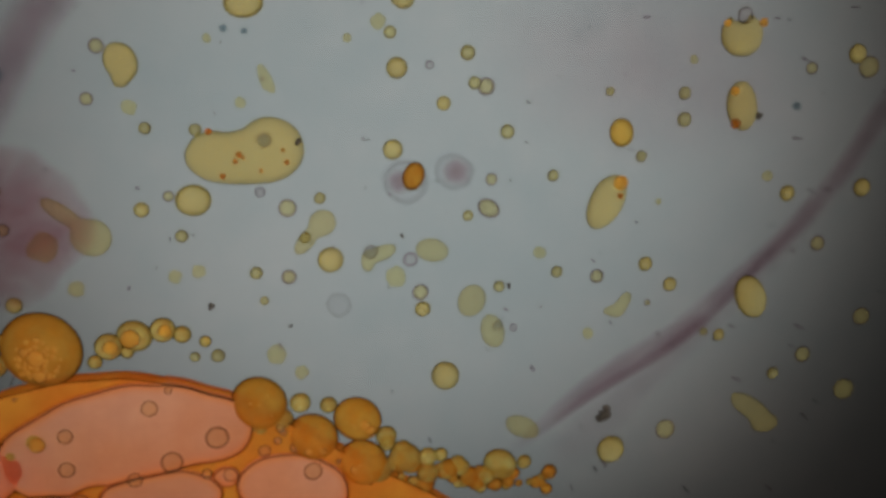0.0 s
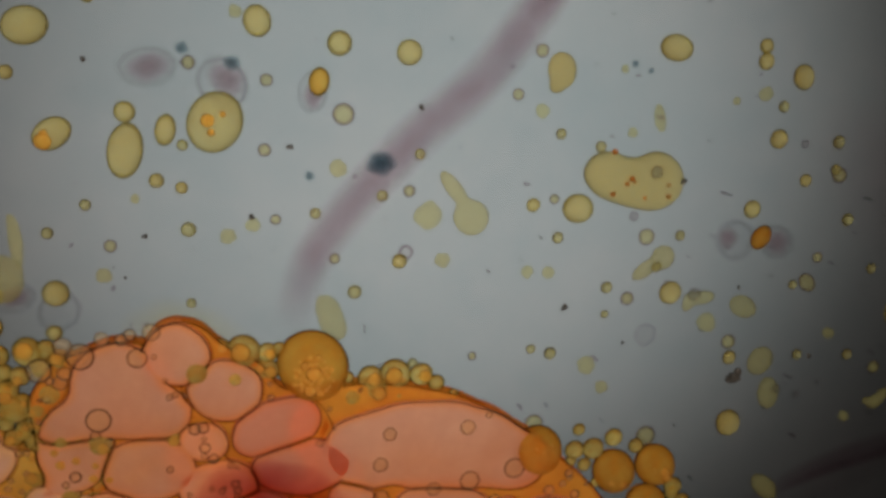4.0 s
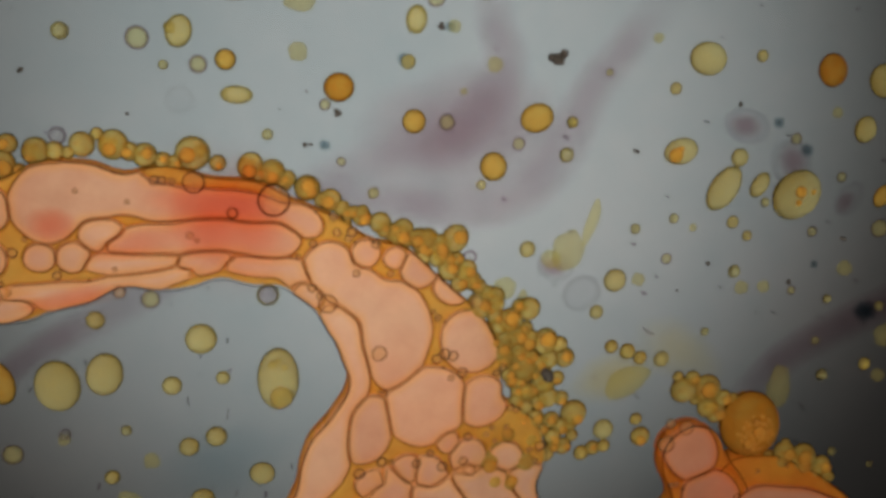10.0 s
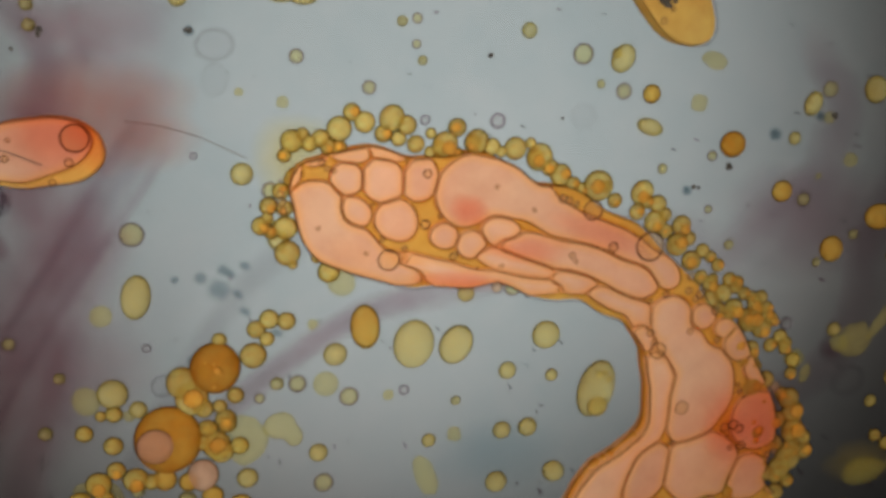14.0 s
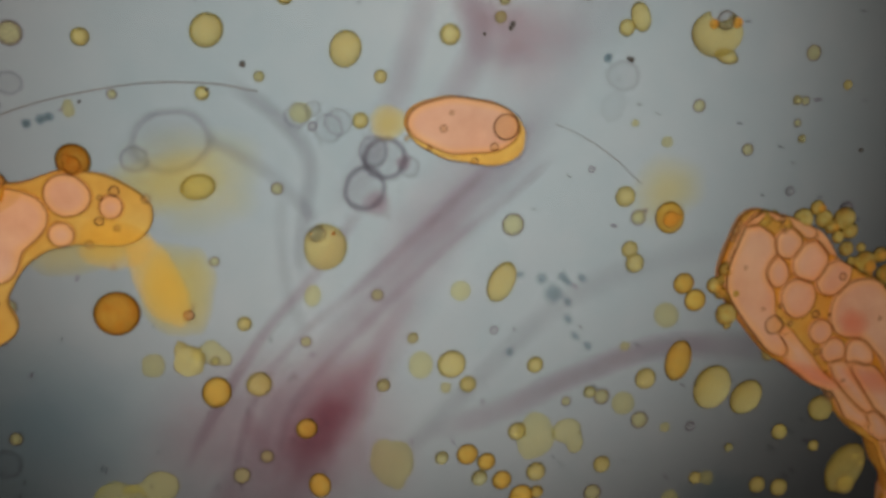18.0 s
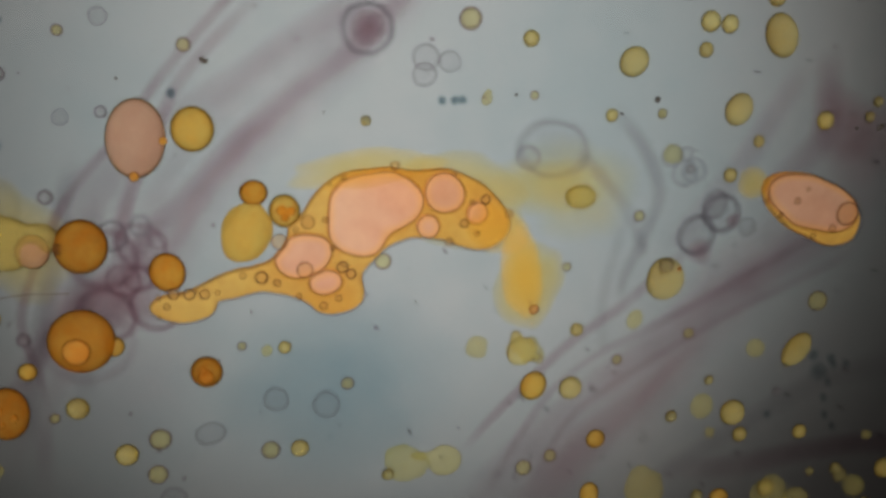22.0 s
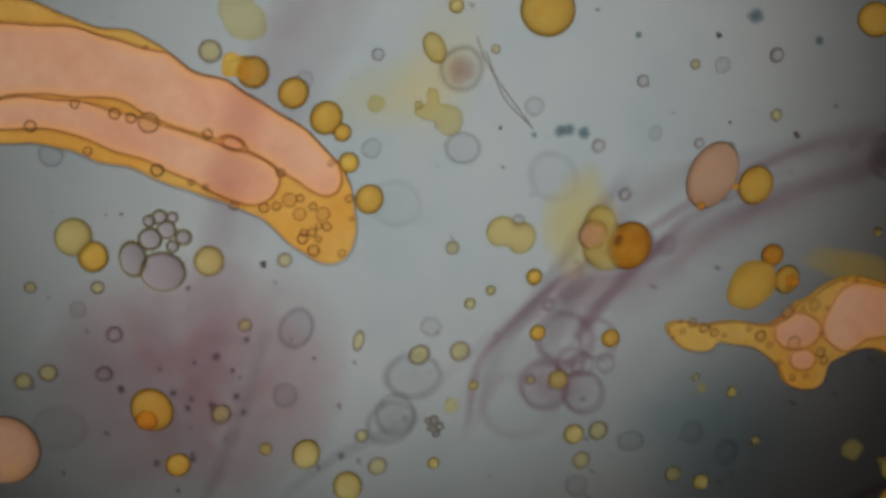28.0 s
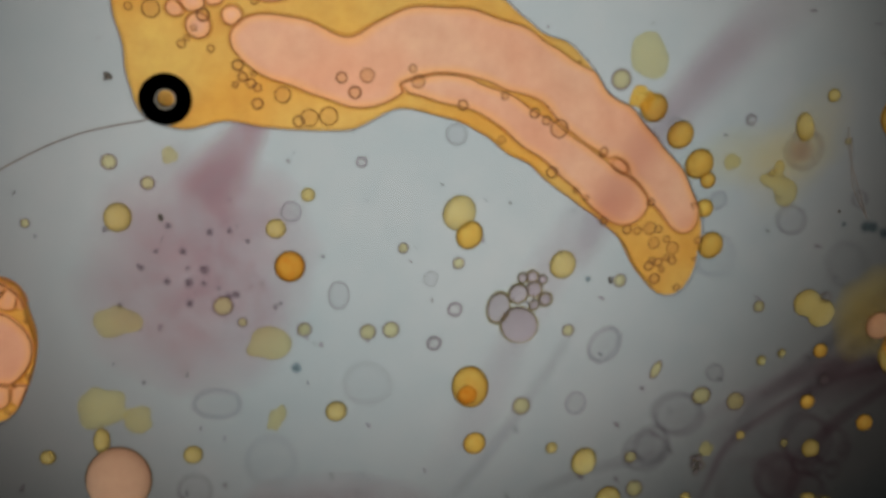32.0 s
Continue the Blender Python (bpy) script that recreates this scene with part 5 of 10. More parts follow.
patch("pale", "pale angular patch of yellow oil", ((28.48, 58.14, 1.47, 0.61, 321), (29.43, 57.09, 0.84, 0.56, 356)))
patch("yellow", "notched yellow oil drop with an orange rim", ((26.47, 79.74, 1.14, 1.08, 0),), bites=((26.34, 80.86, 0.57, 0.5, 1),), spots=((26.35, 80.74, 0.4, 'clear'), (25.4, 80.41, 0.2, 'amber'), (27.41, 80.34, 0.23, 'amber')))
patch("yellow", "upright oval yellow oil drop with dark flecks", ((26.57, 76.07, 0.84, 1.25, 4),), spots=((26.03, 75.22, 0.27, 'red'), (25.97, 76.92, 0.24, 'amber')))
patch("yellow", "slanting oval yellow oil drop with an amber bead", ((19.05, 71.58, 0.91, 1.5, 330),), spots=((19.65, 72.61, 0.39, 'amber'), (19.61, 71.93, 0.16, 'red')))
patch("yellow", "yellow oil drop with a smaller one below", ((-4.49, 80.15, 0.71, 0.88, 20), (-4.56, 79.29, 0.34, 0.31, 0)))
patch("pale", "pale yellow patch of oil under the water", ((14.61, 58.82, 1.02, 0.59, 327),))
patch("pale", "pale squarish yellow oil drop", ((11.91, 66.37, 0.71, 0.78, 358), (12.06, 66.69, 0.58, 0.58, 358)))
patch("pale", "pale slanting oil drop with a small bubble", ((13.07, 64.63, 0.61, 0.96, 18),), spots=((13.31, 65.01, 0.26, 'clear'),))
patch("yellow", "notched yellow oil drop with a bubble", ((-71.43, -6.92, 0.73, 0.78, 86), (-71.27, -5.79, 0.73, 0.81, 86)), bites=((-72.5, -6.26, 0.39, 0.39, 86),), spots=((-72.19, -6.29, 0.31, 'clear'),))
patch("pale", "pale tailed patch of yellow oil", ((-56.11, 15.94, 0.93, 0.88, 83), (-56.67, 14.75, 0.62, 0.24, 73)))
patch("pale", "pale three-cornered patch of yellow oil", ((-61.49, 21.62, 0.52, 0.69, 84), (-61.78, 21.09, 0.45, 0.24, 84), (-60.97, 22.05, 0.28, 0.42, 84)))
ragged = patch("yellow", "ragged patch of yellow oil round a bubble", ((-71.25, 0.23, 1.26, 1.26, 111), (-71.11, 1.59, 0.97, 0.78, 111), (-72.57, -0.53, 0.81, 0.76, 111)))
patch("pale", "pale squarish patch of yellow oil", ((-56.64, -32.6, 1.08, 0.85, 100), (-55.9, -33.28, 0.33, 0.3, 110)))
patch("pale", "pale three-cornered patch of yellow oil", ((-76.51, -11.35, 1.16, 0.43, 99), (-76.18, -10.53, 0.67, 0.69, 113), (-77.3, -11.7, 0.27, 0.37, 113)))
patch("yellow", "notched yellow oil drop with an orange rim", ((-65.66, 51.95, 1.39, 1.2, 66),), bites=((-66.58, 52.54, 0.63, 0.51, 66),), spots=((-66.23, 52.35, 0.47, 'clear'), (-66.33, 51.69, 0.25, 'amber'), (-65.87, 52.89, 0.28, 'amber')))
patch("yellow", "round yellow oil drop with a bubble at its edge", ((-64.41, 29.13, 1.04, 1.13, 64),), spots=((-65.28, 29.07, 0.39, 'clear'), (-64.96, 29.78, 0.11, 'red')))
patch("pale", "pale three-cornered patch of yellow oil", ((-48.3, 36.81, 0.85, 0.71, 77), (-47.3, 36.99, 0.44, 0.56, 61)))
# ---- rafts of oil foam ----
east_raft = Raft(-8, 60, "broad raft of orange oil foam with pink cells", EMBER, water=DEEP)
east_raft.edge(-8.4, 58.98, 6.28, 3.2, 355)
east_raft.edge(-8.54, 55.82, 5.25, 3.05, 10)
east_raft.edge(-4.66, 53.2, 10.21, 4.23, 11)
east_raft.edge(-6.64, 58.78, 6.89, 3.28, 353)
east_raft.edge(-0.46, 55.99, 6.43, 3.42, 328)
east_raft.edge(5.2, 53.72, 5.81, 1.93, 330)
east_raft.edge(-4.57, 54.27, 8.9, 2.95, 356)
east_raft.edge(1.53, 51.92, 9.45, 3.07, 355)
east_raft.cell((-10.27, 58.46, 2.09, 1.85, 348), (-6.65, 59.24, 4.26, 2.36, 3), (-2.93, 59.42, 2.41, 1.92, 337))
east_raft.cell(-5.18, 55.71, 2.79, 1.23, 356)
east_raft.cell(1.39, 55.18, 2.69, 1.69, 343)
east_raft.cell(-10.56, 55.79, 1.12, 0.76, 354)
east_raft.cell(-1.97, 56.38, 0.42, 0.32, 350)
east_raft.cell(-5.14, 53.33, 2.67, 1.32, 354)
east_raft.cell(4.03, 52.1, 2.65, 1.5, 341)
east_raft.bead(-4.48, 57.6, 0.52)
east_raft.bead(-6.34, 56.9, 0.36)
east_raft.bead(-9.3, 59.64, 0.35)
east_raft.bead(-5.25, 60.57, 0.39)
east_raft.bead(-2.18, 58.61, 0.55)
east_raft.bead(2.42, 56.11, 0.45)
east_raft.bead(-9.44, 57.91, 0.38)
east_raft.bead(-1.67, 56.53, 0.38)
east_raft.bead(-4.27, 61.4, 0.18)
east_raft.bead(0.08, 57.57, 0.31)
east_raft.bead(-9.03, 56.09, 0.42)
east_raft.bead(-2.86, 56.74, 0.25)
east_raft = east_raft.build(fine=60, seed=2)
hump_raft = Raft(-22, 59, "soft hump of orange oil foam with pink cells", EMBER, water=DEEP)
hump_raft.edge(-23.78, 58.29, 2.68, 2.46, 41)
hump_raft.edge(-21.95, 59.12, 2.64, 2.43, 307)
hump_raft.edge(-21.42, 56.2, 4.37, 2.98, 12)
hump_raft.edge(-20.02, 52.94, 5.65, 3.55, 11)
hump_raft.cell((-23.9, 57.3, 1.98, 1.11, 43), (-22.41, 59.15, 2.31, 1.94, 301), (-20.57, 58.22, 1.64, 1.24, 11))
hump_raft.cell(-24.47, 54.91, 2.2, 1.47, 25)
hump_raft.cell(-22.17, 52.9, 1.45, 0.64, 13)
hump_raft.cell(-20.31, 55.19, 2.13, 1.52, 10)
hump_raft.cell(-23.96, 49.98, 2.59, 1.61, 11)
hump_raft.cell(-19.13, 52.16, 2.7, 1.31, 12)
hump_raft.bead(-23.08, 57.53, 0.59)
hump_raft.bead(-24.97, 59.68, 0.35)
hump_raft.bead(-22.41, 56.43, 0.27)
hump_raft.bead(-26.13, 59.66, 0.57)
hump_raft.bead(-25.25, 61, 0.43)
hump_raft.bead(-23.55, 61.65, 0.35)
hump_raft.bead(-22.68, 61.75, 0.29)
hump_raft.bead(-23.11, 56.72, 0.24)
hump_raft.bead(-24.4, 60.63, 0.64)
hump_raft.bead(-25.1, 59.18, 0.35)
hump_raft = hump_raft.build(fine=30, seed=8)
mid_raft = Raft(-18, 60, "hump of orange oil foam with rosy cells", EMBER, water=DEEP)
mid_raft.edge(-14.35, 57.75, 2.85, 2.54, 350)
mid_raft.edge(-12.22, 55.59, 2.94, 2.59, 347)
mid_raft.edge(-19.66, 60.95, 1.92, 2.11, 396)
mid_raft.edge(-17.29, 59.61, 2.53, 2.25, 333)
mid_raft.edge(-16.1, 56.29, 3.69, 2.9, 6)
mid_raft.edge(-14.76, 52.55, 5.03, 3.98, 3)
mid_raft.cell(-20.26, 61.35, 1.76, 1.35, 340)
mid_raft.cell(-17.35, 59.76, 1.64, 1.43, 1)
mid_raft.cell(-17.94, 56.97, 1.03, 0.91, 357)
mid_raft.cell(-16.82, 54.69, 1.83, 1.24, 10)
mid_raft.cell(-14.99, 53.18, 2.18, 1.33, 10)
mid_raft.cell(-14.52, 58.21, 2.12, 1.32, 29, skin=BLUSH)
mid_raft.cell(-12.82, 56.29, 2.37, 1.38, 11, skin=BLUSH)
mid_raft.bead(-18.5, 57.64, 0.28)
mid_raft.bead(-21.35, 62.3, 0.41)
mid_raft.bead(-21.79, 60.91, 0.47)
mid_raft.bead(-22.32, 62.01, 0.29)
mid_raft = mid_raft.build(fine=34, seed=9)
west_raft = Raft(-40, 55, "long bent raft of orange oil foam with pink cells", tall=0.8, swell=0.2, water=WARM, melt=0.5)
west_raft.edge(-57.73, 46.85, 1.15, 1.1, 123)
west_raft.edge(-55.21, 47.35, 2.66, 2.22, 16)
west_raft.edge(-52.93, 49.51, 3.6, 3.28, 41)
west_raft.edge(-55.08, 47.92, 3.29, 3.16, 69)
west_raft.edge(-51.28, 51.82, 3.67, 3.45, 54)
west_raft.edge(-47.6, 54.45, 3.81, 2.98, 31)
west_raft.edge(-44.25, 56.46, 3.41, 2.5, 15)
west_raft.edge(-40.5, 57.28, 3, 2.24, 358)
west_raft.edge(-36.37, 56.96, 3.78, 3.08, 348)
west_raft.edge(-33.09, 55.69, 4.65, 3.84, 342)
west_raft.edge(-31.65, 52.8, 4.99, 3.76, 79)
west_raft.edge(-31.09, 49.23, 4.52, 4, 7)
west_raft.edge(-29.57, 45.44, 5.02, 4.48, 350)
west_raft.cell((-56.47, 45.79, 1.48, 1.64, 41), (-54.47, 45.97, 2.22, 1.11, 25), (-52.13, 47.05, 1.87, 0.68, 40))
west_raft.cell(-56.84, 48.3, 0.69, 0.64, 41)
west_raft.cell(-55.72, 49.58, 0.98, 0.92, 20)
west_raft.cell(-54.61, 51.03, 0.73, 0.95, 42)
west_raft.cell(-53.7, 48.89, 0.97, 0.88, 31)
west_raft.cell(-55.36, 47.55, 0.72, 0.54, 20)
west_raft.cell(-57.95, 49.2, 0.9, 0.48, 33)
west_raft.cell(-56.69, 50.61, 0.77, 0.27, 37)
west_raft.cell(-58.74, 46.2, 0.39, 0.64, 31)
west_raft.cell(-58.84, 47.69, 0.5, 0.47, 42)
west_raft.cell((-52.61, 52.59, 1.45, 1.65, 42), (-51.28, 54.42, 2.19, 1.33, 34), (-48.78, 55.34, 1.7, 0.73, 23), (-46.77, 56.47, 1.73, 0.62, 33), (-44.65, 57.57, 1.63, 0.57, 26), (-42.45, 58.33, 0.98, 0.57, 7))
west_raft.cell(-49.84, 52.73, 0.91, 0.62, 41)
west_raft.cell((-47.9, 53.56, 1.98, 0.63, 35), (-45.67, 55.3, 2.03, 0.81, 37), (-43.25, 56.75, 1.43, 0.82, 31))
west_raft.cell(-45.24, 54.22, 1.21, 0.58, 41)
west_raft.cell((-48.3, 52.12, 1.68, 0.4, 37), (-46.98, 52.96, 0.9, 0.23, 41))
west_raft.cell((-50.83, 48.6, 1.62, 0.4, 41), (-48.36, 50.33, 2.51, 0.52, 45), (-46.36, 52.5, 1.41, 0.29, 49))
west_raft.cell(-51.57, 50.27, 0.54, 0.5, 41)
west_raft.cell(-50.28, 51.13, 0.6, 0.59, 41)
west_raft.cell((-42.66, 55.5, 1.8, 0.35, 29), (-41.02, 55.93, 0.75, 0.52, 2))
west_raft.cell((-40.08, 57.12, 1.07, 1.16, 2), (-37.97, 56.71, 1.35, 1.33, 344), (-35.46, 56.39, 1.8, 2.33, 50), (-34.35, 54.85, 1.21, 1.29, 39))
west_raft.cell((-37.5, 54.7, 1.05, 1.72, 40), (-35.99, 52.29, 1.35, 2.17, 21), (-34.74, 48.79, 1.52, 2.97, 13))
west_raft.cell(-31.57, 57.94, 1.51, 1.57, 39)
west_raft.cell(-31.51, 53.74, 2.17, 1.94, 65)
west_raft.cell(-29.13, 55.51, 1.18, 1.28, 19)
west_raft.cell(-33.45, 51.04, 1.26, 1.77, 19)
west_raft.cell(-36.1, 59.57, 0.82, 0.81, 40)
west_raft.cell(-34.09, 59.65, 0.87, 0.66, 12)
west_raft.cell(-38.83, 58.78, 0.55, 0.55, 41)
west_raft.cell(-37.52, 59.3, 0.44, 0.37, 40)
west_raft.cell(-30.24, 50.21, 0.72, 0.88, 38)
west_raft.cell(-29.4, 52.76, 0.46, 0.51, 38)
west_raft.cell(-31.31, 48.87, 0.97, 0.67, 38)
west_raft.cell(-28.6, 50.28, 0.46, 0.48, 37)
west_raft.cell(-40.26, 55.58, 0.47, 0.81, 71)
west_raft.cell(-38.52, 52.26, 0.43, 2.47, 27)
west_raft.cell(-29.12, 50.56, 0.88, 1.09, 414)
west_raft.cell(-27.46, 52.07, 0.54, 0.75, 409)
west_raft.cell(-27.9, 52.58, 0.89, 0.8, 326)
west_raft.cell(-26.07, 53.67, 0.81, 0.7, 10)
west_raft.bead(-52.4, 47.37, 0.53)
west_raft.bead(-47.69, 50.83, 0.28)
west_raft.bead(-45.41, 56.91, 0.26)
west_raft.bead(-46.47, 54.91, 0.17)
west_raft.bead(-38.72, 57.68, 0.18)
west_raft.bead(-35.34, 54.86, 0.38)
west_raft.bead(-32.43, 56.62, 0.29)
west_raft.bead(-32.62, 56.17, 0.26)
west_raft.bead(-31.99, 56.77, 0.26)
west_raft.bead(-31.38, 55.73, 0.16)
west_raft.bead(-39.04, 55.62, 0.46)
west_raft.bead(-40.14, 55.88, 0.21)
west_raft.bead(-39.59, 55.75, 0.18)
west_raft.bead(-47.71, 57.15, 0.51)
west_raft.bead(-44.12, 58.5, 0.76)
west_raft.bead(-49.24, 56.24, 0.22)
west_raft.bead(-48.95, 56.42, 0.2)
west_raft.bead(-58.27, 47.78, 0.17)
west_raft.bead(-57.91, 47.81, 0.15)
west_raft.bead(-57.63, 47.99, 0.13)
west_raft.bead(-54.64, 51.51, 0.21)
west_raft.bead(-58.0, 45.08, 0.22)
west_raft.bead(-57.59, 44.89, 0.17)
west_raft.bead(-58.34, 45.31, 0.17)
west_raft.bead(-29.87, 51.76, 0.2)
west_raft.bead(-31.8, 50.05, 0.26)
west_raft.bead(-30.16, 50.9, 0.23)
west_raft.bead(-32.46, 48.91, 0.29)
west_raft.bead(-28.88, 51.47, 0.26)
west_raft.bead(-28.08, 52.3, 0.23)
west_raft.bead(-28.66, 53.55, 0.23)
west_raft.bead(-40.09, 59.28, 0.24)
west_raft.bead(-41.29, 59.41, 0.21)
west_raft.bead(-32.63, 59.76, 0.33)
west_raft.bead(-29.37, 57.64, 0.2)
west_raft.bead(-38.75, 59.44, 0.22)
west_raft.bead(-31.03, 56.29, 0.26)
west_raft.bead(-34.09, 53.17, 0.13)
west_raft.bead(-52.36, 48.33, 0.16)
west_raft.bead(-53.39, 46.71, 0.1)
west_raft.bead(-55.88, 45.66, 0.1)
west_raft.bead(-49.71, 54.71, 0.11)
west_raft.bead(-51.89, 53.88, 0.11)
west_raft.bead(-46.06, 54.89, 0.11)
west_raft.bead(-48.46, 51.68, 0.11)
west_raft.cell(-30.27, 48.98, 1.36, 1.17, 13)
west_raft.cell(-30.22, 46.22, 1.93, 1.64, 14)
west_raft.cell(-27.55, 47.97, 1.98, 1.66, 14)
west_raft.edge(-26.7, 53.53, 2.98, 2.69, 329)
west_raft.edge(-26.27, 50.48, 4.02, 2.94, 19)
west_raft.cell(-25.5, 51.59, 2.39, 1.34, 10)
west_raft.cell(-28.09, 49.96, 1.82, 0.97, 24)
west_raft.cell(-23.99, 52.69, 1.5, 1.34, 354)
west_raft = west_raft.build(fine=80, seed=3)
island = Raft(-67, 13, "golden oil island with pink cells and hollow bays", GOLD, 0.9, 0.35, 0.03, melt=0.55)
island.edge(-68.06, 3.97, 1.55, 0.74, 78)
island.edge(-68.72, 7.33, 2.6, 0.69, 91)
island.edge(-69.21, 10.35, 2.08, 1.92, 94)
island.edge(-69.89, 12.02, 2.01, 2.54, 48)
island.edge(-71.22, 14.09, 3.18, 2.01, 83)
island.edge(-70.69, 17.61, 2.35, 1.79, 71)
island.edge(-69.5, 19.21, 1.67, 1.49, 50)
island.edge(-67.38, 11.3, 1.57, 1.17, 68)
island.bite(-65.7, 7.73, 3.15, 2.2, 77)
island.bite(-66.06, 16.39, 3.65, 2.79, 78)
island.bite(-71.25, 8.09, 1.62, 1.75, 79)
island.cell((-71.43, 14.21, 2.38, 1.54, 83), (-70.32, 13.06, 1.5, 1.34, 39))
island.cell(-71.26, 17.7, 1.06, 0.99, 50)
island.cell(-69.94, 19.21, 0.5, 0.5, 79)
island.cell(-69.77, 16.6, 0.55, 0.55, 79)
island.cell(-69.5, 10.2, 1.38, 1.1, 99)
island.cell(-67.95, 11.03, 0.84, 0.61, 89)
island.bead(-71.16, 10.7, 0.33)
island.bead(-70.46, 9.18, 0.38)
island.bead(-68.87, 8.0, 0.3)
island.bead(-68.9, 3.74, 0.26)
island.bead(-68.74, 4.46, 0.27)
island.bead(-68.59, 5.17, 0.24)
island.bead(-68.58, 11.99, 0.28)
island.bead(-68.15, 12.35, 0.25)
island.bead(-69.59, 18.42, 0.21)
island.bead(-69.63, 20.81, 0.21)
island.bead(-68.79, 17.51, 0.2)
island.bead(-69.14, 7.14, 0.16)
island.bead(-68.7, 12.1, 0.14)
island.bead(-69.66, 11.7, 0.14)
island.bead(-68.95, 18.99, 0.15)
island.bead(-67.04, 11.53, 0.17)
island.bead(-68.81, 10.14, 0.39)
island.bead(-73.13, 15.4, 0.22)
island.bead(-68.55, 5.79, 0.13)
island.bead(-68.35, 3.3, 0.16)
island.bead(-68.85, 3.0, 0.13)
island = island.build(fine=12, seed=4)
puff("oil_film", YELLOW_DYE, "thin hazy yellow oil thinning out on the water", -70.71, 18.55, 3.88, 2.47, -114, -0.4, strength=0.8, power=0.6, category='oil film')
puff("oil_film", GOLD_DYE, "thin hazy orange oil thinning out on the water", -69.01, 20.26, 1.89, 1.33, -127, 0.2, strength=0.8, power=0.6, category='oil film')
puff("oil_film", GOLD_DYE, "hazy finger of thin orange oil", -66.47, 21.2, 2.7, 1.15, 180, 0.2, strength=0.9, power=0.5, uneven=0.14, category='oil film')
puff("oil_film", YELLOW_DYE, "thin hazy yellow oil round the island", -73.29, 13.91, 3.89, 1.12, -94, 0.2, strength=0.8, power=0.6, category='oil film')
drop("cell", -64.24, 21.69, 0.26)
drop("amber", -71.24, 7.89, 1.56, 1.22, 152, lumpy=0.06, label="egg-shaped amber oil drop against the golden island")
drop("orange", -73.08, 8.56, 0.64, 0.59, -102)
speckled(drop("amber", -71.91, 9.86, 0.78, 0.71, -177), "orange", (0.2, 0.2, 0.3), (-0.3, 0.1, 0.25), (0, -0.4, 0.3))
drop("yellow", -62.24, 20.64, 0.92, 0.76, -168, lumpy=0.3)
slug = Raft(-72, -24, "long curved tongue of golden oil round pink cells", GOLD, 1.5, 0.5, -0.06)
slug.edge(-69.06, -44.63, 1.72, 1.91, 98)
slug.edge(-67.1, -42.89, 1.29, 2.29, 134)
slug.edge(-71.31, -43.89, 3.27, 2.73, 127)
slug.edge(-68.34, -41.36, 3.1, 2.72, 125)
slug.edge(-69.8, -38.59, 2.9, 3.11, 107)
slug.edge(-71.04, -36.22, 2.97, 3.25, 114)
slug.edge(-73.17, -33.62, 3.05, 2.68, 118)
slug.edge(-74.26, -30.7, 3.21, 3.29, 186)
slug.edge(-74.06, -26.59, 3.12, 3.29, 181)
slug.edge(-73.19, -22.61, 3.1, 2.78, 100)
slug.edge(-72.39, -19.23, 2.75, 2.47, 91)
slug.edge(-71.53, -16.84, 1.74, 1.93, 157)
slug.edge(-70.26, -16.63, 1.52, 1.78, 140)
slug.edge(-69.5, -15.6, 0.97, 1.34, 129)
slug.edge(-74.99, -38.24, 6.63, 2.81, 119)
slug.edge(-66.45, -42.73, 1.58, 1.5, 175)
slug.cell((-70.44, -38.61, 2.83, 1.64, 101), (-71.07, -35.01, 2.46, 1.67, 118), (-73.93, -32.77, 3.07, 1.77, 118), (-75.2, -28.92, 3.04, 1.65, 95), (-74.92, -23.98, 3.19, 1.65, 79), (-74.07, -19.88, 2.85, 1.41, 72), (-72.84, -17.08, 1.77, 1.12, 51))
slug.cell((-71.94, -32.18, 1.55, 0.6, 113), (-72.7, -29.51, 2.31, 0.77, 96), (-72.46, -25.34, 2.72, 1.02, 84), (-71.8, -21.43, 2.53, 1.17, 81), (-71.58, -19.85, 1.16, 1.06, 87))
slug.cell(-72.39, -40.45, 0.93, 0.46, 119)
slug.cell(-70.4, -43.47, 0.76, 0.55, 122)
slug.cell(-69.49, -42.76, 0.68, 0.64, 164)
slug.bead(-70.99, -17.9, 0.34)
slug.bead(-70.41, -17.28, 0.31)
slug.bead(-70.63, -16.18, 0.34)
slug.bead(-70.05, -15.85, 0.22)
slug.bead(-69.53, -16.9, 0.19)
slug.bead(-68.75, -16.24, 0.28)
slug.bead(-70.58, -18.45, 0.21)
slug.bead(-70.38, -19.02, 0.24)
slug.bead(-70.9, -16.73, 0.19)
slug.bead(-73.27, -24.96, 0.46)
slug.bead(-73.36, -26.5, 0.25)
slug.bead(-73.32, -25.76, 0.23)
slug.bead(-73.41, -28.27, 0.19)
slug.bead(-73.31, -22.26, 0.23)
slug.bead(-72.43, -33.0, 0.19)
slug.bead(-69.2, -44.9, 0.4)
slug.bead(-70.04, -42.76, 0.29)
slug.bead(-71.74, -41.01, 0.2)
slug.bead(-68.72, -40.39, 0.25)
slug.bead(-68.35, -39.96, 0.22)
slug.bead(-68.26, -39.48, 0.22)
slug.bead(-68.45, -37.94, 0.38)
slug.bead(-68.06, -36.34, 0.41)
slug.bead(-68.54, -35.56, 0.44)
slug.bead(-68.21, -39.14, 0.2)
slug.bead(-70.12, -34.96, 0.29)
slug.bead(-71.11, -34.81, 0.34)
slug.bead(-70.45, -35.85, 0.26)
slug.bead(-72.0, -32.47, 0.32)
slug.bead(-72.02, -29.96, 0.25)
slug.bead(-71.17, -24.2, 0.29)
slug.bead(-71.42, -27.37, 0.2)
slug.bead(-68.88, -14.84, 0.19)
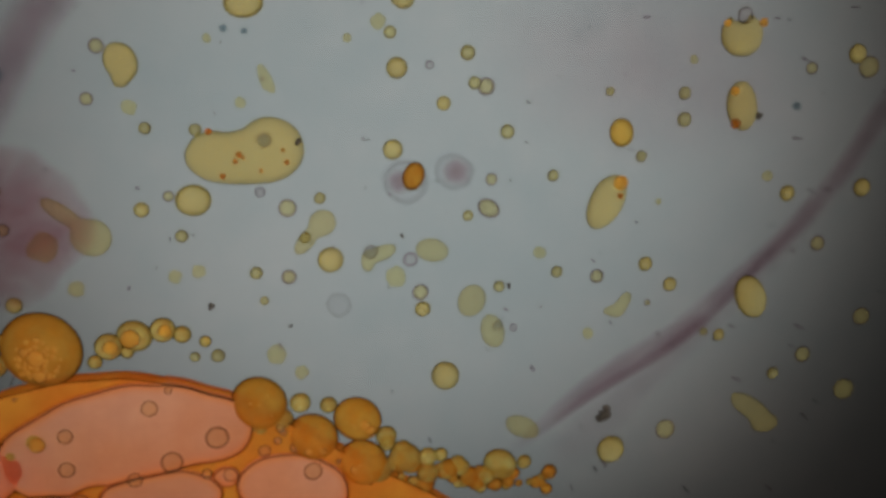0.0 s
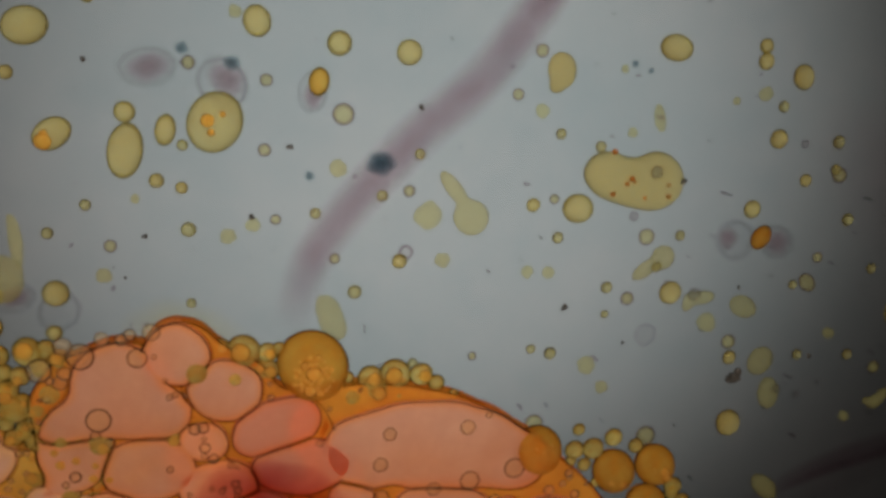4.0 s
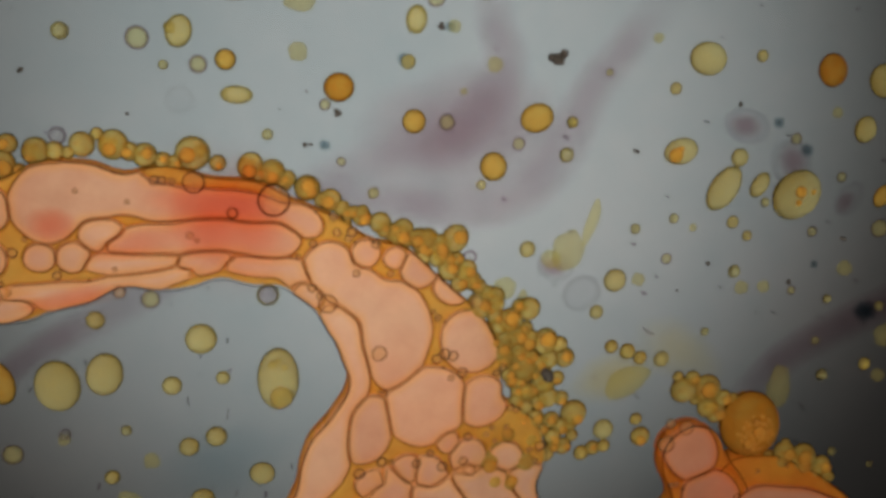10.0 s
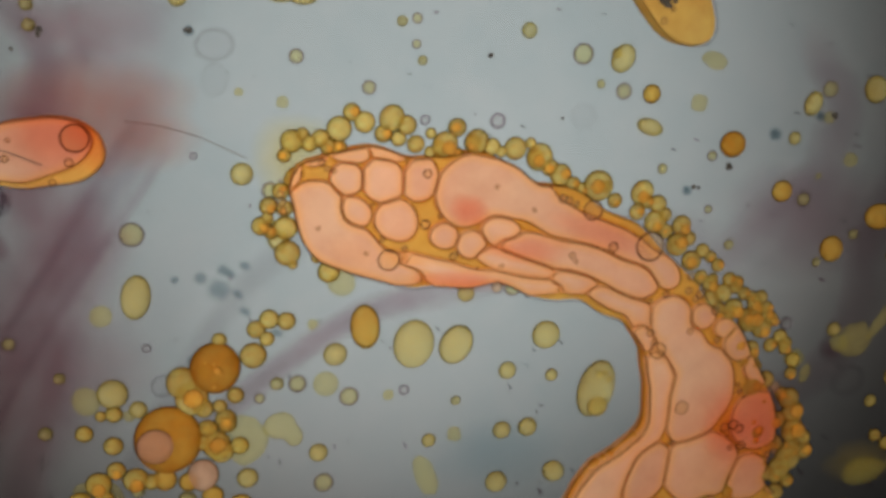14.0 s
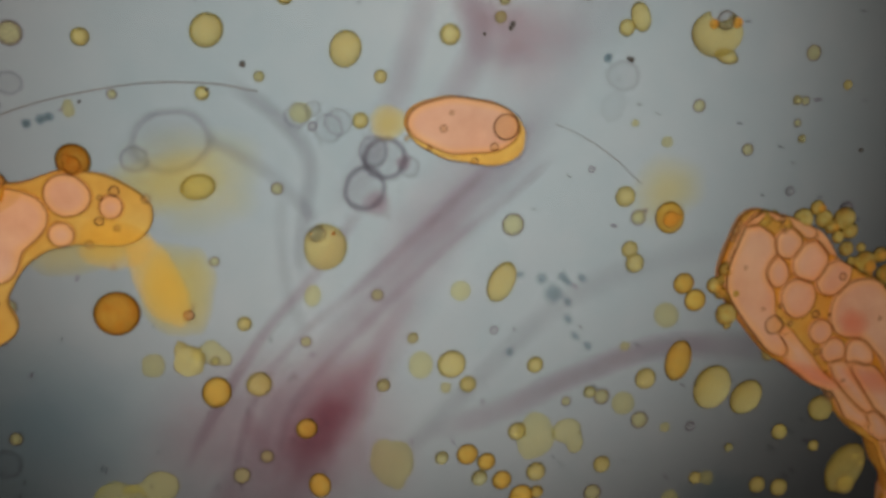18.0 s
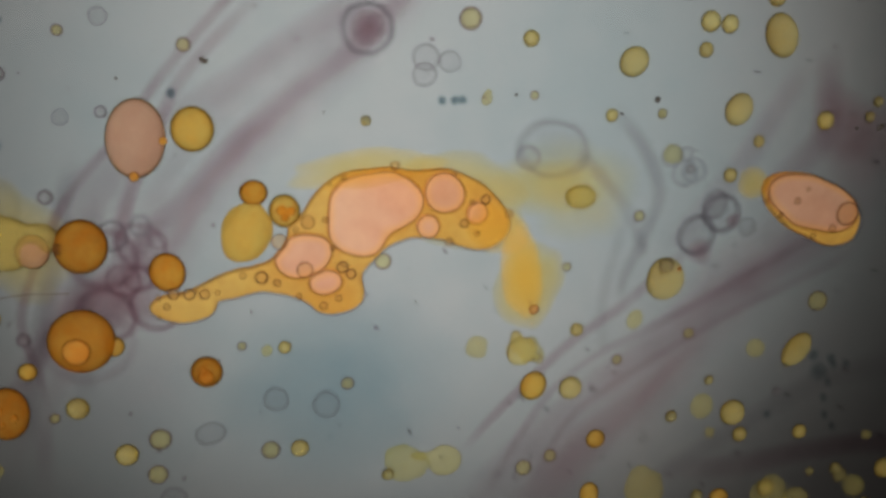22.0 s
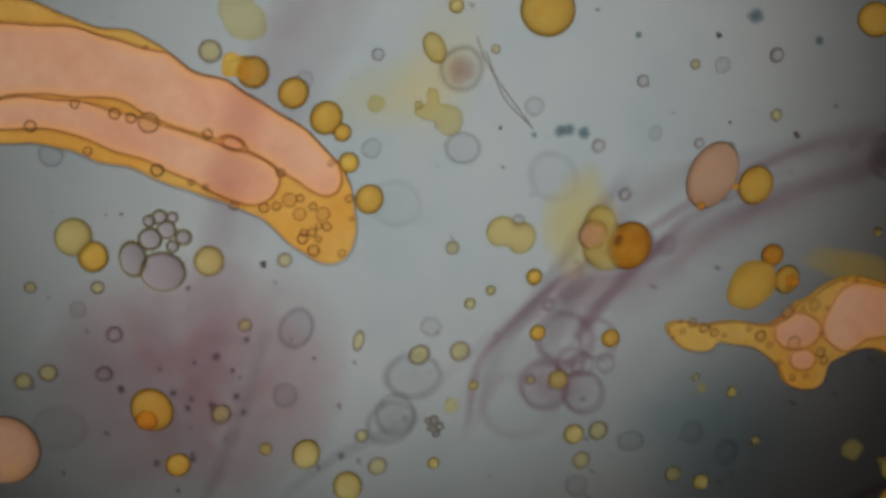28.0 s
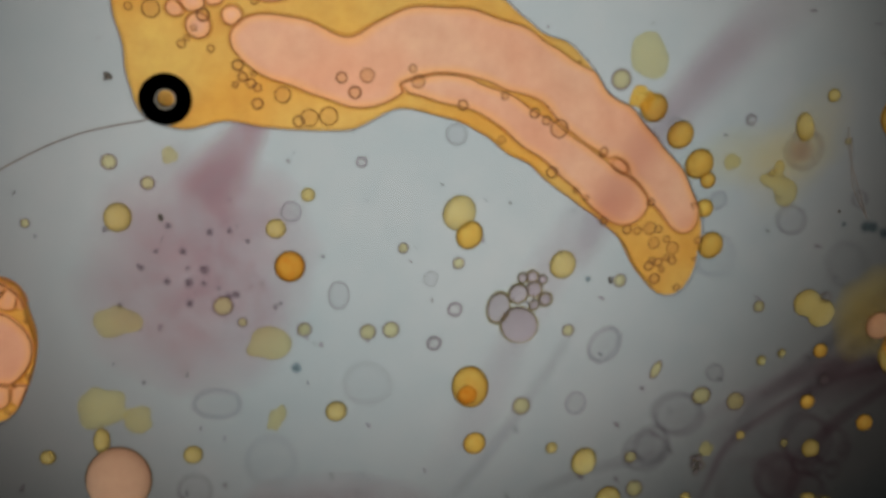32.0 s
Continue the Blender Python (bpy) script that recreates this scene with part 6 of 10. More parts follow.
slug.bead(-69.36, -16.13, 0.16)
slug.bead(-70.18, -20.43, 0.21)
slug.bead(-70.83, -21.89, 0.15)
slug.bead(-68.42, -43.05, 0.19)
slug.bead(-68.84, -41.79, 0.17)
slug.bead(-69.31, -42.87, 0.14)
slug.bead(-73.15, -16.32, 0.15)
slug.bead(-72.21, -18.58, 0.21)
slug.bead(-70.92, -22.58, 0.15)
slug.cell(-73.24, -20.98, 0.81, 0.59, 80)
slug.cell(-69.75, -43.99, 0.48, 0.44, 115)
slug.cell(-71.05, -42.74, 0.67, 0.59, 115)
slug.cell(-70.63, -41.64, 0.58, 0.55, 114)
slug = slug.build(fine=30, seed=5)
capsule = Raft(-66, 33, "egg-shaped pink cell in a skin of orange oil", GOLD, 0.5, 0.5, 0.08)
capsule.edge(-66.79, 37.95, 3.09, 1.62, 58)
capsule.edge(-65.91, 38.51, 2.18, 1.18, 53)
capsule.cell(-67.07, 37.88, 2.85, 1.4, 60)
capsule.bead(-66.09, 39.79, 0.64)
capsule.bead(-67.36, 36.86, 0.17)
capsule.bead(-65.44, 38.85, 0.2)
capsule.bead(-66.79, 35.84, 0.14)
capsule.bead(-65.22, 37.66, 0.17)
capsule.bead(-67.7, 35.01, 0.14)
capsule.bead(-67.89, 37.55, 0.11)
capsule = capsule.build()
puff("oil_film", YELLOW_DYE, "thin yellow oil trailing from a pink cell", -68.73, 34.55, 1.05, 0.88, 75, 0.2, strength=0.9, power=0.6, category="oil film")
rose_f = puff("dye_cloud", RED_DYE, "rose dye lying over a pink cell", -66.65, 38.34, 5.05, 3.06, -132, 1.3, thick=0.03, strength=0.95, power=1.2)
rose_g = puff("dye_cloud", ROSE_DYE, "rose dye cloud with dark specks", -63.68, 33.14, 4.14, 3.45, -126, 1.3, thick=0.03, strength=0.5)
wedge = Raft(-40, 75, "wedge of golden oil with small cells", GOLD, 0.6, 0.8)
wedge.edge(-55.81, 66.54, 1.72, 2.11, 442)
wedge.edge(-52.8, 66.39, 1.6, 2.94, 93)
wedge.edge(-55.63, 68.66, 3.13, 2.59, 44)
wedge.cell(-55.59, 65.72, 0.41, 0.29, 53)
wedge.cell(-55.84, 66.48, 0.48, 0.35, 52)
wedge.cell(-56.36, 65.87, 0.31, 0.26, 43)
wedge.cell(-54.98, 66.2, 0.35, 0.29, 42)
wedge.cell(-56.82, 66.53, 0.48, 0.4, 44)
wedge.cell(-54.86, 67.61, 1.26, 1.93, 97)
wedge = wedge.build(fine=15, seed=7)
left_raft = Raft(-60, -42, "rounded raft of golden oil with pale cells", GOLD, 0.6, 0.8)
left_raft.edge(-51.39, -44.59, 1.88, 3.53, 112)
left_raft.cell(-51.63, -44.42, 1.3, 1.64, 111)
left_raft.cell(-49.61, -43.7, 0.61, 0.57, 120)
left_raft.cell(-50.07, -42.65, 0.35, 0.31, 202)
left_raft.cell(-54.27, -45, 0.39, 0.35, 195)
left_raft.cell(-54.41, -44.38, 0.25, 0.23, 196)
left_raft.cell(-54.44, -45.62, 0.33, 0.3, 194)
left_raft = left_raft.build(fine=25, seed=6)
# ---- drops that crowd the edges of the foam ----
EAST = [
    crowded(drop("orange", -14.76, 62.53, 1.91, 1.73, 135, z=0.4, flat=0.8, label="large round orange oil drop full of small inclusions", group="drops crowding the foam edge", name="oil_bead"), 34, 3, 0.07, 0.24, (-0.05, 0.1)),
    speckled(drop("edge", -18.29, 62.79, 0.84, 0.78, 138, z=0.4, label="amber oil drop against the foam raft", group="drops crowding the foam edge", name="oil_bead"), "amber", (0.2, 0.1, 0.55)),
    speckled(drop("edge", -16.95, 61.97, 0.55, z=0.4, label="amber oil drop against the foam raft", group="drops crowding the foam edge", name="oil_bead"), "amber", (0.2, 0.1, 0.55)),
    speckled(drop("edge", -17.13, 62.88, 0.48, z=0.4, label="amber oil drop against the foam raft", group="drops crowding the foam edge", name="oil_bead"), "amber", (0.2, 0.1, 0.55)),
    speckled(drop("edge", -17.46, 62.05, 0.42, z=0.4, label="amber oil drop against the foam raft", group="drops crowding the foam edge", name="oil_bead"), "amber", (0.2, 0.1, 0.55)),
    speckled(drop("edge", -11.72, 62.31, 0.63, z=0.4, label="amber oil drop against the foam raft", group="drops crowding the foam edge", name="oil_bead"), "amber", (0.2, 0.1, 0.55)),
    speckled(drop("edge", -10.47, 62.72, 0.8, 0.72, 149, z=0.4, label="amber oil drop against the foam raft", group="drops crowding the foam edge", name="oil_bead"), "amber", (0.2, 0.1, 0.55)),
    speckled(drop("edge", -9.13, 62.87, 0.58, z=0.4, label="amber oil drop against the foam raft", group="drops crowding the foam edge", name="oil_bead"), "amber", (0.2, 0.1, 0.55)),
    drop("edge", -8.24, 62.54, 0.39, z=0.4, label="amber oil drop against the foam raft", group="drops crowding the foam edge", name="oil_bead"),
    drop("edge", -12.44, 61.61, 0.31, z=0.4, label="amber oil drop against the foam raft", group="drops crowding the foam edge", name="oil_bead"),
    drop("edge", -10.9, 61.94, 0.29, z=0.4, label="amber oil drop against the foam raft", group="drops crowding the foam edge", name="oil_bead"),
    speckled(drop("edge", -19.45, 62.83, 0.42, z=0.4, label="amber oil drop against the foam raft", group="drops crowding the foam edge", name="oil_bead"), "amber", (0.2, 0.1, 0.55)),
    drop("edge", -18.53, 61.99, 0.33, z=0.4, label="amber oil drop against the foam raft", group="drops crowding the foam edge", name="oil_bead"),
    drop("edge", -7.18, 62.06, 0.26, z=0.4, label="amber oil drop against the foam raft", group="drops crowding the foam edge", name="oil_bead"),
    drop("edge", -16.61, 63.19, 0.3, z=0.4, label="amber oil drop against the foam raft", group="drops crowding the foam edge", name="oil_bead"),
]
end_drop = crowded(drop("orange", -0.96, 61.11, 1.43, 1.29, 130, z=0.4, flat=0.8, label="round orange oil drop at the end of the foam", group="drops crowding the foam edge", name="oil_bead"), 4, 5, 0.05, 0.16)
FAR_EAST = [
    crowded(drop("orange", 3.58, 59.72, 1.32, 1.17, 135, z=0.4, flat=0.8, label="round orange oil drop at the end of the foam", group="drops crowding the foam edge", name="oil_bead"), 4, 6, 0.05, 0.18),
    crowded(drop("orange", 5.93, 60.39, 1.27, 1.11, 138, z=0.4, flat=0.8, label="round orange oil drop at the end of the foam", group="drops crowding the foam edge", name="oil_bead"), 4, 21, 0.05, 0.24, (-0.3, 0.2)),
    crowded(drop("orange", 6.06, 57.94, 1.33, 1.16, 136, z=0.4, flat=0.8, label="round orange oil drop at the end of the foam", group="drops crowding the foam edge", name="oil_bead"), 3, 8, 0.05, 0.16),
    drop("edge", 2.05, 60.88, 0.58, z=0.4, flat=0.8, label="amber oil drop at the end of the foam", group="drops crowding the foam edge", name="oil_bead"),
    drop("edge", 1, 60.65, 0.51, z=0.4, flat=0.8, label="amber oil drop at the end of the foam", group="drops crowding the foam edge", name="oil_bead"),
    drop("edge", 1.77, 59.88, 0.36, z=0.4, flat=0.8, label="amber oil drop at the end of the foam", group="drops crowding the foam edge", name="oil_bead"),
    drop("edge", 3.07, 61.66, 0.48, z=0.4, flat=0.8, label="amber oil drop at the end of the foam", group="drops crowding the foam edge", name="oil_bead"),
    drop("edge", 8.17, 58.38, 0.47, z=0.4, flat=0.8, label="amber oil drop at the end of the foam", group="drops crowding the foam edge", name="oil_bead"),
    drop("edge", 7.4, 58.85, 0.4, z=0.4, flat=0.8, label="amber oil drop at the end of the foam", group="drops crowding the foam edge", name="oil_bead"),
    drop("edge", 0.96, 61.85, 0.32, z=0.4, flat=0.8, label="amber oil drop at the end of the foam", group="drops crowding the foam edge", name="oil_bead"),
    drop("edge", 0.95, 60, 0.29, z=0.4, flat=0.8, label="amber oil drop at the end of the foam", group="drops crowding the foam edge", name="oil_bead"),
    drop("edge", 9.49, 57.76, 0.48, z=0.4, flat=0.8, label="amber oil drop at the end of the foam", group="drops crowding the foam edge", name="oil_bead"),
    drop("edge", 4.49, 61.36, 0.39, z=0.4, flat=0.8, label="amber oil drop at the end of the foam", group="drops crowding the foam edge", name="oil_bead"),
    drop("edge", 2.74, 58.94, 0.29, z=0.4, flat=0.8, label="amber oil drop at the end of the foam", group="drops crowding the foam edge", name="oil_bead"),
    drop("edge", 6.85, 57.45, 0.74, z=0.4, flat=0.8, label="amber oil drop at the end of the foam", group="drops crowding the foam edge", name="oil_bead"),
    drop("edge", 8.32, 57.88, 0.88, 0.76, 138, z=0.4, flat=0.8, label="amber oil drop at the end of the foam", group="drops crowding the foam edge", name="oil_bead"),
    drop("edge", 7.36, 59.25, 0.5, z=0.4, flat=0.8, label="amber oil drop at the end of the foam", group="drops crowding the foam edge", name="oil_bead"),
    drop("edge", 10.2, 57.79, 0.34, z=0.4, flat=0.8, label="amber oil drop at the end of the foam", group="drops crowding the foam edge", name="oil_bead"),
    drop("edge", 13.42, 56.78, 0.93, 0.78, 140, z=0.4, flat=0.8, label="amber oil drop at the end of the foam", group="drops crowding the foam edge", name="oil_bead"),
    drop("edge", 11.07, 57.17, 0.42, z=0.4, flat=0.8, label="amber oil drop at the end of the foam", group="drops crowding the foam edge", name="oil_bead"),
    drop("edge", 9.46, 56.82, 0.55, z=0.4, flat=0.8, label="amber oil drop at the end of the foam", group="drops crowding the foam edge", name="oil_bead"),
    drop("edge", 14.77, 56.71, 0.36, z=0.4, flat=0.8, label="amber oil drop at the end of the foam", group="drops crowding the foam edge", name="oil_bead"),
]
HEAP = random.Random(31)
for k in range(64):
    along, off = HEAP.random(), HEAP.random()
    r = HEAP.uniform(0.16, 0.34) if k % 5 else HEAP.uniform(0.4, 0.55)
    FAR_EAST.append(drop("orange" if k % 3 else "edge", 7.6 + 8.6 * along, 57.9 - 1.9 * along - 1.6 * off * (1 - 0.3 * along), r, z=0.4, flat=0.8, label="small orange oil bead in a heap at the foam's end", group="drops crowding the foam edge", name="oil_bead"))

drop("edge", -24.65, 61.78, 0.34, z=0.4, flat=0.8, group="drops crowding the foam edge", name="oil_bead")
drop("edge", -23.71, 62.05, 0.4, z=0.4, flat=0.8, group="drops crowding the foam edge", name="oil_bead")
drop("edge", -22.85, 62.15, 0.35, z=0.4, flat=0.8, group="drops crowding the foam edge", name="oil_bead")
drop("edge", -20.24, 62.45, 0.3, z=0.4, flat=0.8, group="drops crowding the foam edge", name="oil_bead")
BANK = [
    drop("edge", -37.3, 62.62, 0.51, z=0.4, flat=0.8, group="drops crowding the foam edge", name="oil_bead"),
    drop("edge", -36.52, 62.58, 0.41, z=0.4, flat=0.8, group="drops crowding the foam edge", name="oil_bead"),
    drop("edge", -35.97, 62.9, 0.52, z=0.4, flat=0.8, group="drops crowding the foam edge", name="oil_bead"),
    speckled(drop("edge", -34.77, 63.7, 0.71, 0.65, 96, z=0.4, flat=0.8, group="drops crowding the foam edge", name="oil_bead"), "amber", (0.28, -0.11, 0.5)),
    drop("edge", -34.91, 62.37, 0.42, z=0.4, flat=0.8, group="drops crowding the foam edge", name="oil_bead"),
    drop("edge", -35.59, 62.02, 0.37, z=0.4, flat=0.8, group="drops crowding the foam edge", name="oil_bead"),
    speckled(drop("edge", -34.08, 62.2, 0.53, z=0.4, flat=0.8, group="drops crowding the foam edge", name="oil_bead"), "amber", (0.01, 0.3, 0.5)),
    speckled(drop("edge", -33.3, 62.73, 0.48, z=0.4, flat=0.8, group="drops crowding the foam edge", name="oil_bead"), "amber", (0.3, 0.02, 0.53)),
    speckled(drop("edge", -32.66, 62.35, 0.43, z=0.4, flat=0.8, group="drops crowding the foam edge", name="oil_bead"), "amber", (0.26, -0.15, 0.46)),
    drop("edge", -32.25, 62.33, 0.38, z=0.4, flat=0.8, group="drops crowding the foam edge", name="oil_bead"),
    speckled(drop("edge", -33.19, 61.89, 0.43, z=0.4, flat=0.8, group="drops crowding the foam edge", name="oil_bead"), "amber", (0.19, 0.23, 0.58)),
    drop("edge", -31.18, 62.37, 0.49, z=0.4, flat=0.8, group="drops crowding the foam edge", name="oil_bead"),
    speckled(drop("edge", -31.6, 61.5, 0.73, 0.68, 104, z=0.4, flat=0.8, group="drops crowding the foam edge", name="oil_bead"), "amber", (0.21, -0.22, 0.4)),
    speckled(drop("edge", -30.52, 61.53, 0.44, z=0.4, flat=0.8, group="drops crowding the foam edge", name="oil_bead"), "amber", (0.3, -0.03, 0.45)),
    drop("edge", -30.02, 61.24, 0.49, z=0.4, flat=0.8, group="drops crowding the foam edge", name="oil_bead"),
    speckled(drop("edge", -29.76, 62.65, 0.38, z=0.4, flat=0.8, group="drops crowding the foam edge", name="oil_bead"), "amber", (-0.29, -0.07, 0.61)),
    drop("edge", -29.25, 62.81, 0.6, z=0.4, flat=0.8, group="drops crowding the foam edge", name="oil_bead"),
    speckled(drop("edge", -28.7, 61.48, 0.5, z=0.4, flat=0.8, group="drops crowding the foam edge", name="oil_bead"), "amber", (-0.11, -0.28, 0.61)),
    drop("edge", -29.55, 61.53, 0.39, z=0.4, flat=0.8, group="drops crowding the foam edge", name="oil_bead"),
    drop("edge", -30.53, 60.64, 0.44, z=0.4, flat=0.8, group="drops crowding the foam edge", name="oil_bead"),
    speckled(drop("edge", -29.85, 60.24, 0.44, z=0.4, flat=0.8, group="drops crowding the foam edge", name="oil_bead"), "amber", (0.15, 0.26, 0.48)),
    speckled(drop("edge", -29.13, 60.15, 0.61, z=0.4, flat=0.8, group="drops crowding the foam edge", name="oil_bead"), "amber", (-0.09, 0.28, 0.41)),
    drop("edge", -28.32, 60.7, 0.39, z=0.4, flat=0.8, group="drops crowding the foam edge", name="oil_bead"),
    speckled(drop("edge", -28.71, 59.68, 0.45, z=0.4, flat=0.8, group="drops crowding the foam edge", name="oil_bead"), "amber", (-0.16, 0.26, 0.55)),
    speckled(drop("edge", -27.93, 59.9, 0.39, z=0.4, flat=0.8, group="drops crowding the foam edge", name="oil_bead"), "amber", (-0.3, 0.04, 0.58)),
    speckled(drop("edge", -27.58, 60.61, 0.45, z=0.4, flat=0.8, group="drops crowding the foam edge", name="oil_bead"), "amber", (-0.08, -0.29, 0.51)),
    speckled(drop("edge", -27.41, 61.87, 0.69, 0.65, 114, z=0.4, flat=0.8, group="drops crowding the foam edge", name="oil_bead"), "amber", (0.3, 0.04, 0.61)),
    drop("edge", -26.63, 62.1, 0.45, z=0.4, flat=0.8, group="drops crowding the foam edge", name="oil_bead"),
    drop("edge", -26.63, 61.19, 0.51, z=0.4, flat=0.8, group="drops crowding the foam edge", name="oil_bead"),
    speckled(drop("edge", -25.93, 61.7, 0.51, z=0.4, flat=0.8, group="drops crowding the foam edge", name="oil_bead"), "amber", (-0.2, 0.22, 0.57)),
    speckled(drop("edge", -27.32, 59.31, 0.45, z=0.4, flat=0.8, group="drops crowding the foam edge", name="oil_bead"), "amber", (0.29, 0.09, 0.4)),
    speckled(drop("edge", -28.02, 59.27, 0.34, z=0.4, flat=0.8, group="drops crowding the foam edge", name="oil_bead"), "amber", (0.1, 0.28, 0.61)),
    drop("edge", -26.1, 59.97, 0.63, z=0.4, flat=0.8, group="drops crowding the foam edge", name="oil_bead"),
    drop("edge", -26.53, 59.08, 0.51, z=0.4, flat=0.8, group="drops crowding the foam edge", name="oil_bead"),
    drop("edge", -32.02, 61.08, 0.38, z=0.4, flat=0.8, group="drops crowding the foam edge", name="oil_bead"),
    speckled(drop("edge", -35.21, 61.56, 0.31, z=0.4, flat=0.8, group="drops crowding the foam edge", name="oil_bead"), "amber", (-0.3, -0.05, 0.48)),
]
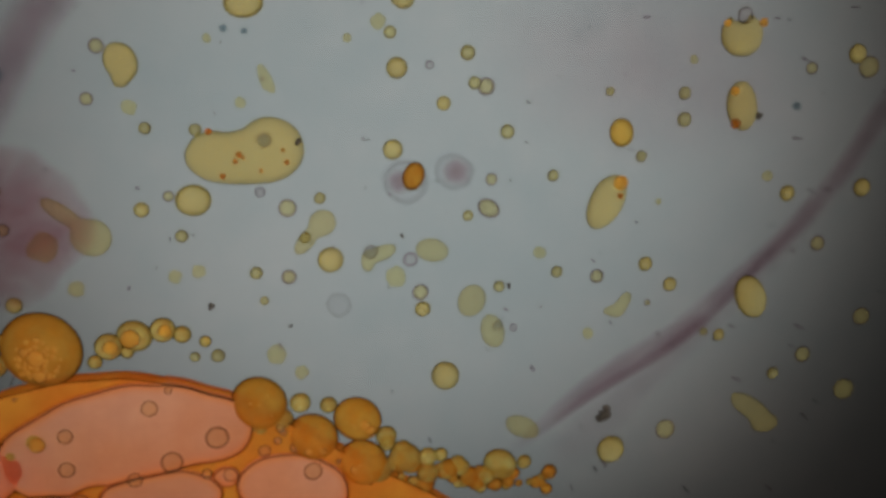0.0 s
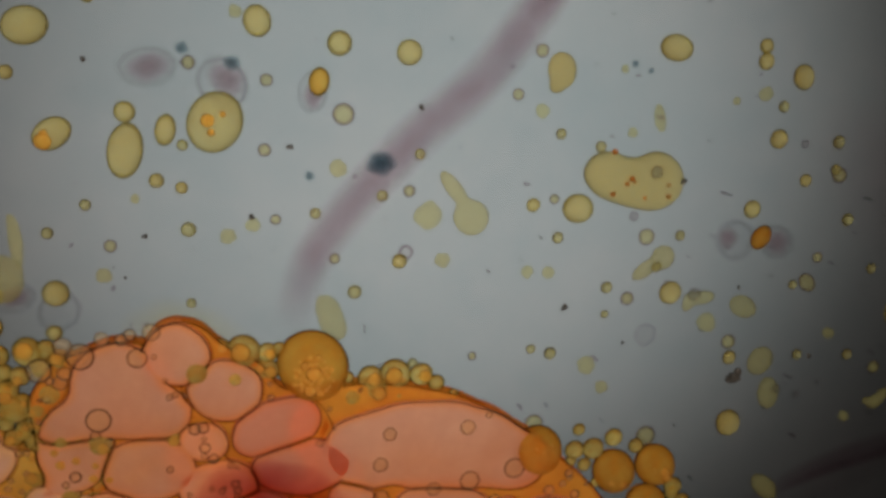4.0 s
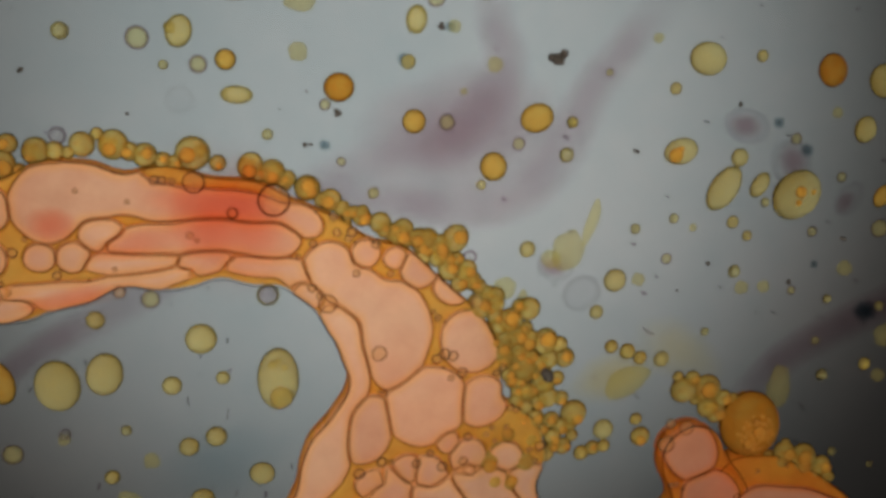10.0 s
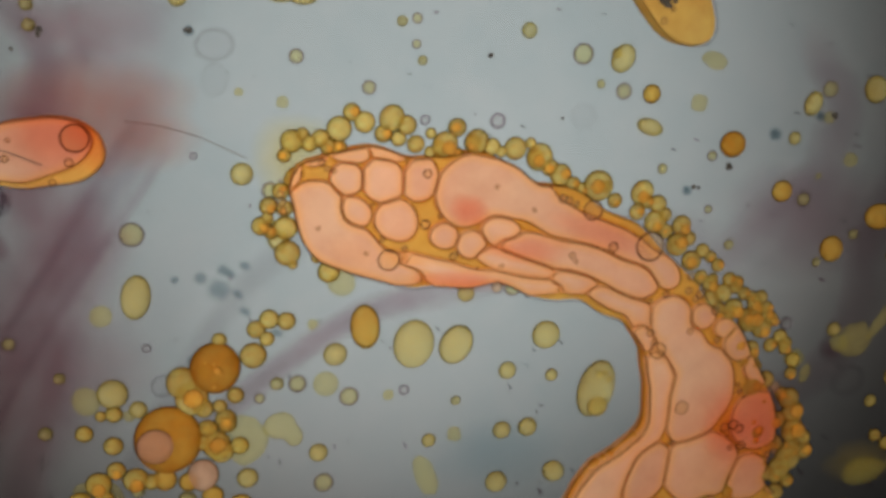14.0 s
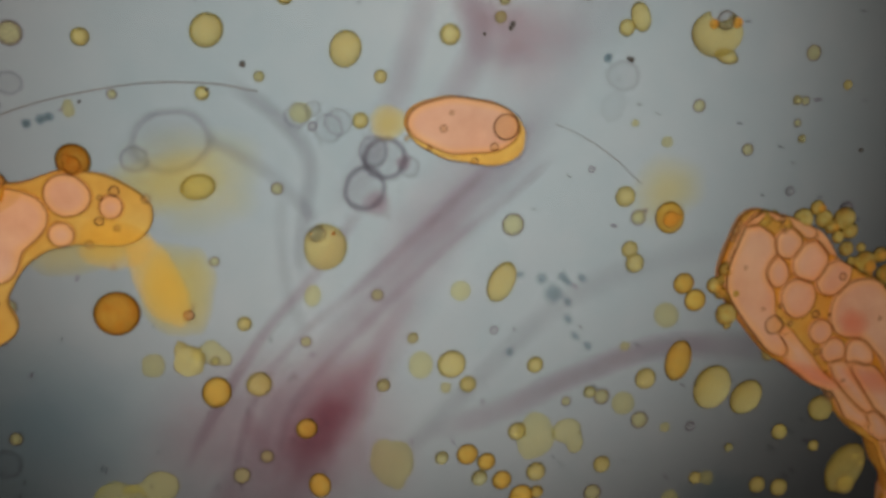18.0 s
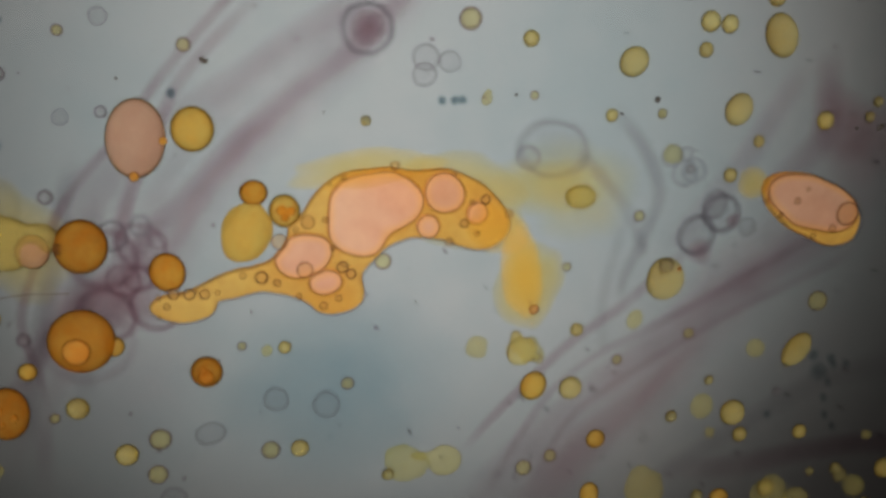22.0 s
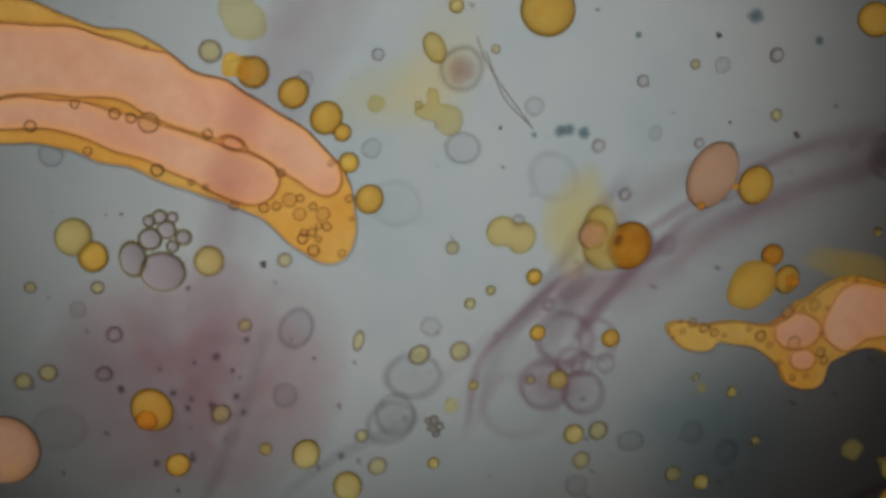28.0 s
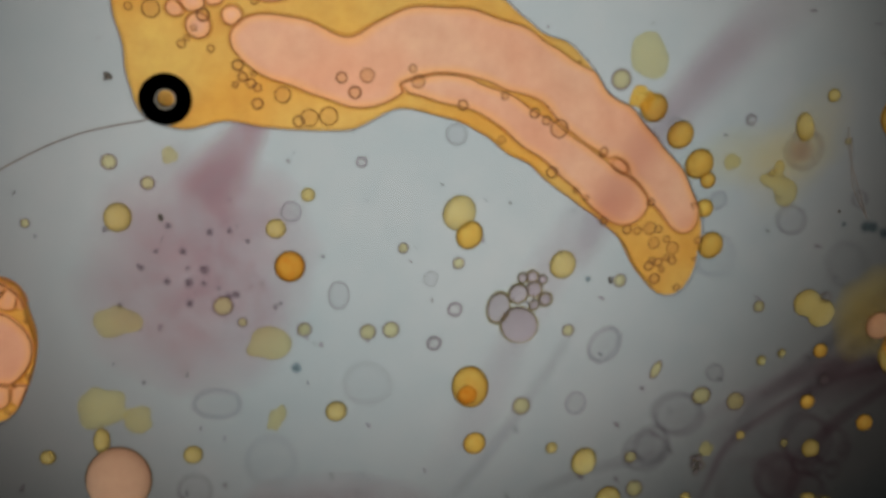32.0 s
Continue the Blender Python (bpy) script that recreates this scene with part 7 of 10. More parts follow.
VALLEY = [
    drop("edge", -29.2, 59.13, 0.45, z=0.4, flat=0.8, group="drops crowding the foam edge", name="oil_bead"),
    speckled(drop("edge", -28.09, 59.72, 0.55, z=0.4, flat=0.8, group="drops crowding the foam edge", name="oil_bead"), "amber", (0.09, -0.29, 0.56)),
    drop("edge", -28.63, 58.22, 0.55, z=0.4, flat=0.8, group="drops crowding the foam edge", name="oil_bead"),
    speckled(drop("edge", -28.05, 58.7, 0.37, z=0.4, flat=0.8, group="drops crowding the foam edge", name="oil_bead"), "amber", (0.25, 0.16, 0.61)),
    speckled(drop("edge", -26.81, 59, 0.43, z=0.4, flat=0.8, group="drops crowding the foam edge", name="oil_bead"), "amber", (0.26, -0.15, 0.53)),
    speckled(drop("edge", -27.44, 57.44, 0.43, z=0.4, flat=0.8, group="drops crowding the foam edge", name="oil_bead"), "amber", (-0.29, -0.08, 0.6)),
    speckled(drop("edge", -27.01, 58.01, 0.37, z=0.4, flat=0.8, group="drops crowding the foam edge", name="oil_bead"), "amber", (0.13, 0.27, 0.47)),
    speckled(drop("edge", -26.61, 58.4, 0.37, z=0.4, flat=0.8, group="drops crowding the foam edge", name="oil_bead"), "amber", (-0.11, -0.28, 0.43)),
    drop("edge", -25.25, 57.68, 0.56, z=0.4, flat=0.8, group="drops crowding the foam edge", name="oil_bead"),
    speckled(drop("edge", -26.58, 56.64, 0.43, z=0.4, flat=0.8, group="drops crowding the foam edge", name="oil_bead"), "amber", (0.3, -0.03, 0.41)),
    speckled(drop("edge", -25.11, 56.32, 0.5, z=0.4, flat=0.8, group="drops crowding the foam edge", name="oil_bead"), "amber", (0.02, 0.3, 0.49)),
    speckled(drop("edge", -24.28, 56.75, 0.44, z=0.4, flat=0.8, group="drops crowding the foam edge", name="oil_bead"), "amber", (-0.29, 0.08, 0.58)),
    speckled(drop("edge", -23.43, 57.72, 0.7, z=0.4, flat=0.8, group="drops crowding the foam edge", name="oil_bead"), "amber", (0.26, -0.15, 0.41)),
    speckled(drop("edge", -23.55, 56.76, 0.45, z=0.4, flat=0.8, group="drops crowding the foam edge", name="oil_bead"), "amber", (0.16, -0.26, 0.51)),
    speckled(drop("edge", -23.62, 56, 0.45, z=0.4, flat=0.8, group="drops crowding the foam edge", name="oil_bead"), "amber", (0.28, -0.09, 0.56)),
    drop("edge", -24.65, 55.3, 0.51, z=0.4, flat=0.8, group="drops crowding the foam edge", name="oil_bead"),
    drop("edge", -23.37, 55.03, 0.45, z=0.4, flat=0.8, group="drops crowding the foam edge", name="oil_bead"),
    speckled(drop("edge", -22.79, 55.87, 0.45, z=0.4, flat=0.8, group="drops crowding the foam edge", name="oil_bead"), "amber", (0.18, 0.24, 0.5)),
    drop("edge", -21.62, 56.09, 0.39, z=0.4, flat=0.8, group="drops crowding the foam edge", name="oil_bead"),
    drop("edge", -22.72, 56.63, 0.32, z=0.4, flat=0.8, group="drops crowding the foam edge", name="oil_bead"),
    speckled(drop("edge", -25.8, 55.97, 0.38, z=0.4, flat=0.8, group="drops crowding the foam edge", name="oil_bead"), "amber", (0.3, 0, 0.5)),
    drop("edge", -28.57, 57.55, 0.37, z=0.4, flat=0.8, group="drops crowding the foam edge", name="oil_bead"),
    drop("edge", -25.73, 58.15, 0.37, z=0.4, flat=0.8, group="drops crowding the foam edge", name="oil_bead"),
    speckled(drop("edge", -25.44, 58.83, 0.37, z=0.4, flat=0.8, group="drops crowding the foam edge", name="oil_bead"), "amber", (-0.04, -0.3, 0.51)),
    speckled(drop("edge", -21.23, 56.65, 0.39, z=0.4, flat=0.8, group="drops crowding the foam edge", name="oil_bead"), "amber", (-0.25, 0.17, 0.46)),
    drop("edge", -20.74, 57.08, 0.33, z=0.4, flat=0.8, group="drops crowding the foam edge", name="oil_bead"),
    speckled(drop("edge", -29.47, 59.85, 0.36, z=0.4, flat=0.8, group="drops crowding the foam edge", name="oil_bead"), "amber", (0.3, -0.02, 0.48)),
    drop("edge", -30.81, 60.33, 0.47, z=0.4, flat=0.8, group="drops crowding the foam edge", name="oil_bead"),
    drop("edge", -29.98, 60.09, 0.3, z=0.4, flat=0.8, group="drops crowding the foam edge", name="oil_bead"),
    drop("edge", -28.54, 59.48, 0.36, z=0.4, flat=0.8, group="drops crowding the foam edge", name="oil_bead"),
    speckled(drop("edge", -27.38, 59.05, 0.37, z=0.4, flat=0.8, group="drops crowding the foam edge", name="oil_bead"), "amber", (0.25, 0.16, 0.47)),
    drop("edge", -26.21, 58.78, 0.31, z=0.4, flat=0.8, group="drops crowding the foam edge", name="oil_bead"),
    speckled(drop("edge", -24.56, 58.04, 0.38, z=0.4, flat=0.8, group="drops crowding the foam edge", name="oil_bead"), "amber", (0.2, -0.22, 0.57)),
    speckled(drop("edge", -25.49, 57.2, 0.44, z=0.4, flat=0.8, group="drops crowding the foam edge", name="oil_bead"), "amber", (0.05, -0.3, 0.57)),
    drop("edge", -26.51, 57.39, 0.4, z=0.4, flat=0.8, group="drops crowding the foam edge", name="oil_bead"),
    drop("edge", -27.85, 58.1, 0.34, z=0.4, flat=0.8, group="drops crowding the foam edge", name="oil_bead"),
    drop("edge", -23.22, 57.11, 0.38, z=0.4, flat=0.8, group="drops crowding the foam edge", name="oil_bead"),
    speckled(drop("edge", -24.35, 55.99, 0.38, z=0.4, flat=0.8, group="drops crowding the foam edge", name="oil_bead"), "amber", (-0.06, 0.29, 0.55)),
    speckled(drop("edge", -23.21, 55.66, 0.38, z=0.4, flat=0.8, group="drops crowding the foam edge", name="oil_bead"), "amber", (-0.11, -0.28, 0.57)),
    speckled(drop("edge", -23.97, 55.1, 0.38, z=0.4, flat=0.8, group="drops crowding the foam edge", name="oil_bead"), "amber", (-0.18, -0.24, 0.61)),
    drop("edge", -28.78, 59.01, 0.3, z=0.4, flat=0.8, group="drops crowding the foam edge", name="oil_bead"),
    speckled(drop("edge", -28.6, 60.14, 0.36, z=0.4, flat=0.8, group="drops crowding the foam edge", name="oil_bead"), "amber", (-0.29, -0.09, 0.4)),
    speckled(drop("edge", -29.86, 58.78, 0.36, z=0.4, flat=0.8, group="drops crowding the foam edge", name="oil_bead"), "amber", (-0.29, 0.07, 0.55)),
    drop("edge", -29.14, 58.47, 0.42, z=0.4, flat=0.8, group="drops crowding the foam edge", name="oil_bead"),
]
drop("edge", -19.5, 62.03, 0.71, z=0.4, flat=0.8, group="drops crowding the foam edge", name="oil_bead")
drop("edge", -17.61, 61.99, 0.59, z=0.4, flat=0.8, group="drops crowding the foam edge", name="oil_bead")
speckled(drop("edge", -19.99, 58.56, 0.52, z=0.4, flat=0.8, group="drops crowding the foam edge", name="oil_bead"), "amber", (-0.02, -0.3, 0.54))
drop("edge", -20.83, 59.23, 0.32, z=0.4, flat=0.8, group="drops crowding the foam edge", name="oil_bead")
drop("edge", -17.78, 62.81, 0.3, z=0.4, flat=0.8, group="drops crowding the foam edge", name="oil_bead")
drop("edge", -12.48, 61.41, 0.34, z=0.4, flat=0.8, group="drops crowding the foam edge", name="oil_bead")
drop("edge", -11.61, 61.85, 0.55, z=0.4, flat=0.8, group="drops crowding the foam edge", name="oil_bead")
speckled(drop("edge", -10.45, 62.43, 0.63, z=0.4, flat=0.8, group="drops crowding the foam edge", name="oil_bead"), "amber", (0.2, -0.22, 0.59))
drop("edge", -9.24, 62.26, 0.42, z=0.4, flat=0.8, group="drops crowding the foam edge", name="oil_bead")
drop("edge", -8.39, 62.3, 0.32, z=0.4, flat=0.8, group="drops crowding the foam edge", name="oil_bead")
drop("edge", -12, 62.79, 0.27, z=0.4, flat=0.8, group="drops crowding the foam edge", name="oil_bead")
RIDGE = [
    drop("edge", -57.82, 51.72, 0.63, 0.58, 104, z=0.4, flat=0.8, group="drops crowding the foam edge", name="oil_bead"),
    drop("edge", -57.09, 52.07, 0.45, z=0.4, flat=0.8, group="drops crowding the foam edge", name="oil_bead"),
    speckled(drop("edge", -57.47, 50.92, 0.4, z=0.4, flat=0.8, group="drops crowding the foam edge", name="oil_bead"), "amber", (0.15, 0.26, 0.52)),
    drop("edge", -56.82, 51.36, 0.35, z=0.4, flat=0.8, group="drops crowding the foam edge", name="oil_bead"),
    drop("edge", -56.07, 51.88, 0.41, z=0.4, flat=0.8, group="drops crowding the foam edge", name="oil_bead"),
    speckled(drop("edge", -55.15, 53.06, 0.63, 0.59, 106, z=0.4, flat=0.8, group="drops crowding the foam edge", name="oil_bead"), "amber", (-0.06, -0.29, 0.55)),
    drop("edge", -55.2, 52.7, 0.36, z=0.4, flat=0.8, group="drops crowding the foam edge", name="oil_bead"),
    speckled(drop("edge", -55.45, 54.03, 0.43, z=0.4, flat=0.8, group="drops crowding the foam edge", name="oil_bead"), "amber", (-0.26, -0.15, 0.57)),
    drop("edge", -54.27, 54.42, 0.61, 0.58, 105, z=0.4, flat=0.8, group="drops crowding the foam edge", name="oil_bead"),
    speckled(drop("edge", -54.34, 54.2, 0.39, z=0.4, flat=0.8, group="drops crowding the foam edge", name="oil_bead"), "amber", (0.05, -0.3, 0.54)),
    drop("edge", -53.59, 54.89, 0.41, z=0.4, flat=0.8, group="drops crowding the foam edge", name="oil_bead"),
    drop("edge", -52.77, 55.81, 0.55, z=0.4, flat=0.8, group="drops crowding the foam edge", name="oil_bead"),
    drop("edge", -52.49, 56.6, 0.26, z=0.4, flat=0.8, group="drops crowding the foam edge", name="oil_bead"),
    speckled(drop("edge", -51.63, 56.57, 0.67, 0.65, 106, z=0.4, flat=0.8, group="drops crowding the foam edge", name="oil_bead"), "amber", (-0.28, 0.11, 0.44)),
    drop("edge", -51.73, 56.36, 0.42, z=0.4, flat=0.8, group="drops crowding the foam edge", name="oil_bead"),
    speckled(drop("edge", -50.85, 56.71, 0.42, z=0.4, flat=0.8, group="drops crowding the foam edge", name="oil_bead"), "amber", (-0.2, -0.22, 0.55)),
    speckled(drop("edge", -50.2, 56.95, 0.53, z=0.4, flat=0.8, group="drops crowding the foam edge", name="oil_bead"), "amber", (0.04, 0.3, 0.5)),
    speckled(drop("edge", -49.37, 57.18, 0.38, z=0.4, flat=0.8, group="drops crowding the foam edge", name="oil_bead"), "amber", (-0.12, 0.27, 0.43)),
    speckled(drop("edge", -48.87, 57.4, 0.35, z=0.4, flat=0.8, group="drops crowding the foam edge", name="oil_bead"), "amber", (0.29, 0.07, 0.44)),
    drop("edge", -48.91, 57.02, 0.27, z=0.4, flat=0.8, group="drops crowding the foam edge", name="oil_bead"),
    speckled(drop("edge", -48.46, 58.23, 0.76, z=0.4, flat=0.8, group="drops crowding the foam edge", name="oil_bead"), "amber", (-0.23, -0.19, 0.48)),
    drop("edge", -48.24, 58.48, 0.24, z=0.4, flat=0.8, group="drops crowding the foam edge", name="oil_bead"),
    speckled(drop("edge", -47.25, 58.49, 0.36, z=0.4, flat=0.8, group="drops crowding the foam edge", name="oil_bead"), "amber", (0.25, -0.17, 0.45)),
    speckled(drop("edge", -45.97, 59.07, 0.41, z=0.4, flat=0.8, group="drops crowding the foam edge", name="oil_bead"), "amber", (-0.05, 0.3, 0.49)),
    speckled(drop("edge", -44.89, 59.55, 0.59, z=0.4, flat=0.8, group="drops crowding the foam edge", name="oil_bead"), "amber", (0.15, -0.26, 0.43)),
    speckled(drop("edge", -44.11, 59.7, 0.37, z=0.4, flat=0.8, group="drops crowding the foam edge", name="oil_bead"), "amber", (-0.23, -0.2, 0.41)),
    speckled(drop("edge", -43.07, 59.85, 0.6, z=0.4, flat=0.8, group="drops crowding the foam edge", name="oil_bead"), "amber", (-0.16, 0.25, 0.52)),
    speckled(drop("edge", -43.22, 59.85, 0.34, z=0.4, flat=0.8, group="drops crowding the foam edge", name="oil_bead"), "amber", (0.12, -0.27, 0.61)),
    speckled(drop("edge", -41.8, 59.97, 0.52, z=0.4, flat=0.8, group="drops crowding the foam edge", name="oil_bead"), "amber", (-0.19, -0.23, 0.58)),
    speckled(drop("edge", -40.7, 59.91, 0.35, z=0.4, flat=0.8, group="drops crowding the foam edge", name="oil_bead"), "amber", (-0.25, -0.17, 0.43)),
    speckled(drop("edge", -40.02, 60.13, 0.44, z=0.4, flat=0.8, group="drops crowding the foam edge", name="oil_bead"), "amber", (0.29, -0.06, 0.61)),
    drop("edge", -39.09, 60.4, 0.5, z=0.4, flat=0.8, group="drops crowding the foam edge", name="oil_bead"),
    speckled(drop("edge", -37.94, 60.42, 0.53, z=0.4, flat=0.8, group="drops crowding the foam edge", name="oil_bead"), "amber", (0.3, 0, 0.6)),
    speckled(drop("edge", -36.94, 60.8, 0.54, z=0.4, flat=0.8, group="drops crowding the foam edge", name="oil_bead"), "amber", (-0.23, -0.2, 0.52)),
    speckled(drop("edge", -35.88, 61.11, 0.54, z=0.4, flat=0.8, group="drops crowding the foam edge", name="oil_bead"), "amber", (0.23, -0.19, 0.54)),
    speckled(drop("edge", -34.69, 60.98, 0.37, z=0.4, flat=0.8, group="drops crowding the foam edge", name="oil_bead"), "amber", (0.04, 0.3, 0.49)),
    speckled(drop("edge", -30.38, 59.92, 0.63, z=0.4, flat=0.8, group="drops crowding the foam edge", name="oil_bead"), "amber", (-0.22, 0.21, 0.61)),
    drop("edge", -29.58, 59.45, 0.57, z=0.4, flat=0.8, group="drops crowding the foam edge", name="oil_bead"),
    drop("edge", -28.17, 58.17, 0.71, z=0.4, flat=0.8, group="drops crowding the foam edge", name="oil_bead"),
    speckled(drop("edge", -28.44, 58.57, 0.45, z=0.4, flat=0.8, group="drops crowding the foam edge", name="oil_bead"), "amber", (0.3, -0.04, 0.46)),
    speckled(drop("edge", -26.93, 57.38, 0.39, z=0.4, flat=0.8, group="drops crowding the foam edge", name="oil_bead"), "amber", (-0.13, 0.27, 0.49)),
    drop("edge", -26.84, 56.4, 0.49, z=0.4, flat=0.8, group="drops crowding the foam edge", name="oil_bead"),
    speckled(drop("edge", -27.65, 56.96, 0.39, z=0.4, flat=0.8, group="drops crowding the foam edge", name="oil_bead"), "amber", (-0.3, 0.04, 0.46)),
    speckled(drop("edge", -26.78, 54.77, 0.56, z=0.4, flat=0.8, group="drops crowding the foam edge", name="oil_bead"), "amber", (-0.28, 0.1, 0.54)),
    speckled(drop("edge", -26.72, 53, 0.66, z=0.4, flat=0.8, group="drops crowding the foam edge", name="oil_bead"), "amber", (0.14, -0.27, 0.57)),
    speckled(drop("edge", -25.01, 52.53, 0.6, z=0.4, flat=0.8, group="drops crowding the foam edge", name="oil_bead"), "amber", (-0.04, 0.3, 0.52)),
    drop("edge", -24.98, 53.97, 0.67, z=0.4, flat=0.8, group="drops crowding the foam edge", name="oil_bead"),
    drop("edge", -25.81, 52.2, 0.6, z=0.4, flat=0.8, group="drops crowding the foam edge", name="oil_bead"),
    speckled(drop("edge", -26.66, 52.43, 0.4, z=0.4, flat=0.8, group="drops crowding the foam edge", name="oil_bead"), "amber", (0.17, 0.25, 0.46)),
    drop("edge", -26.87, 53.9, 0.46, z=0.4, flat=0.8, group="drops crowding the foam edge", name="oil_bead"),
    drop("edge", -28.77, 58.93, 0.32, z=0.4, flat=0.8, group="drops crowding the foam edge", name="oil_bead"),
    drop("edge", -40.16, 60.39, 0.29, z=0.4, flat=0.8, group="drops crowding the foam edge", name="oil_bead"),
    drop("edge", -40.48, 59.42, 0.26, z=0.4, flat=0.8, group="drops crowding the foam edge", name="oil_bead"),
    drop("edge", -56.03, 52.8, 0.25, z=0.4, flat=0.8, group="drops crowding the foam edge", name="oil_bead"),
    drop("edge", -55.31, 52.21, 0.26, z=0.4, flat=0.8, group="drops crowding the foam edge", name="oil_bead"),
    speckled(drop("edge", -54.37, 53.27, 0.31, z=0.4, flat=0.8, group="drops crowding the foam edge", name="oil_bead"), "amber", (-0.3, 0.05, 0.53)),
    drop("edge", -53.07, 55.14, 0.26, z=0.4, flat=0.8, group="drops crowding the foam edge", name="oil_bead"),
]
drop("edge", -44.07, 59.53, 0.36, z=0.4, flat=0.8, group="drops crowding the foam edge", name="oil_bead")
drop("edge", -42.10, 59.83, 0.36, z=0.4, flat=0.8, group="drops crowding the foam edge", name="oil_bead")
drop("edge", -41.04, 60.01, 0.37, z=0.4, flat=0.8, group="drops crowding the foam edge", name="oil_bead")
speckled(drop("edge", -39.78, 60.23, 0.34, z=0.4, flat=0.8, group="drops crowding the foam edge", name="oil_bead"), "amber", (-0.09, 0.29, 0.57))
speckled(drop("edge", -38.67, 60.28, 0.37, z=0.4, flat=0.8, group="drops crowding the foam edge", name="oil_bead"), "amber", (-0.09, 0.29, 0.47))
speckled(drop("edge", -38.21, 60.54, 0.35, z=0.4, flat=0.8, group="drops crowding the foam edge", name="oil_bead"), "amber", (-0.19, 0.23, 0.5))
drop("edge", -38.09, 60.34, 0.38, z=0.4, flat=0.8, group="drops crowding the foam edge", name="oil_bead")
speckled(drop("edge", -37.42, 60.48, 0.35, z=0.4, flat=0.8, group="drops crowding the foam edge", name="oil_bead"), "amber", (-0, 0.3, 0.41))
speckled(drop("edge", -36.59, 60.64, 0.41, z=0.4, flat=0.8, group="drops crowding the foam edge", name="oil_bead"), "amber", (0.23, -0.19, 0.6))
speckled(drop("edge", -36.98, 60.69, 0.32, z=0.4, flat=0.8, group="drops crowding the foam edge", name="oil_bead"), "amber", (0.05, -0.3, 0.4))
speckled(drop("edge", -36.15, 60.67, 0.33, z=0.4, flat=0.8, group="drops crowding the foam edge", name="oil_bead"), "amber", (-0.08, -0.29, 0.53))
drop("edge", -36.57, 61.09, 0.38, z=0.4, flat=0.8, group="drops crowding the foam edge", name="oil_bead")
speckled(drop("edge", -35.40, 60.81, 0.39, z=0.4, flat=0.8, group="drops crowding the foam edge", name="oil_bead"), "amber", (-0.23, 0.2, 0.6))
speckled(drop("edge", -35.83, 61.04, 0.33, z=0.4, flat=0.8, group="drops crowding the foam edge", name="oil_bead"), "amber", (0.1, 0.28, 0.59))
speckled(drop("edge", -35.06, 60.84, 0.39, z=0.4, flat=0.8, group="drops crowding the foam edge", name="oil_bead"), "amber", (0.27, 0.12, 0.58))
drop("edge", -33.88, 60.68, 0.39, z=0.4, flat=0.8, group="drops crowding the foam edge", name="oil_bead")
drop("edge", -33.33, 60.67, 0.39, z=0.4, flat=0.8, group="drops crowding the foam edge", name="oil_bead")
speckled(drop("edge", -40.44, 60.18, 0.31, z=0.4, flat=0.8, group="drops crowding the foam edge", name="oil_bead"), "amber", (0.06, -0.29, 0.46))
drop("edge", -44.79, 59.58, 0.45, z=0.4, flat=0.8, group="drops crowding the foam edge", name="oil_bead")
speckled(drop("edge", -45.87, 59.29, 0.63, 0.57, 97, z=0.4, flat=0.8, group="drops crowding the foam edge", name="oil_bead"), "amber", (-0.29, -0.09, 0.51))
speckled(drop("edge", -45.30, 59.21, 0.35, z=0.4, flat=0.8, group="drops crowding the foam edge", name="oil_bead"), "amber", (0.17, 0.25, 0.47))
speckled(drop("edge", -33.11, 60.50, 0.34, z=0.4, flat=0.8, group="drops crowding the foam edge", name="oil_bead"), "amber", (0.27, 0.12, 0.58))
speckled(drop("edge", -31.62, 59.95, 0.34, z=0.4, flat=0.8, group="drops crowding the foam edge", name="oil_bead"), "amber", (0.08, -0.29, 0.58))
drop("edge", -32.2, 60.48, 0.4, z=0.4, flat=0.8, group="drops crowding the foam edge", name="oil_bead")
speckled(drop("edge", -42.98, 59.91, 0.51, z=0.4, flat=0.8, group="drops crowding the foam edge", name="oil_bead"), "amber", (0.3, -0.04, 0.56))
drop("clear", -53.81, 55.62, 0.36, z=0.4, flat=0.8, group="drops crowding the foam edge", name="oil_bead")
drop("clear", -56.21, 52.83, 0.23, z=0.4, flat=0.8, group="drops crowding the foam edge", name="oil_bead")
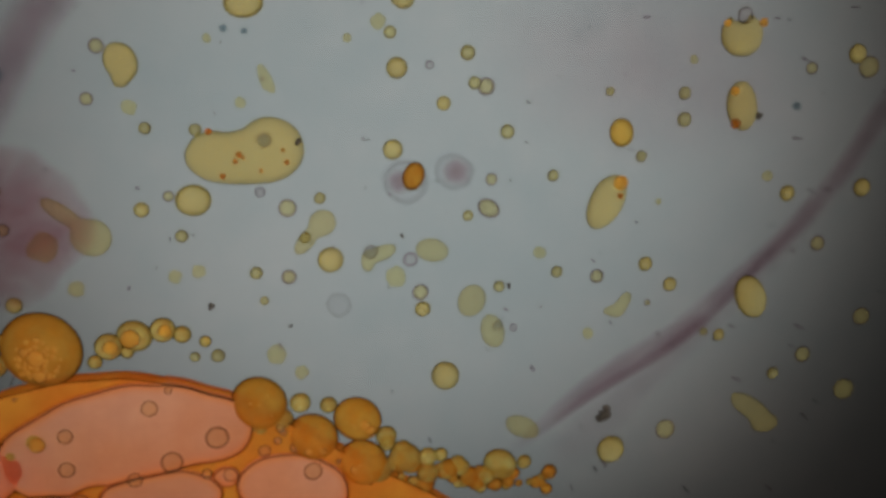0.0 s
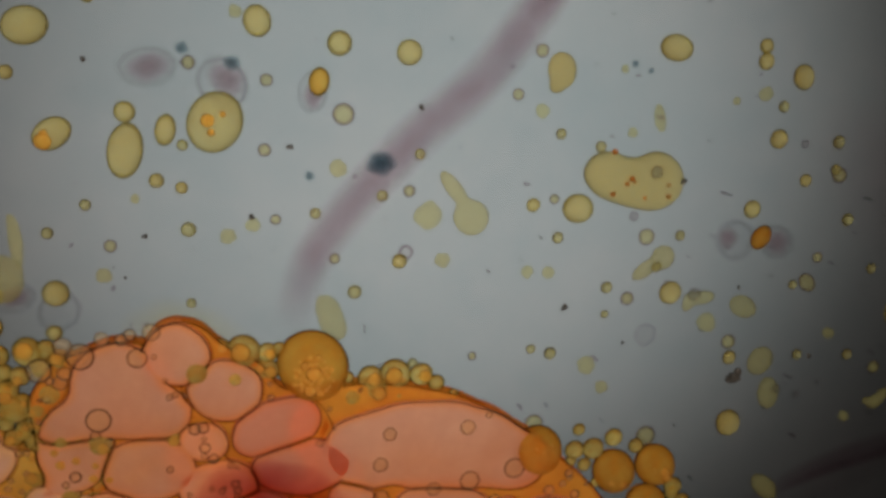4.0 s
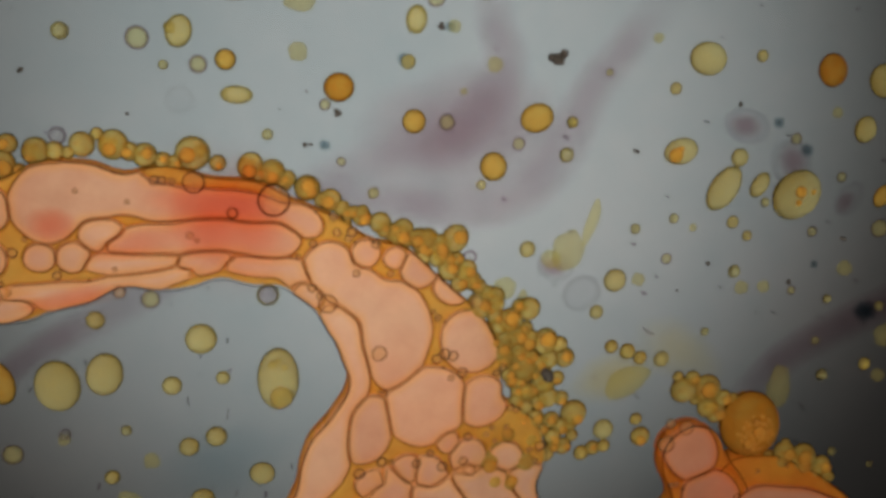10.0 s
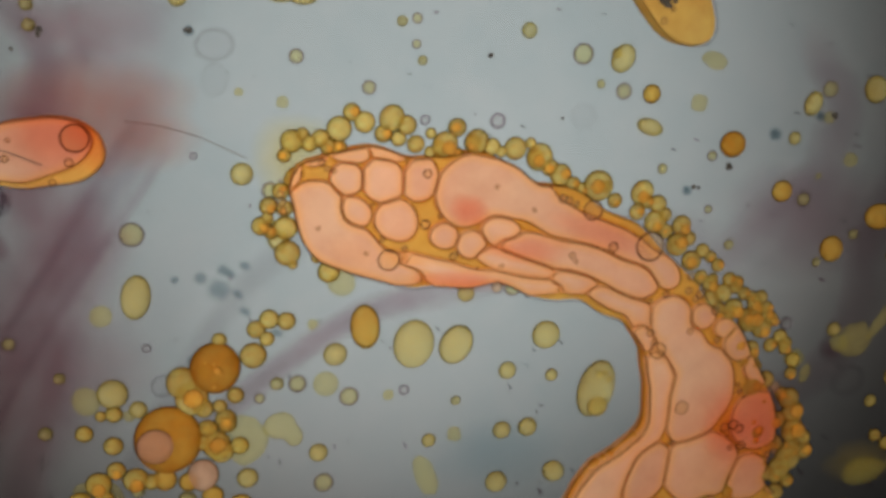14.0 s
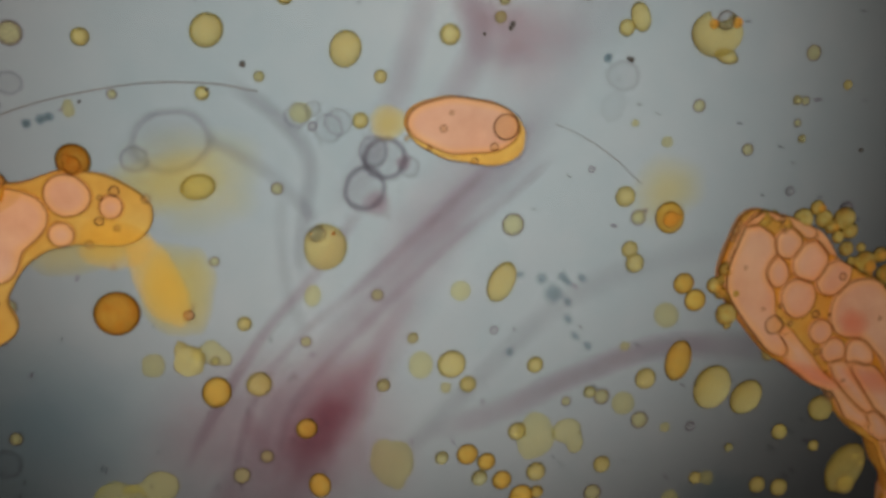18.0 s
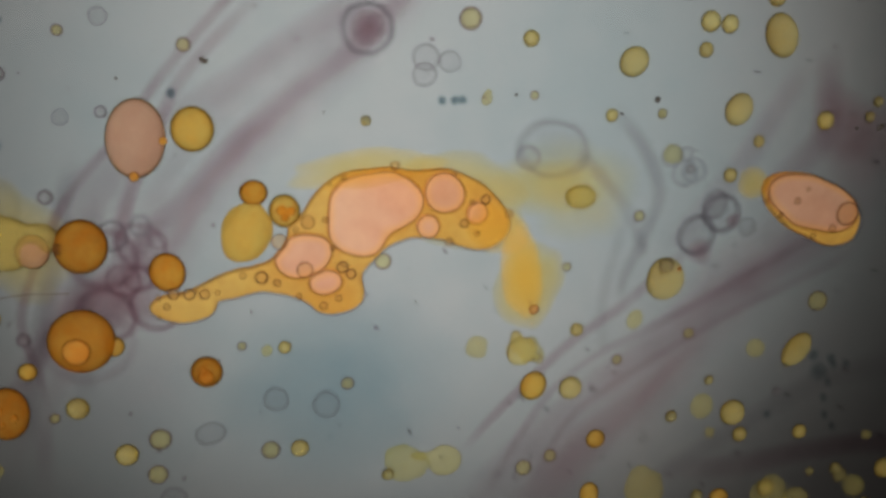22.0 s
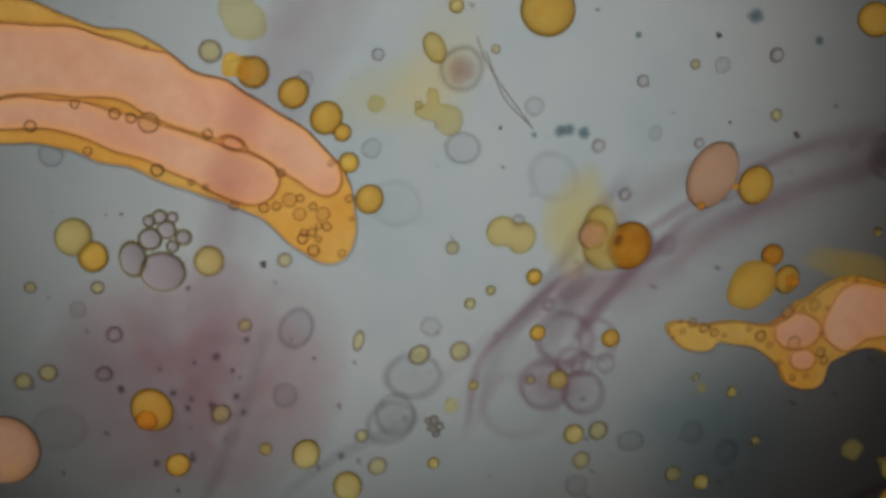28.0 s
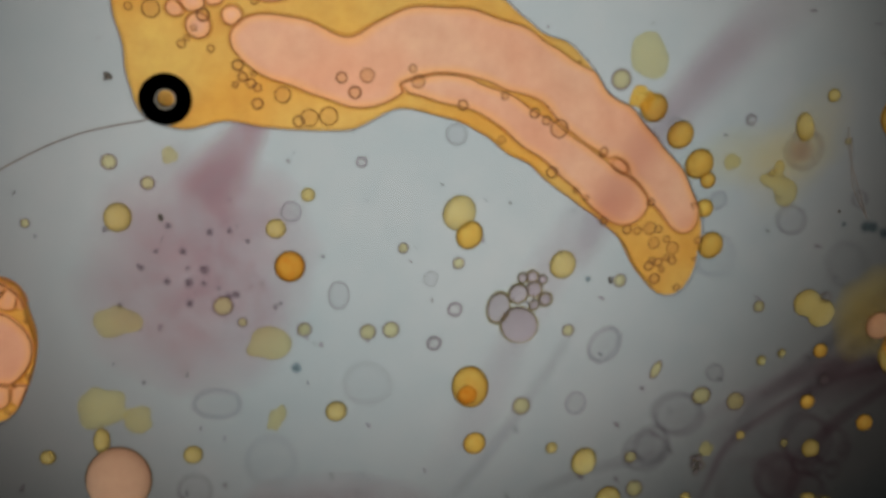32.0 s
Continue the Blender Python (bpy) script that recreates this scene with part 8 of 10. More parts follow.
TIPS = [
    drop("edge", -59.8, 47.02, 0.52, z=0.4, flat=0.8, group="drops crowding the foam edge", name="oil_bead"),
    drop("edge", -59.17, 47.59, 0.37, z=0.4, flat=0.8, group="drops crowding the foam edge", name="oil_bead"),
    speckled(drop("edge", -59.01, 50.12, 0.39, z=0.4, flat=0.8, group="drops crowding the foam edge", name="oil_bead"), "amber", (0.06, 0.29, 0.59)),
    drop("edge", -58.24, 50.28, 0.48, z=0.4, flat=0.8, group="drops crowding the foam edge", name="oil_bead"),
    drop("edge", -58.79, 49.13, 0.58, z=0.4, flat=0.8, group="drops crowding the foam edge", name="oil_bead"),
    drop("edge", -59, 48.15, 0.42, z=0.4, flat=0.8, group="drops crowding the foam edge", name="oil_bead"),
    speckled(drop("edge", -58.48, 48.18, 0.37, z=0.4, flat=0.8, group="drops crowding the foam edge", name="oil_bead"), "amber", (0.26, -0.15, 0.46)),
    speckled(drop("edge", -58.08, 48.52, 0.37, z=0.4, flat=0.8, group="drops crowding the foam edge", name="oil_bead"), "amber", (-0.26, 0.15, 0.53)),
    speckled(drop("edge", -58.13, 44.11, 0.4, z=0.4, flat=0.8, group="drops crowding the foam edge", name="oil_bead"), "amber", (0.29, 0.08, 0.54)),
    speckled(drop("edge", -57.62, 43.2, 0.43, z=0.4, flat=0.8, group="drops crowding the foam edge", name="oil_bead"), "amber", (0.27, 0.13, 0.48)),
    speckled(drop("edge", -57.55, 44.62, 0.37, z=0.4, flat=0.8, group="drops crowding the foam edge", name="oil_bead"), "amber", (-0.02, -0.3, 0.53)),
    drop("edge", -56.78, 44.02, 0.54, z=0.4, flat=0.8, group="drops crowding the foam edge", name="oil_bead"),
    speckled(drop("edge", -58.3, 45.03, 0.37, z=0.4, flat=0.8, group="drops crowding the foam edge", name="oil_bead"), "amber", (-0.12, 0.28, 0.49)),
    drop("edge", -55.76, 43.27, 0.6, z=0.4, flat=0.8, group="drops crowding the foam edge", name="oil_bead"),
    speckled(drop("edge", -57.06, 43.36, 0.32, z=0.4, flat=0.8, group="drops crowding the foam edge", name="oil_bead"), "amber", (-0.21, 0.21, 0.61)),
    drop("edge", -57.72, 43.68, 0.27, z=0.4, flat=0.8, group="drops crowding the foam edge", name="oil_bead"),
    drop("edge", -55.15, 43.09, 0.22, z=0.4, flat=0.8, group="drops crowding the foam edge", name="oil_bead"),
    speckled(drop("edge", -56.8, 45.17, 0.32, z=0.4, flat=0.8, group="drops crowding the foam edge", name="oil_bead"), "amber", (0.17, 0.24, 0.55)),
    drop("edge", -59.72, 47.6, 0.31, z=0.4, flat=0.8, group="drops crowding the foam edge", name="oil_bead"),
    speckled(drop("edge", -59.51, 46.28, 0.31, z=0.4, flat=0.8, group="drops crowding the foam edge", name="oil_bead"), "amber", (-0.28, -0.1, 0.6)),
]
# ---- dye in the water ----
streak("dye_streak", PLUM_DYE, "blurred plum dye streak deep in the water", -3.2, (39.93, 77.4, 0.85, 0.9), (37.35, 74.98, 0.9, 0.95), (35.06, 71.85, 0.8, 0.9), (31.62, 68.12, 0.75, 0.85), (28.12, 65.39, 0.8, 0.85), (24.62, 62.67, 0.95, 0.85), (21.12, 60.99, 0.95, 0.85), (18.34, 59.42, 0.8, 0.8), (15.57, 57.5, 0.55, 0.4), (13.2, 56.0, 0.4, 0), strength=0.75)
streak("dye_strand", PLUM_DYE, "thin dark plum strand in the water", -2.9, (33.2, 69.6, 0.3, 0), (30.0, 66.9, 0.36, 0.6), (26.5, 63.7, 0.4, 0.8), (23.0, 61.5, 0.42, 0.9), (19.6, 59.9, 0.42, 1), (17.2, 58.5, 0.34, 0.6), (15.2, 57.1, 0.25, 0), strength=0.6)
streak("dye_streak", PLUM_DYE, "blurred plum dye streak deep in the water", -3.6, (37.44, 73.28, 1.06, 0.5), (28.35, 64.57, 1.06, 0.4), (23.04, 60.26, 1.21, 0.5), (19.15, 57.19, 1.78, 0.4), (16.33, 55.06, 1.42, 0.1), strength=0.6)
plum_streak = streak("dye_streak", PLUM_DYE, "blurred plum dye streak deep in the water", -3.2, (-2.83, 89.63, 1.44, 0.4), (-3.14, 86.3, 1.36, 0.7), (-4.47, 81.9, 1.37, 0.75), (-6.79, 77.13, 1.43, 0.75), (-9.79, 73.13, 1.43, 0.8), (-12.15, 69.36, 1.36, 0.8), (-13.69, 66.18, 1.3, 0.7), (-14.16, 63.31, 1.24, 0.4), (-14.24, 61.22, 0.99, 0))
teal_spot = puff("teal_spot", TEAL_DYE, "small dark teal dye spot", -11.37, 71.68, 0.85, 0.75, -177, -2.6, power=1.0)
strand_a = pivot(streak("dye_streak", PLUM_DYE, "blurred plum dye streak deep in the water", -3, (-41.56, 74.34, 1.25, 0.6), (-40.41, 72.15, 1.27, 0.7), (-38.99, 70.08, 1.49, 0.75), (-39.35, 67.86, 1.72, 0.7), (-40.35, 65.6, 1.57, 0.6), (-43.26, 63.87, 1.54, 0.5), (-45.83, 61.69, 1.38, 0.4), (-48.08, 59.07, 1.09, 0.1), strength=0.6), -40.91, 68.14)
strand_b = pivot(streak("dye_streak", PLUM_DYE, "blurred plum dye streak deep in the water", -3.2, (-32.33, 79.24, 1.34, 0.5), (-33.62, 75.05, 1.34, 0.7), (-34.29, 71.58, 1.43, 0.75), (-34.29, 68.14, 1.65, 0.75), (-35.28, 65.14, 1.65, 0.8), (-38.13, 62.98, 1.47, 0.75), (-41.74, 61.74, 1.15, 0.7), (-44.5, 60.97, 0.95, 0.3), (-46.36, 60.37, 0.69, 0), strength=0.6), -35.23, 69.65)
strand_cloud = puff("dye_cloud", PINK_DYE, "soft pink dye cloud between plum streaks", -39.46, 66.42, 6.2, 4.0, -134, -3.4, strength=0.5)
streak("dye_streak", PLUM_DYE, "blurred plum dye streak deep in the water", -3.4, (-34.28, 62.73, 2.07, 0.3), (-40.49, 59.86, 2.3, 0.5), (-44.2, 55.27, 1.92, 0.4), (-46.83, 49.14, 1.25, 0.5), (-49.41, 44.02, 0.98, 0.8), (-50.19, 38.93, 0.92, 0.8), (-50.33, 34.89, 0.98, 0.7), (-50.71, 31.94, 0.91, 0.5), (-51.3, 28.39, 0.91, 0), strength=0.75)
streak("dye_streak", ROSE_DYE, "rose dye streak under an egg-shaped cell", -3, (-69.1, 44.55, 1.76, 0.1), (-66.78, 41.2, 1.9, 0.15), (-64.42, 37.79, 2.05, 0.3), (-62.27, 34.46, 2.37, 0.5), (-60.29, 31.89, 2.4, 0.5), (-57.37, 28.38, 2.75, 0.35), (-54.92, 25.12, 3.72, 0.1), strength=0.45)
streak("dye_streak", PLUM_DYE, "blurred plum dye streak deep in the water", -3, (-74.12, 40, 0.92, 0.3), (-71.62, 37.83, 0.93, 0.35), (-69.06, 35.6, 1.01, 0.35), (-66.72, 32.83, 1.02, 0.3), (-64.48, 29.77, 0.86, 0), strength=0.7)
rose_trail = puff("dye_cloud", ROSE_DYE, "strong elongated rose dye cloud", -56.9, 28.06, 4.66, 2.34, 127, -2.6, strength=0.8)
rose_wide = puff("dye_cloud", ROSE_DYE, "wide rose dye cloud low in the dish", -56.23, 24.2, 8.47, 6.46, -113, -3.2, strength=0.55)
puff("dye_cloud", BLUE_DYE, "faint blue dye cloud in the water", -37.85, 44.15, 4.42, 2.56, -130, -3.2, strength=0.3)
streak("dye_streak", PLUM_DYE, "blurred plum dye streak deep in the water", -3.2, (-71.18, 51.54, 1.88, 0.3), (-69.09, 48.54, 1.9, 0.4), (-66.27, 43.92, 1.91, 0.45), (-63.07, 38.45, 1.86, 0.45), (-59.7, 33.22, 1.75, 0.5), (-56.46, 28.32, 1.77, 0.6), (-54.01, 24.01, 2.14, 0.6), (-51.39, 19.95, 2.66, 0.5), (-49.82, 17.63, 2.34, 0.2), strength=0.42)
streak("dye_streak", ROSE_DYE, "thin rose core of a plum streak", -3, (-60.25, 33.69, 0.64, 0.3), (-56.55, 28.31, 0.78, 0.6), (-54.28, 24.42, 1.64, 0.8), (-52.09, 21.89, 2.32, 0.8), (-50.38, 19.87, 2, 0.4), strength=0.3)
streak("dye_streak", PLUM_DYE, "blurred plum dye streak deep in the water", -3, (-74.75, 41.35, 1, 0.4), (-72.37, 41.22, 1.08, 0.6), (-69.75, 40.71, 1.1, 0.65), (-67.81, 38.25, 1.11, 0.4), (-66.54, 36.49, 0.81, 0), strength=0.75)
streak("dye_streak", GREY_DYE, "grey veil of fibres deep in the water", -3, (-53.03, 51.7, 1.07, 0.2), (-54.21, 47.13, 1.05, 0.35), (-54.99, 41.85, 1.03, 0.45), (-54.42, 38.07, 0.89, 0.6), (-52.83, 33.28, 0.82, 0.6), (-51.29, 29.22, 0.82, 0.6), (-49.79, 25.88, 0.82, 0.2), strength=0.35)
streak("dye_streak", GREY_DYE, "thin grey veil curving from a ring", -2.8, (-71.66, 25.88, 0.52, 0.5), (-70.08, 27.12, 0.52, 0.5), (-68.2, 28.28, 0.53, 0.4), (-65.95, 29.04, 0.48, 0.5), (-64.57, 29.18, 0.37, 0), strength=0.5)
streak("dye_streak", GREY_DYE, "thin grey veil deep in the water", -2.8, (-67.75, 28.59, 0.42, 0.2), (-65.04, 27.25, 0.49, 0.25), (-62.07, 26.3, 0.5, 0.3), (-59.32, 26.25, 0.51, 0.2), strength=0.5)
streak("dye_streak", PLUM_DYE, "blurred plum dye streak deep in the water", -3.2, (-83.39, 21.57, 1.48, 0.4), (-81.38, 18.07, 1.77, 0.6), (-79.08, 14.87, 1.94, 0.6), (-76.77, 11.66, 1.65, 0.6), (-74.5, 8.17, 1.64, 0.75), (-71.86, 5.23, 1.59, 0.75), (-69.18, 2.56, 2.07, 0.8), (-68.03, -0.2, 2.06, 0.7), (-66.55, -2.71, 2.06, 0.4), (-63.33, -6.05, 1.48, 0.2), strength=0.38)
streak("dye_streak", PLUM_DYE, "blurred plum dye streak deep in the water", -3, (-82.05, 16.85, 0.87, 0.4), (-80.16, 12.54, 0.98, 0.5), (-78.26, 8.56, 0.91, 0.5), (-76.66, 4.65, 0.91, 0.5), (-74.7, 1.58, 1.41, 0.6), (-72.9, -0.35, 1.42, 0.4), (-71.02, -1.75, 0.85, 0), strength=0.55)
streak("dye_streak", ROSE_DYE, "thin rose streak beside a golden island", -2.8, (-77.04, 12.21, 0.59, 0.3), (-74.82, 8.45, 0.7, 0.55), (-72.75, 5.89, 0.7, 0.5), (-70.35, 3.57, 0.65, 0.3), (-68.56, -0.97, 1.45, 0.6), (-67.83, -2.21, 0.87, 0.2), strength=0.4)
streak("dye_streak", PLUM_DYE, "blurred plum dye streak deep in the water", -3.2, (-64.92, 43.59, 1.85, 0.6), (-63.11, 38.69, 1.61, 0.8), (-61.63, 34.23, 1.45, 0.8), (-59.28, 28.74, 1.29, 0.85), (-56.84, 24.03, 1.28, 0.85), (-53.99, 19.67, 1.28, 0.8), (-51.38, 16.04, 1.28, 0.5), strength=0.35)
streak("dye_streak", PLUM_DYE, "blurred plum dye streak deep in the water", -3.4, (-58.81, 42.82, 2.3, 0.4), (-57.25, 36.27, 2.26, 0.45), (-55, 29.87, 2.23, 0.45), (-51.6, 23.91, 2.21, 0.4), (-49.44, 19.5, 1.83, 0.2), strength=0.08)
streak("dye_streak", PLUM_DYE, "blurred plum dye streak deep in the water", -3.1, (-83.64, 20.54, 0.8, 0.5), (-80.8, 17.46, 0.85, 0.8), (-78.58, 14.45, 0.85, 0.9), (-76.03, 9.49, 0.8, 0.9), (-71.68, 3.47, 0.75, 0.9), (-69.21, 0.14, 0.8, 0.9), (-67.37, -2.48, 0.8, 0.8), (-63.68, -6.01, 0.6, 0.5), (-60.2, -8.4, 0.45, 0), strength=0.45)
streak("dye_strand", PLUM_DYE, "thin dark plum strand in the water", -2.7, (-65.02, 32.16, 0.50, 0.7), (-62.45, 27.64, 0.48, 0.9), (-60.78, 24.12, 0.45, 0.9), (-58.07, 20.03, 0.42, 0.8), (-55.69, 17.01, 0.35, 0.3), strength=0.6)
streak("dye_strand", PLUM_DYE, "thin dark plum strand in the water", -2.6, (-65.17, 42.75, 0.48, 0.6), (-64.18, 39.77, 0.47, 0.8), (-62.22, 33.88, 0.43, 0.9), (-60.82, 29.26, 0.42, 0.9), (-59.94, 25.99, 0.38, 0.9), (-58.35, 22.86, 0.38, 0.9), (-55.61, 20.25, 0.39, 0.9), (-52.78, 18.02, 0.39, 0.6), strength=0.35)
streak("dye_strand", PLUM_DYE, "thin dark plum strand in the water", -2.6, (-63.04, 42.84, 0.44, 0.5), (-62.05, 39.83, 0.44, 0.7), (-60.7, 34.62, 0.4, 0.8), (-59.14, 29.88, 0.39, 0.8), (-57.77, 26.28, 0.36, 0.8), (-56.12, 23.4, 0.35, 0.8), (-52.61, 20.79, 0.36, 0.5), strength=0.35)
streak("dye_streak", GREY_DYE, "thin grey veil curving from a ring", -2.6, (-73.89, 28.04, 0.58, 0.5), (-71.17, 29.69, 0.6, 0.65), (-68.49, 30.34, 0.57, 0.7), (-66.3, 29.27, 0.55, 0.6), (-64.14, 27.84, 0.48, 0.5), (-62.52, 27.28, 0.42, 0.3), strength=0.5)
puff("dye_cloud", BLUE_DYE, "soft blue dye cloud low in the dish", -61.31, 11.34, 7.11, 6.1, 96, -3.4, strength=0.5)
streak("dye_streak", PLUM_DYE, "blurred plum dye streak deep in the water", -3, (-81.75, 17.83, 1.41, 0.5), (-80.34, 14.43, 1.39, 0.6), (-78.51, 10.5, 1.16, 0.55), (-76.03, 6.51, 0.87, 0.6), (-73.16, 3.8, 0.87, 0.8), (-69.04, 1.47, 0.94, 0.8), (-66.58, -0.99, 0.94, 0.6), (-63.75, -3.67, 0.73, 0.5), (-60.86, -4.63, 0.67, 0.7), (-58.02, -5.11, 0.61, 0.3), strength=0.32)
streak("dye_streak", PLUM_DYE, "blurred plum dye streak deep in the water", -3, (-76.23, 4.29, 0.99, 0.3), (-72.95, 1.04, 0.99, 0.45), (-69.51, -1.45, 0.92, 0.6), (-66.5, -3.37, 0.86, 0.7), (-63.16, -5.21, 0.79, 0.5), (-59.29, -5.93, 0.67, 0.2), strength=0.32)
streak("dye_streak", PLUM_DYE, "plum dye streak drawn across the foam", 1.6, (-83.61, -18.33, 1.24, 0.5), (-80.29, -19.44, 1.38, 0.75), (-77.23, -20.37, 1.27, 0.75), (-74.23, -20.82, 1.29, 0.7), (-71.24, -21.02, 1.31, 0.6), (-68.49, -21.02, 1.06, 0.3), (-66.56, -20.91, 0.97, 0), strength=0.5)
streak("dye_streak", PLUM_DYE, "blurred plum dye streak deep in the water", -3, (-88.94, -14.3, 2.24, 0.3), (-85.46, -15.67, 2.24, 0.5), (-81.31, -17, 2.05, 0.6), (-76.88, -18.17, 1.93, 0.6), (-73.42, -18.79, 1.94, 0.6), (-69.78, -19.7, 1.82, 0.6), (-65.57, -20.3, 1.64, 0.6), (-61.29, -20.14, 1.33, 0.4), (-56.21, -19.95, 1.69, 0.3), (-51.63, -20.09, 1.71, 0.2), strength=0.5)
streak("dye_streak", GREY_DYE, "pale grey fibre veil deep in the water", -2.8, (-76.19, 0.56, 0.66, 0.5), (-72.21, -1.29, 0.66, 0.6), (-67.94, -2.94, 0.66, 0.6), (-64.14, -4.44, 0.66, 0.6), (-61.08, -5.11, 0.59, 0.3), strength=0.5)
streak("dye_streak", GREY_DYE, "pale grey fibre veil deep in the water", -2.8, (-74.1, 1.11, 0.67, 0.5), (-70.26, -0.41, 0.82, 0.6), (-66.57, -1.57, 0.82, 0.6), (-63.33, -1.68, 0.75, 0.4), strength=0.5)
streak("dye_streak", GREY_DYE, "pale grey fibre veil deep in the water", -3, (-64.84, -17.19, 0.47, 0.15), (-59.47, -17.58, 0.54, 0.2), (-54.64, -18.32, 0.55, 0.25), (-51.7, -18.99, 0.48, 0.1))
streak("dye_streak", GREY_DYE, "pale grey fibre veil deep in the water", -3, (-60.03, -7.36, 0.51, 0.2), (-56.99, -11.78, 0.5, 0.25), (-53.82, -14.76, 0.49, 0.2))
puff("dye_cloud", PLUM_DYE, "soft plum dye patch", -63.74, 0.46, 5.6, 4.3, 119, -3, strength=0.12)
rose_c = puff("dye_cloud", ROSE_DYE, "wide rose dye cloud under the foam", -58.27, -37.18, 7.25, 6.57, 22, -3.2, strength=0.6, power=1.0)
rose_d = puff("dye_cloud", ROSE_DYE, "wide rose dye cloud with dark specks", -59.68, -20.23, 8.75, 7.32, 103, -3.2, strength=0.62, power=0.9)
rose_e = puff("dye_cloud", RED_DYE, "red dye cloud over the foam bend", -33.06, 57.39, 4.78, 3.7, 170, 1.25, thick=0.03, strength=0.34)
streak("dye_streak", ROSE_DYE, "rose dye rising under the foam", -3, (-73.2, -39.45, 0.99, 0.2), (-69.22, -38.72, 1.12, 0.6), (-65.92, -38.35, 1.25, 0.6), (-62.83, -38.72, 1.99, 0.6), (-60.76, -38.98, 2, 0.2))
STAINS = [
    puff("dye_stain", RED_DYE, "red dye stain on a pink cell", -51.93, 52.06, 1.13, 0.93, 21, 1.15, thick=0.03, strength=0.6, power=1.1, category="dye stain"),
    puff("dye_stain", RED_DYE, "rose dye smear along a pink cell", -48.4, 53.19, 2.5, 0.74, 47, 1.15, thick=0.03, strength=0.4, power=1.1, category="dye stain"),
    puff("dye_stain", RED_DYE, "rose dye smear along the raft edge", -49.23, 49.61, 2.74, 0.57, 44, 1.15, thick=0.03, strength=0.55, power=1.1, category="dye stain"),
    puff("dye_stain", RED_DYE, "rose tint on a long pink cell", -46.48, 56.86, 3.18, 0.96, 31, 1.15, thick=0.03, strength=0.3, power=1.1, category="dye stain"),
    puff("dye_stain", RED_DYE, "red dye stain on a broad cell", -35.18, 57.63, 1.29, 2.33, 55, 1.15, thick=0.03, strength=0.4, power=1.1, category="dye stain"),
    puff("dye_stain", RED_DYE, "red dye over orange cells", -33.93, 59.49, 2.49, 2.44, 21, 1.15, thick=0.03, strength=0.45, power=1.1, category="dye stain"),
]
rose_cloud = puff("dye_cloud", ROSE_DYE, "rose dye cloud beside the foam", -15.45, 64.56, 4.6, 4.2, 172, 1.3, thick=0.03, strength=0.8, power=0.6)
puff("dye_cloud", ROSE_DYE, "rose dye cloud above a cell", -70.34, 42.11, 2.81, 2.16, -145, -3, strength=0.45)
puff("dye_cloud", ROSE_DYE, "rose dye cloud above a cell", -68.94, 43.98, 4.02, 2.68, 112, -3, strength=0.35)
puff("dye_cloud", PINK_DYE, "faint pink tinge in the water", 22.94, 78.05, 10.99, 6.05, 167, -3.6, strength=0.22)
puff("dye_cloud", YELLOW_DYE, "thin yellow oil film at the foam edge", -20.5, 63.61, 3.26, 1.8, -175, -0.6, strength=0.3)
puff("dye_cloud", YELLOW_DYE, "thin yellow oil film at the foam edge", -72.53, -2.56, 3.01, 2.24, 6, -0.6, strength=0.7, power=0.8)
puff("dye_cloud", YELLOW_DYE, "thin yellow oil film at the foam edge", -70.52, 23.03, 4.23, 1.71, -98, -0.6, strength=0.6)
puff("dye_cloud", YELLOW_DYE, "thin yellow oil film on the water", -65.42, 21.76, 2.52, 1.9, 157, -0.6, strength=0.9, power=0.6)
puff("dye_cloud", YELLOW_DYE, "thin yellow oil film on the water", -77.2, -13.82, 4.77, 2.22, 122, -0.6, strength=0.3)
puff("dye_cloud", YELLOW_DYE, "thin yellow oil film on the water", -78.84, -11.82, 5.01, 2.8, 170, -0.6, strength=0.25)
puff("dye_cloud", YELLOW_DYE, "thin yellow oil film on the water", -23.01, 60.23, 2.8, 1.66, -134, -0.6, strength=0.45)
puff("dye_cloud", YELLOW_DYE, "thin yellow oil film round the foam tip", -58.88, 46.71, 2.46, 2.1, 109, -0.6, strength=0.6)
puff("dye_cloud", YELLOW_DYE, "thin yellow oil film on the water", -69.97, 25.05, 3.76, 2.97, -117, -0.6, strength=0.5)
# ---- hazy bubbles deep in the water ----
puff("hazy_bubble", GREY_DYE, "hazy mauve bubble ring deep in the water", -72, 24.57, 2.41, 1.89, -108, -2.5, strength=0.425, hollow=0.25, category='bubble', uneven=0.06)
puff("hazy_bubble", GREY_DYE, "hazy mauve bubble with a thick dark rim", -66.61, 33.88, 1.4, 1.3, 65, -2.5, strength=1.0, hollow=0.15, category="bubble", uneven=0.06)
puff("hazy_bubble", GREY_DYE, "hazy mauve bubble with a thick dark rim", -65.66, 32.28, 1.31, 1.38, 64, -2.5, strength=1.0, hollow=0.15, category="bubble", uneven=0.06)
puff("hazy_bubble", GREY_DYE, "hazy mauve bubble ring deep in the water", -69.37, 32.45, 0.87, 0.82, -132, -2.5, strength=0.425, hollow=0.25, category='bubble', uneven=0.06)
puff("hazy_bubble", GREY_DYE, "hazy mauve bubble ring deep in the water", -78.95, -10.33, 1.44, 1.34, -14, -2.5, strength=0.68, hollow=0.25, category='bubble', uneven=0.06)
puff("hazy_bubble", GREY_DYE, "hazy mauve bubble ring deep in the water", -79.79, 15.67, 1.64, 1.59, -88, -2.5, strength=0.68, hollow=0.25, category='bubble', uneven=0.06)
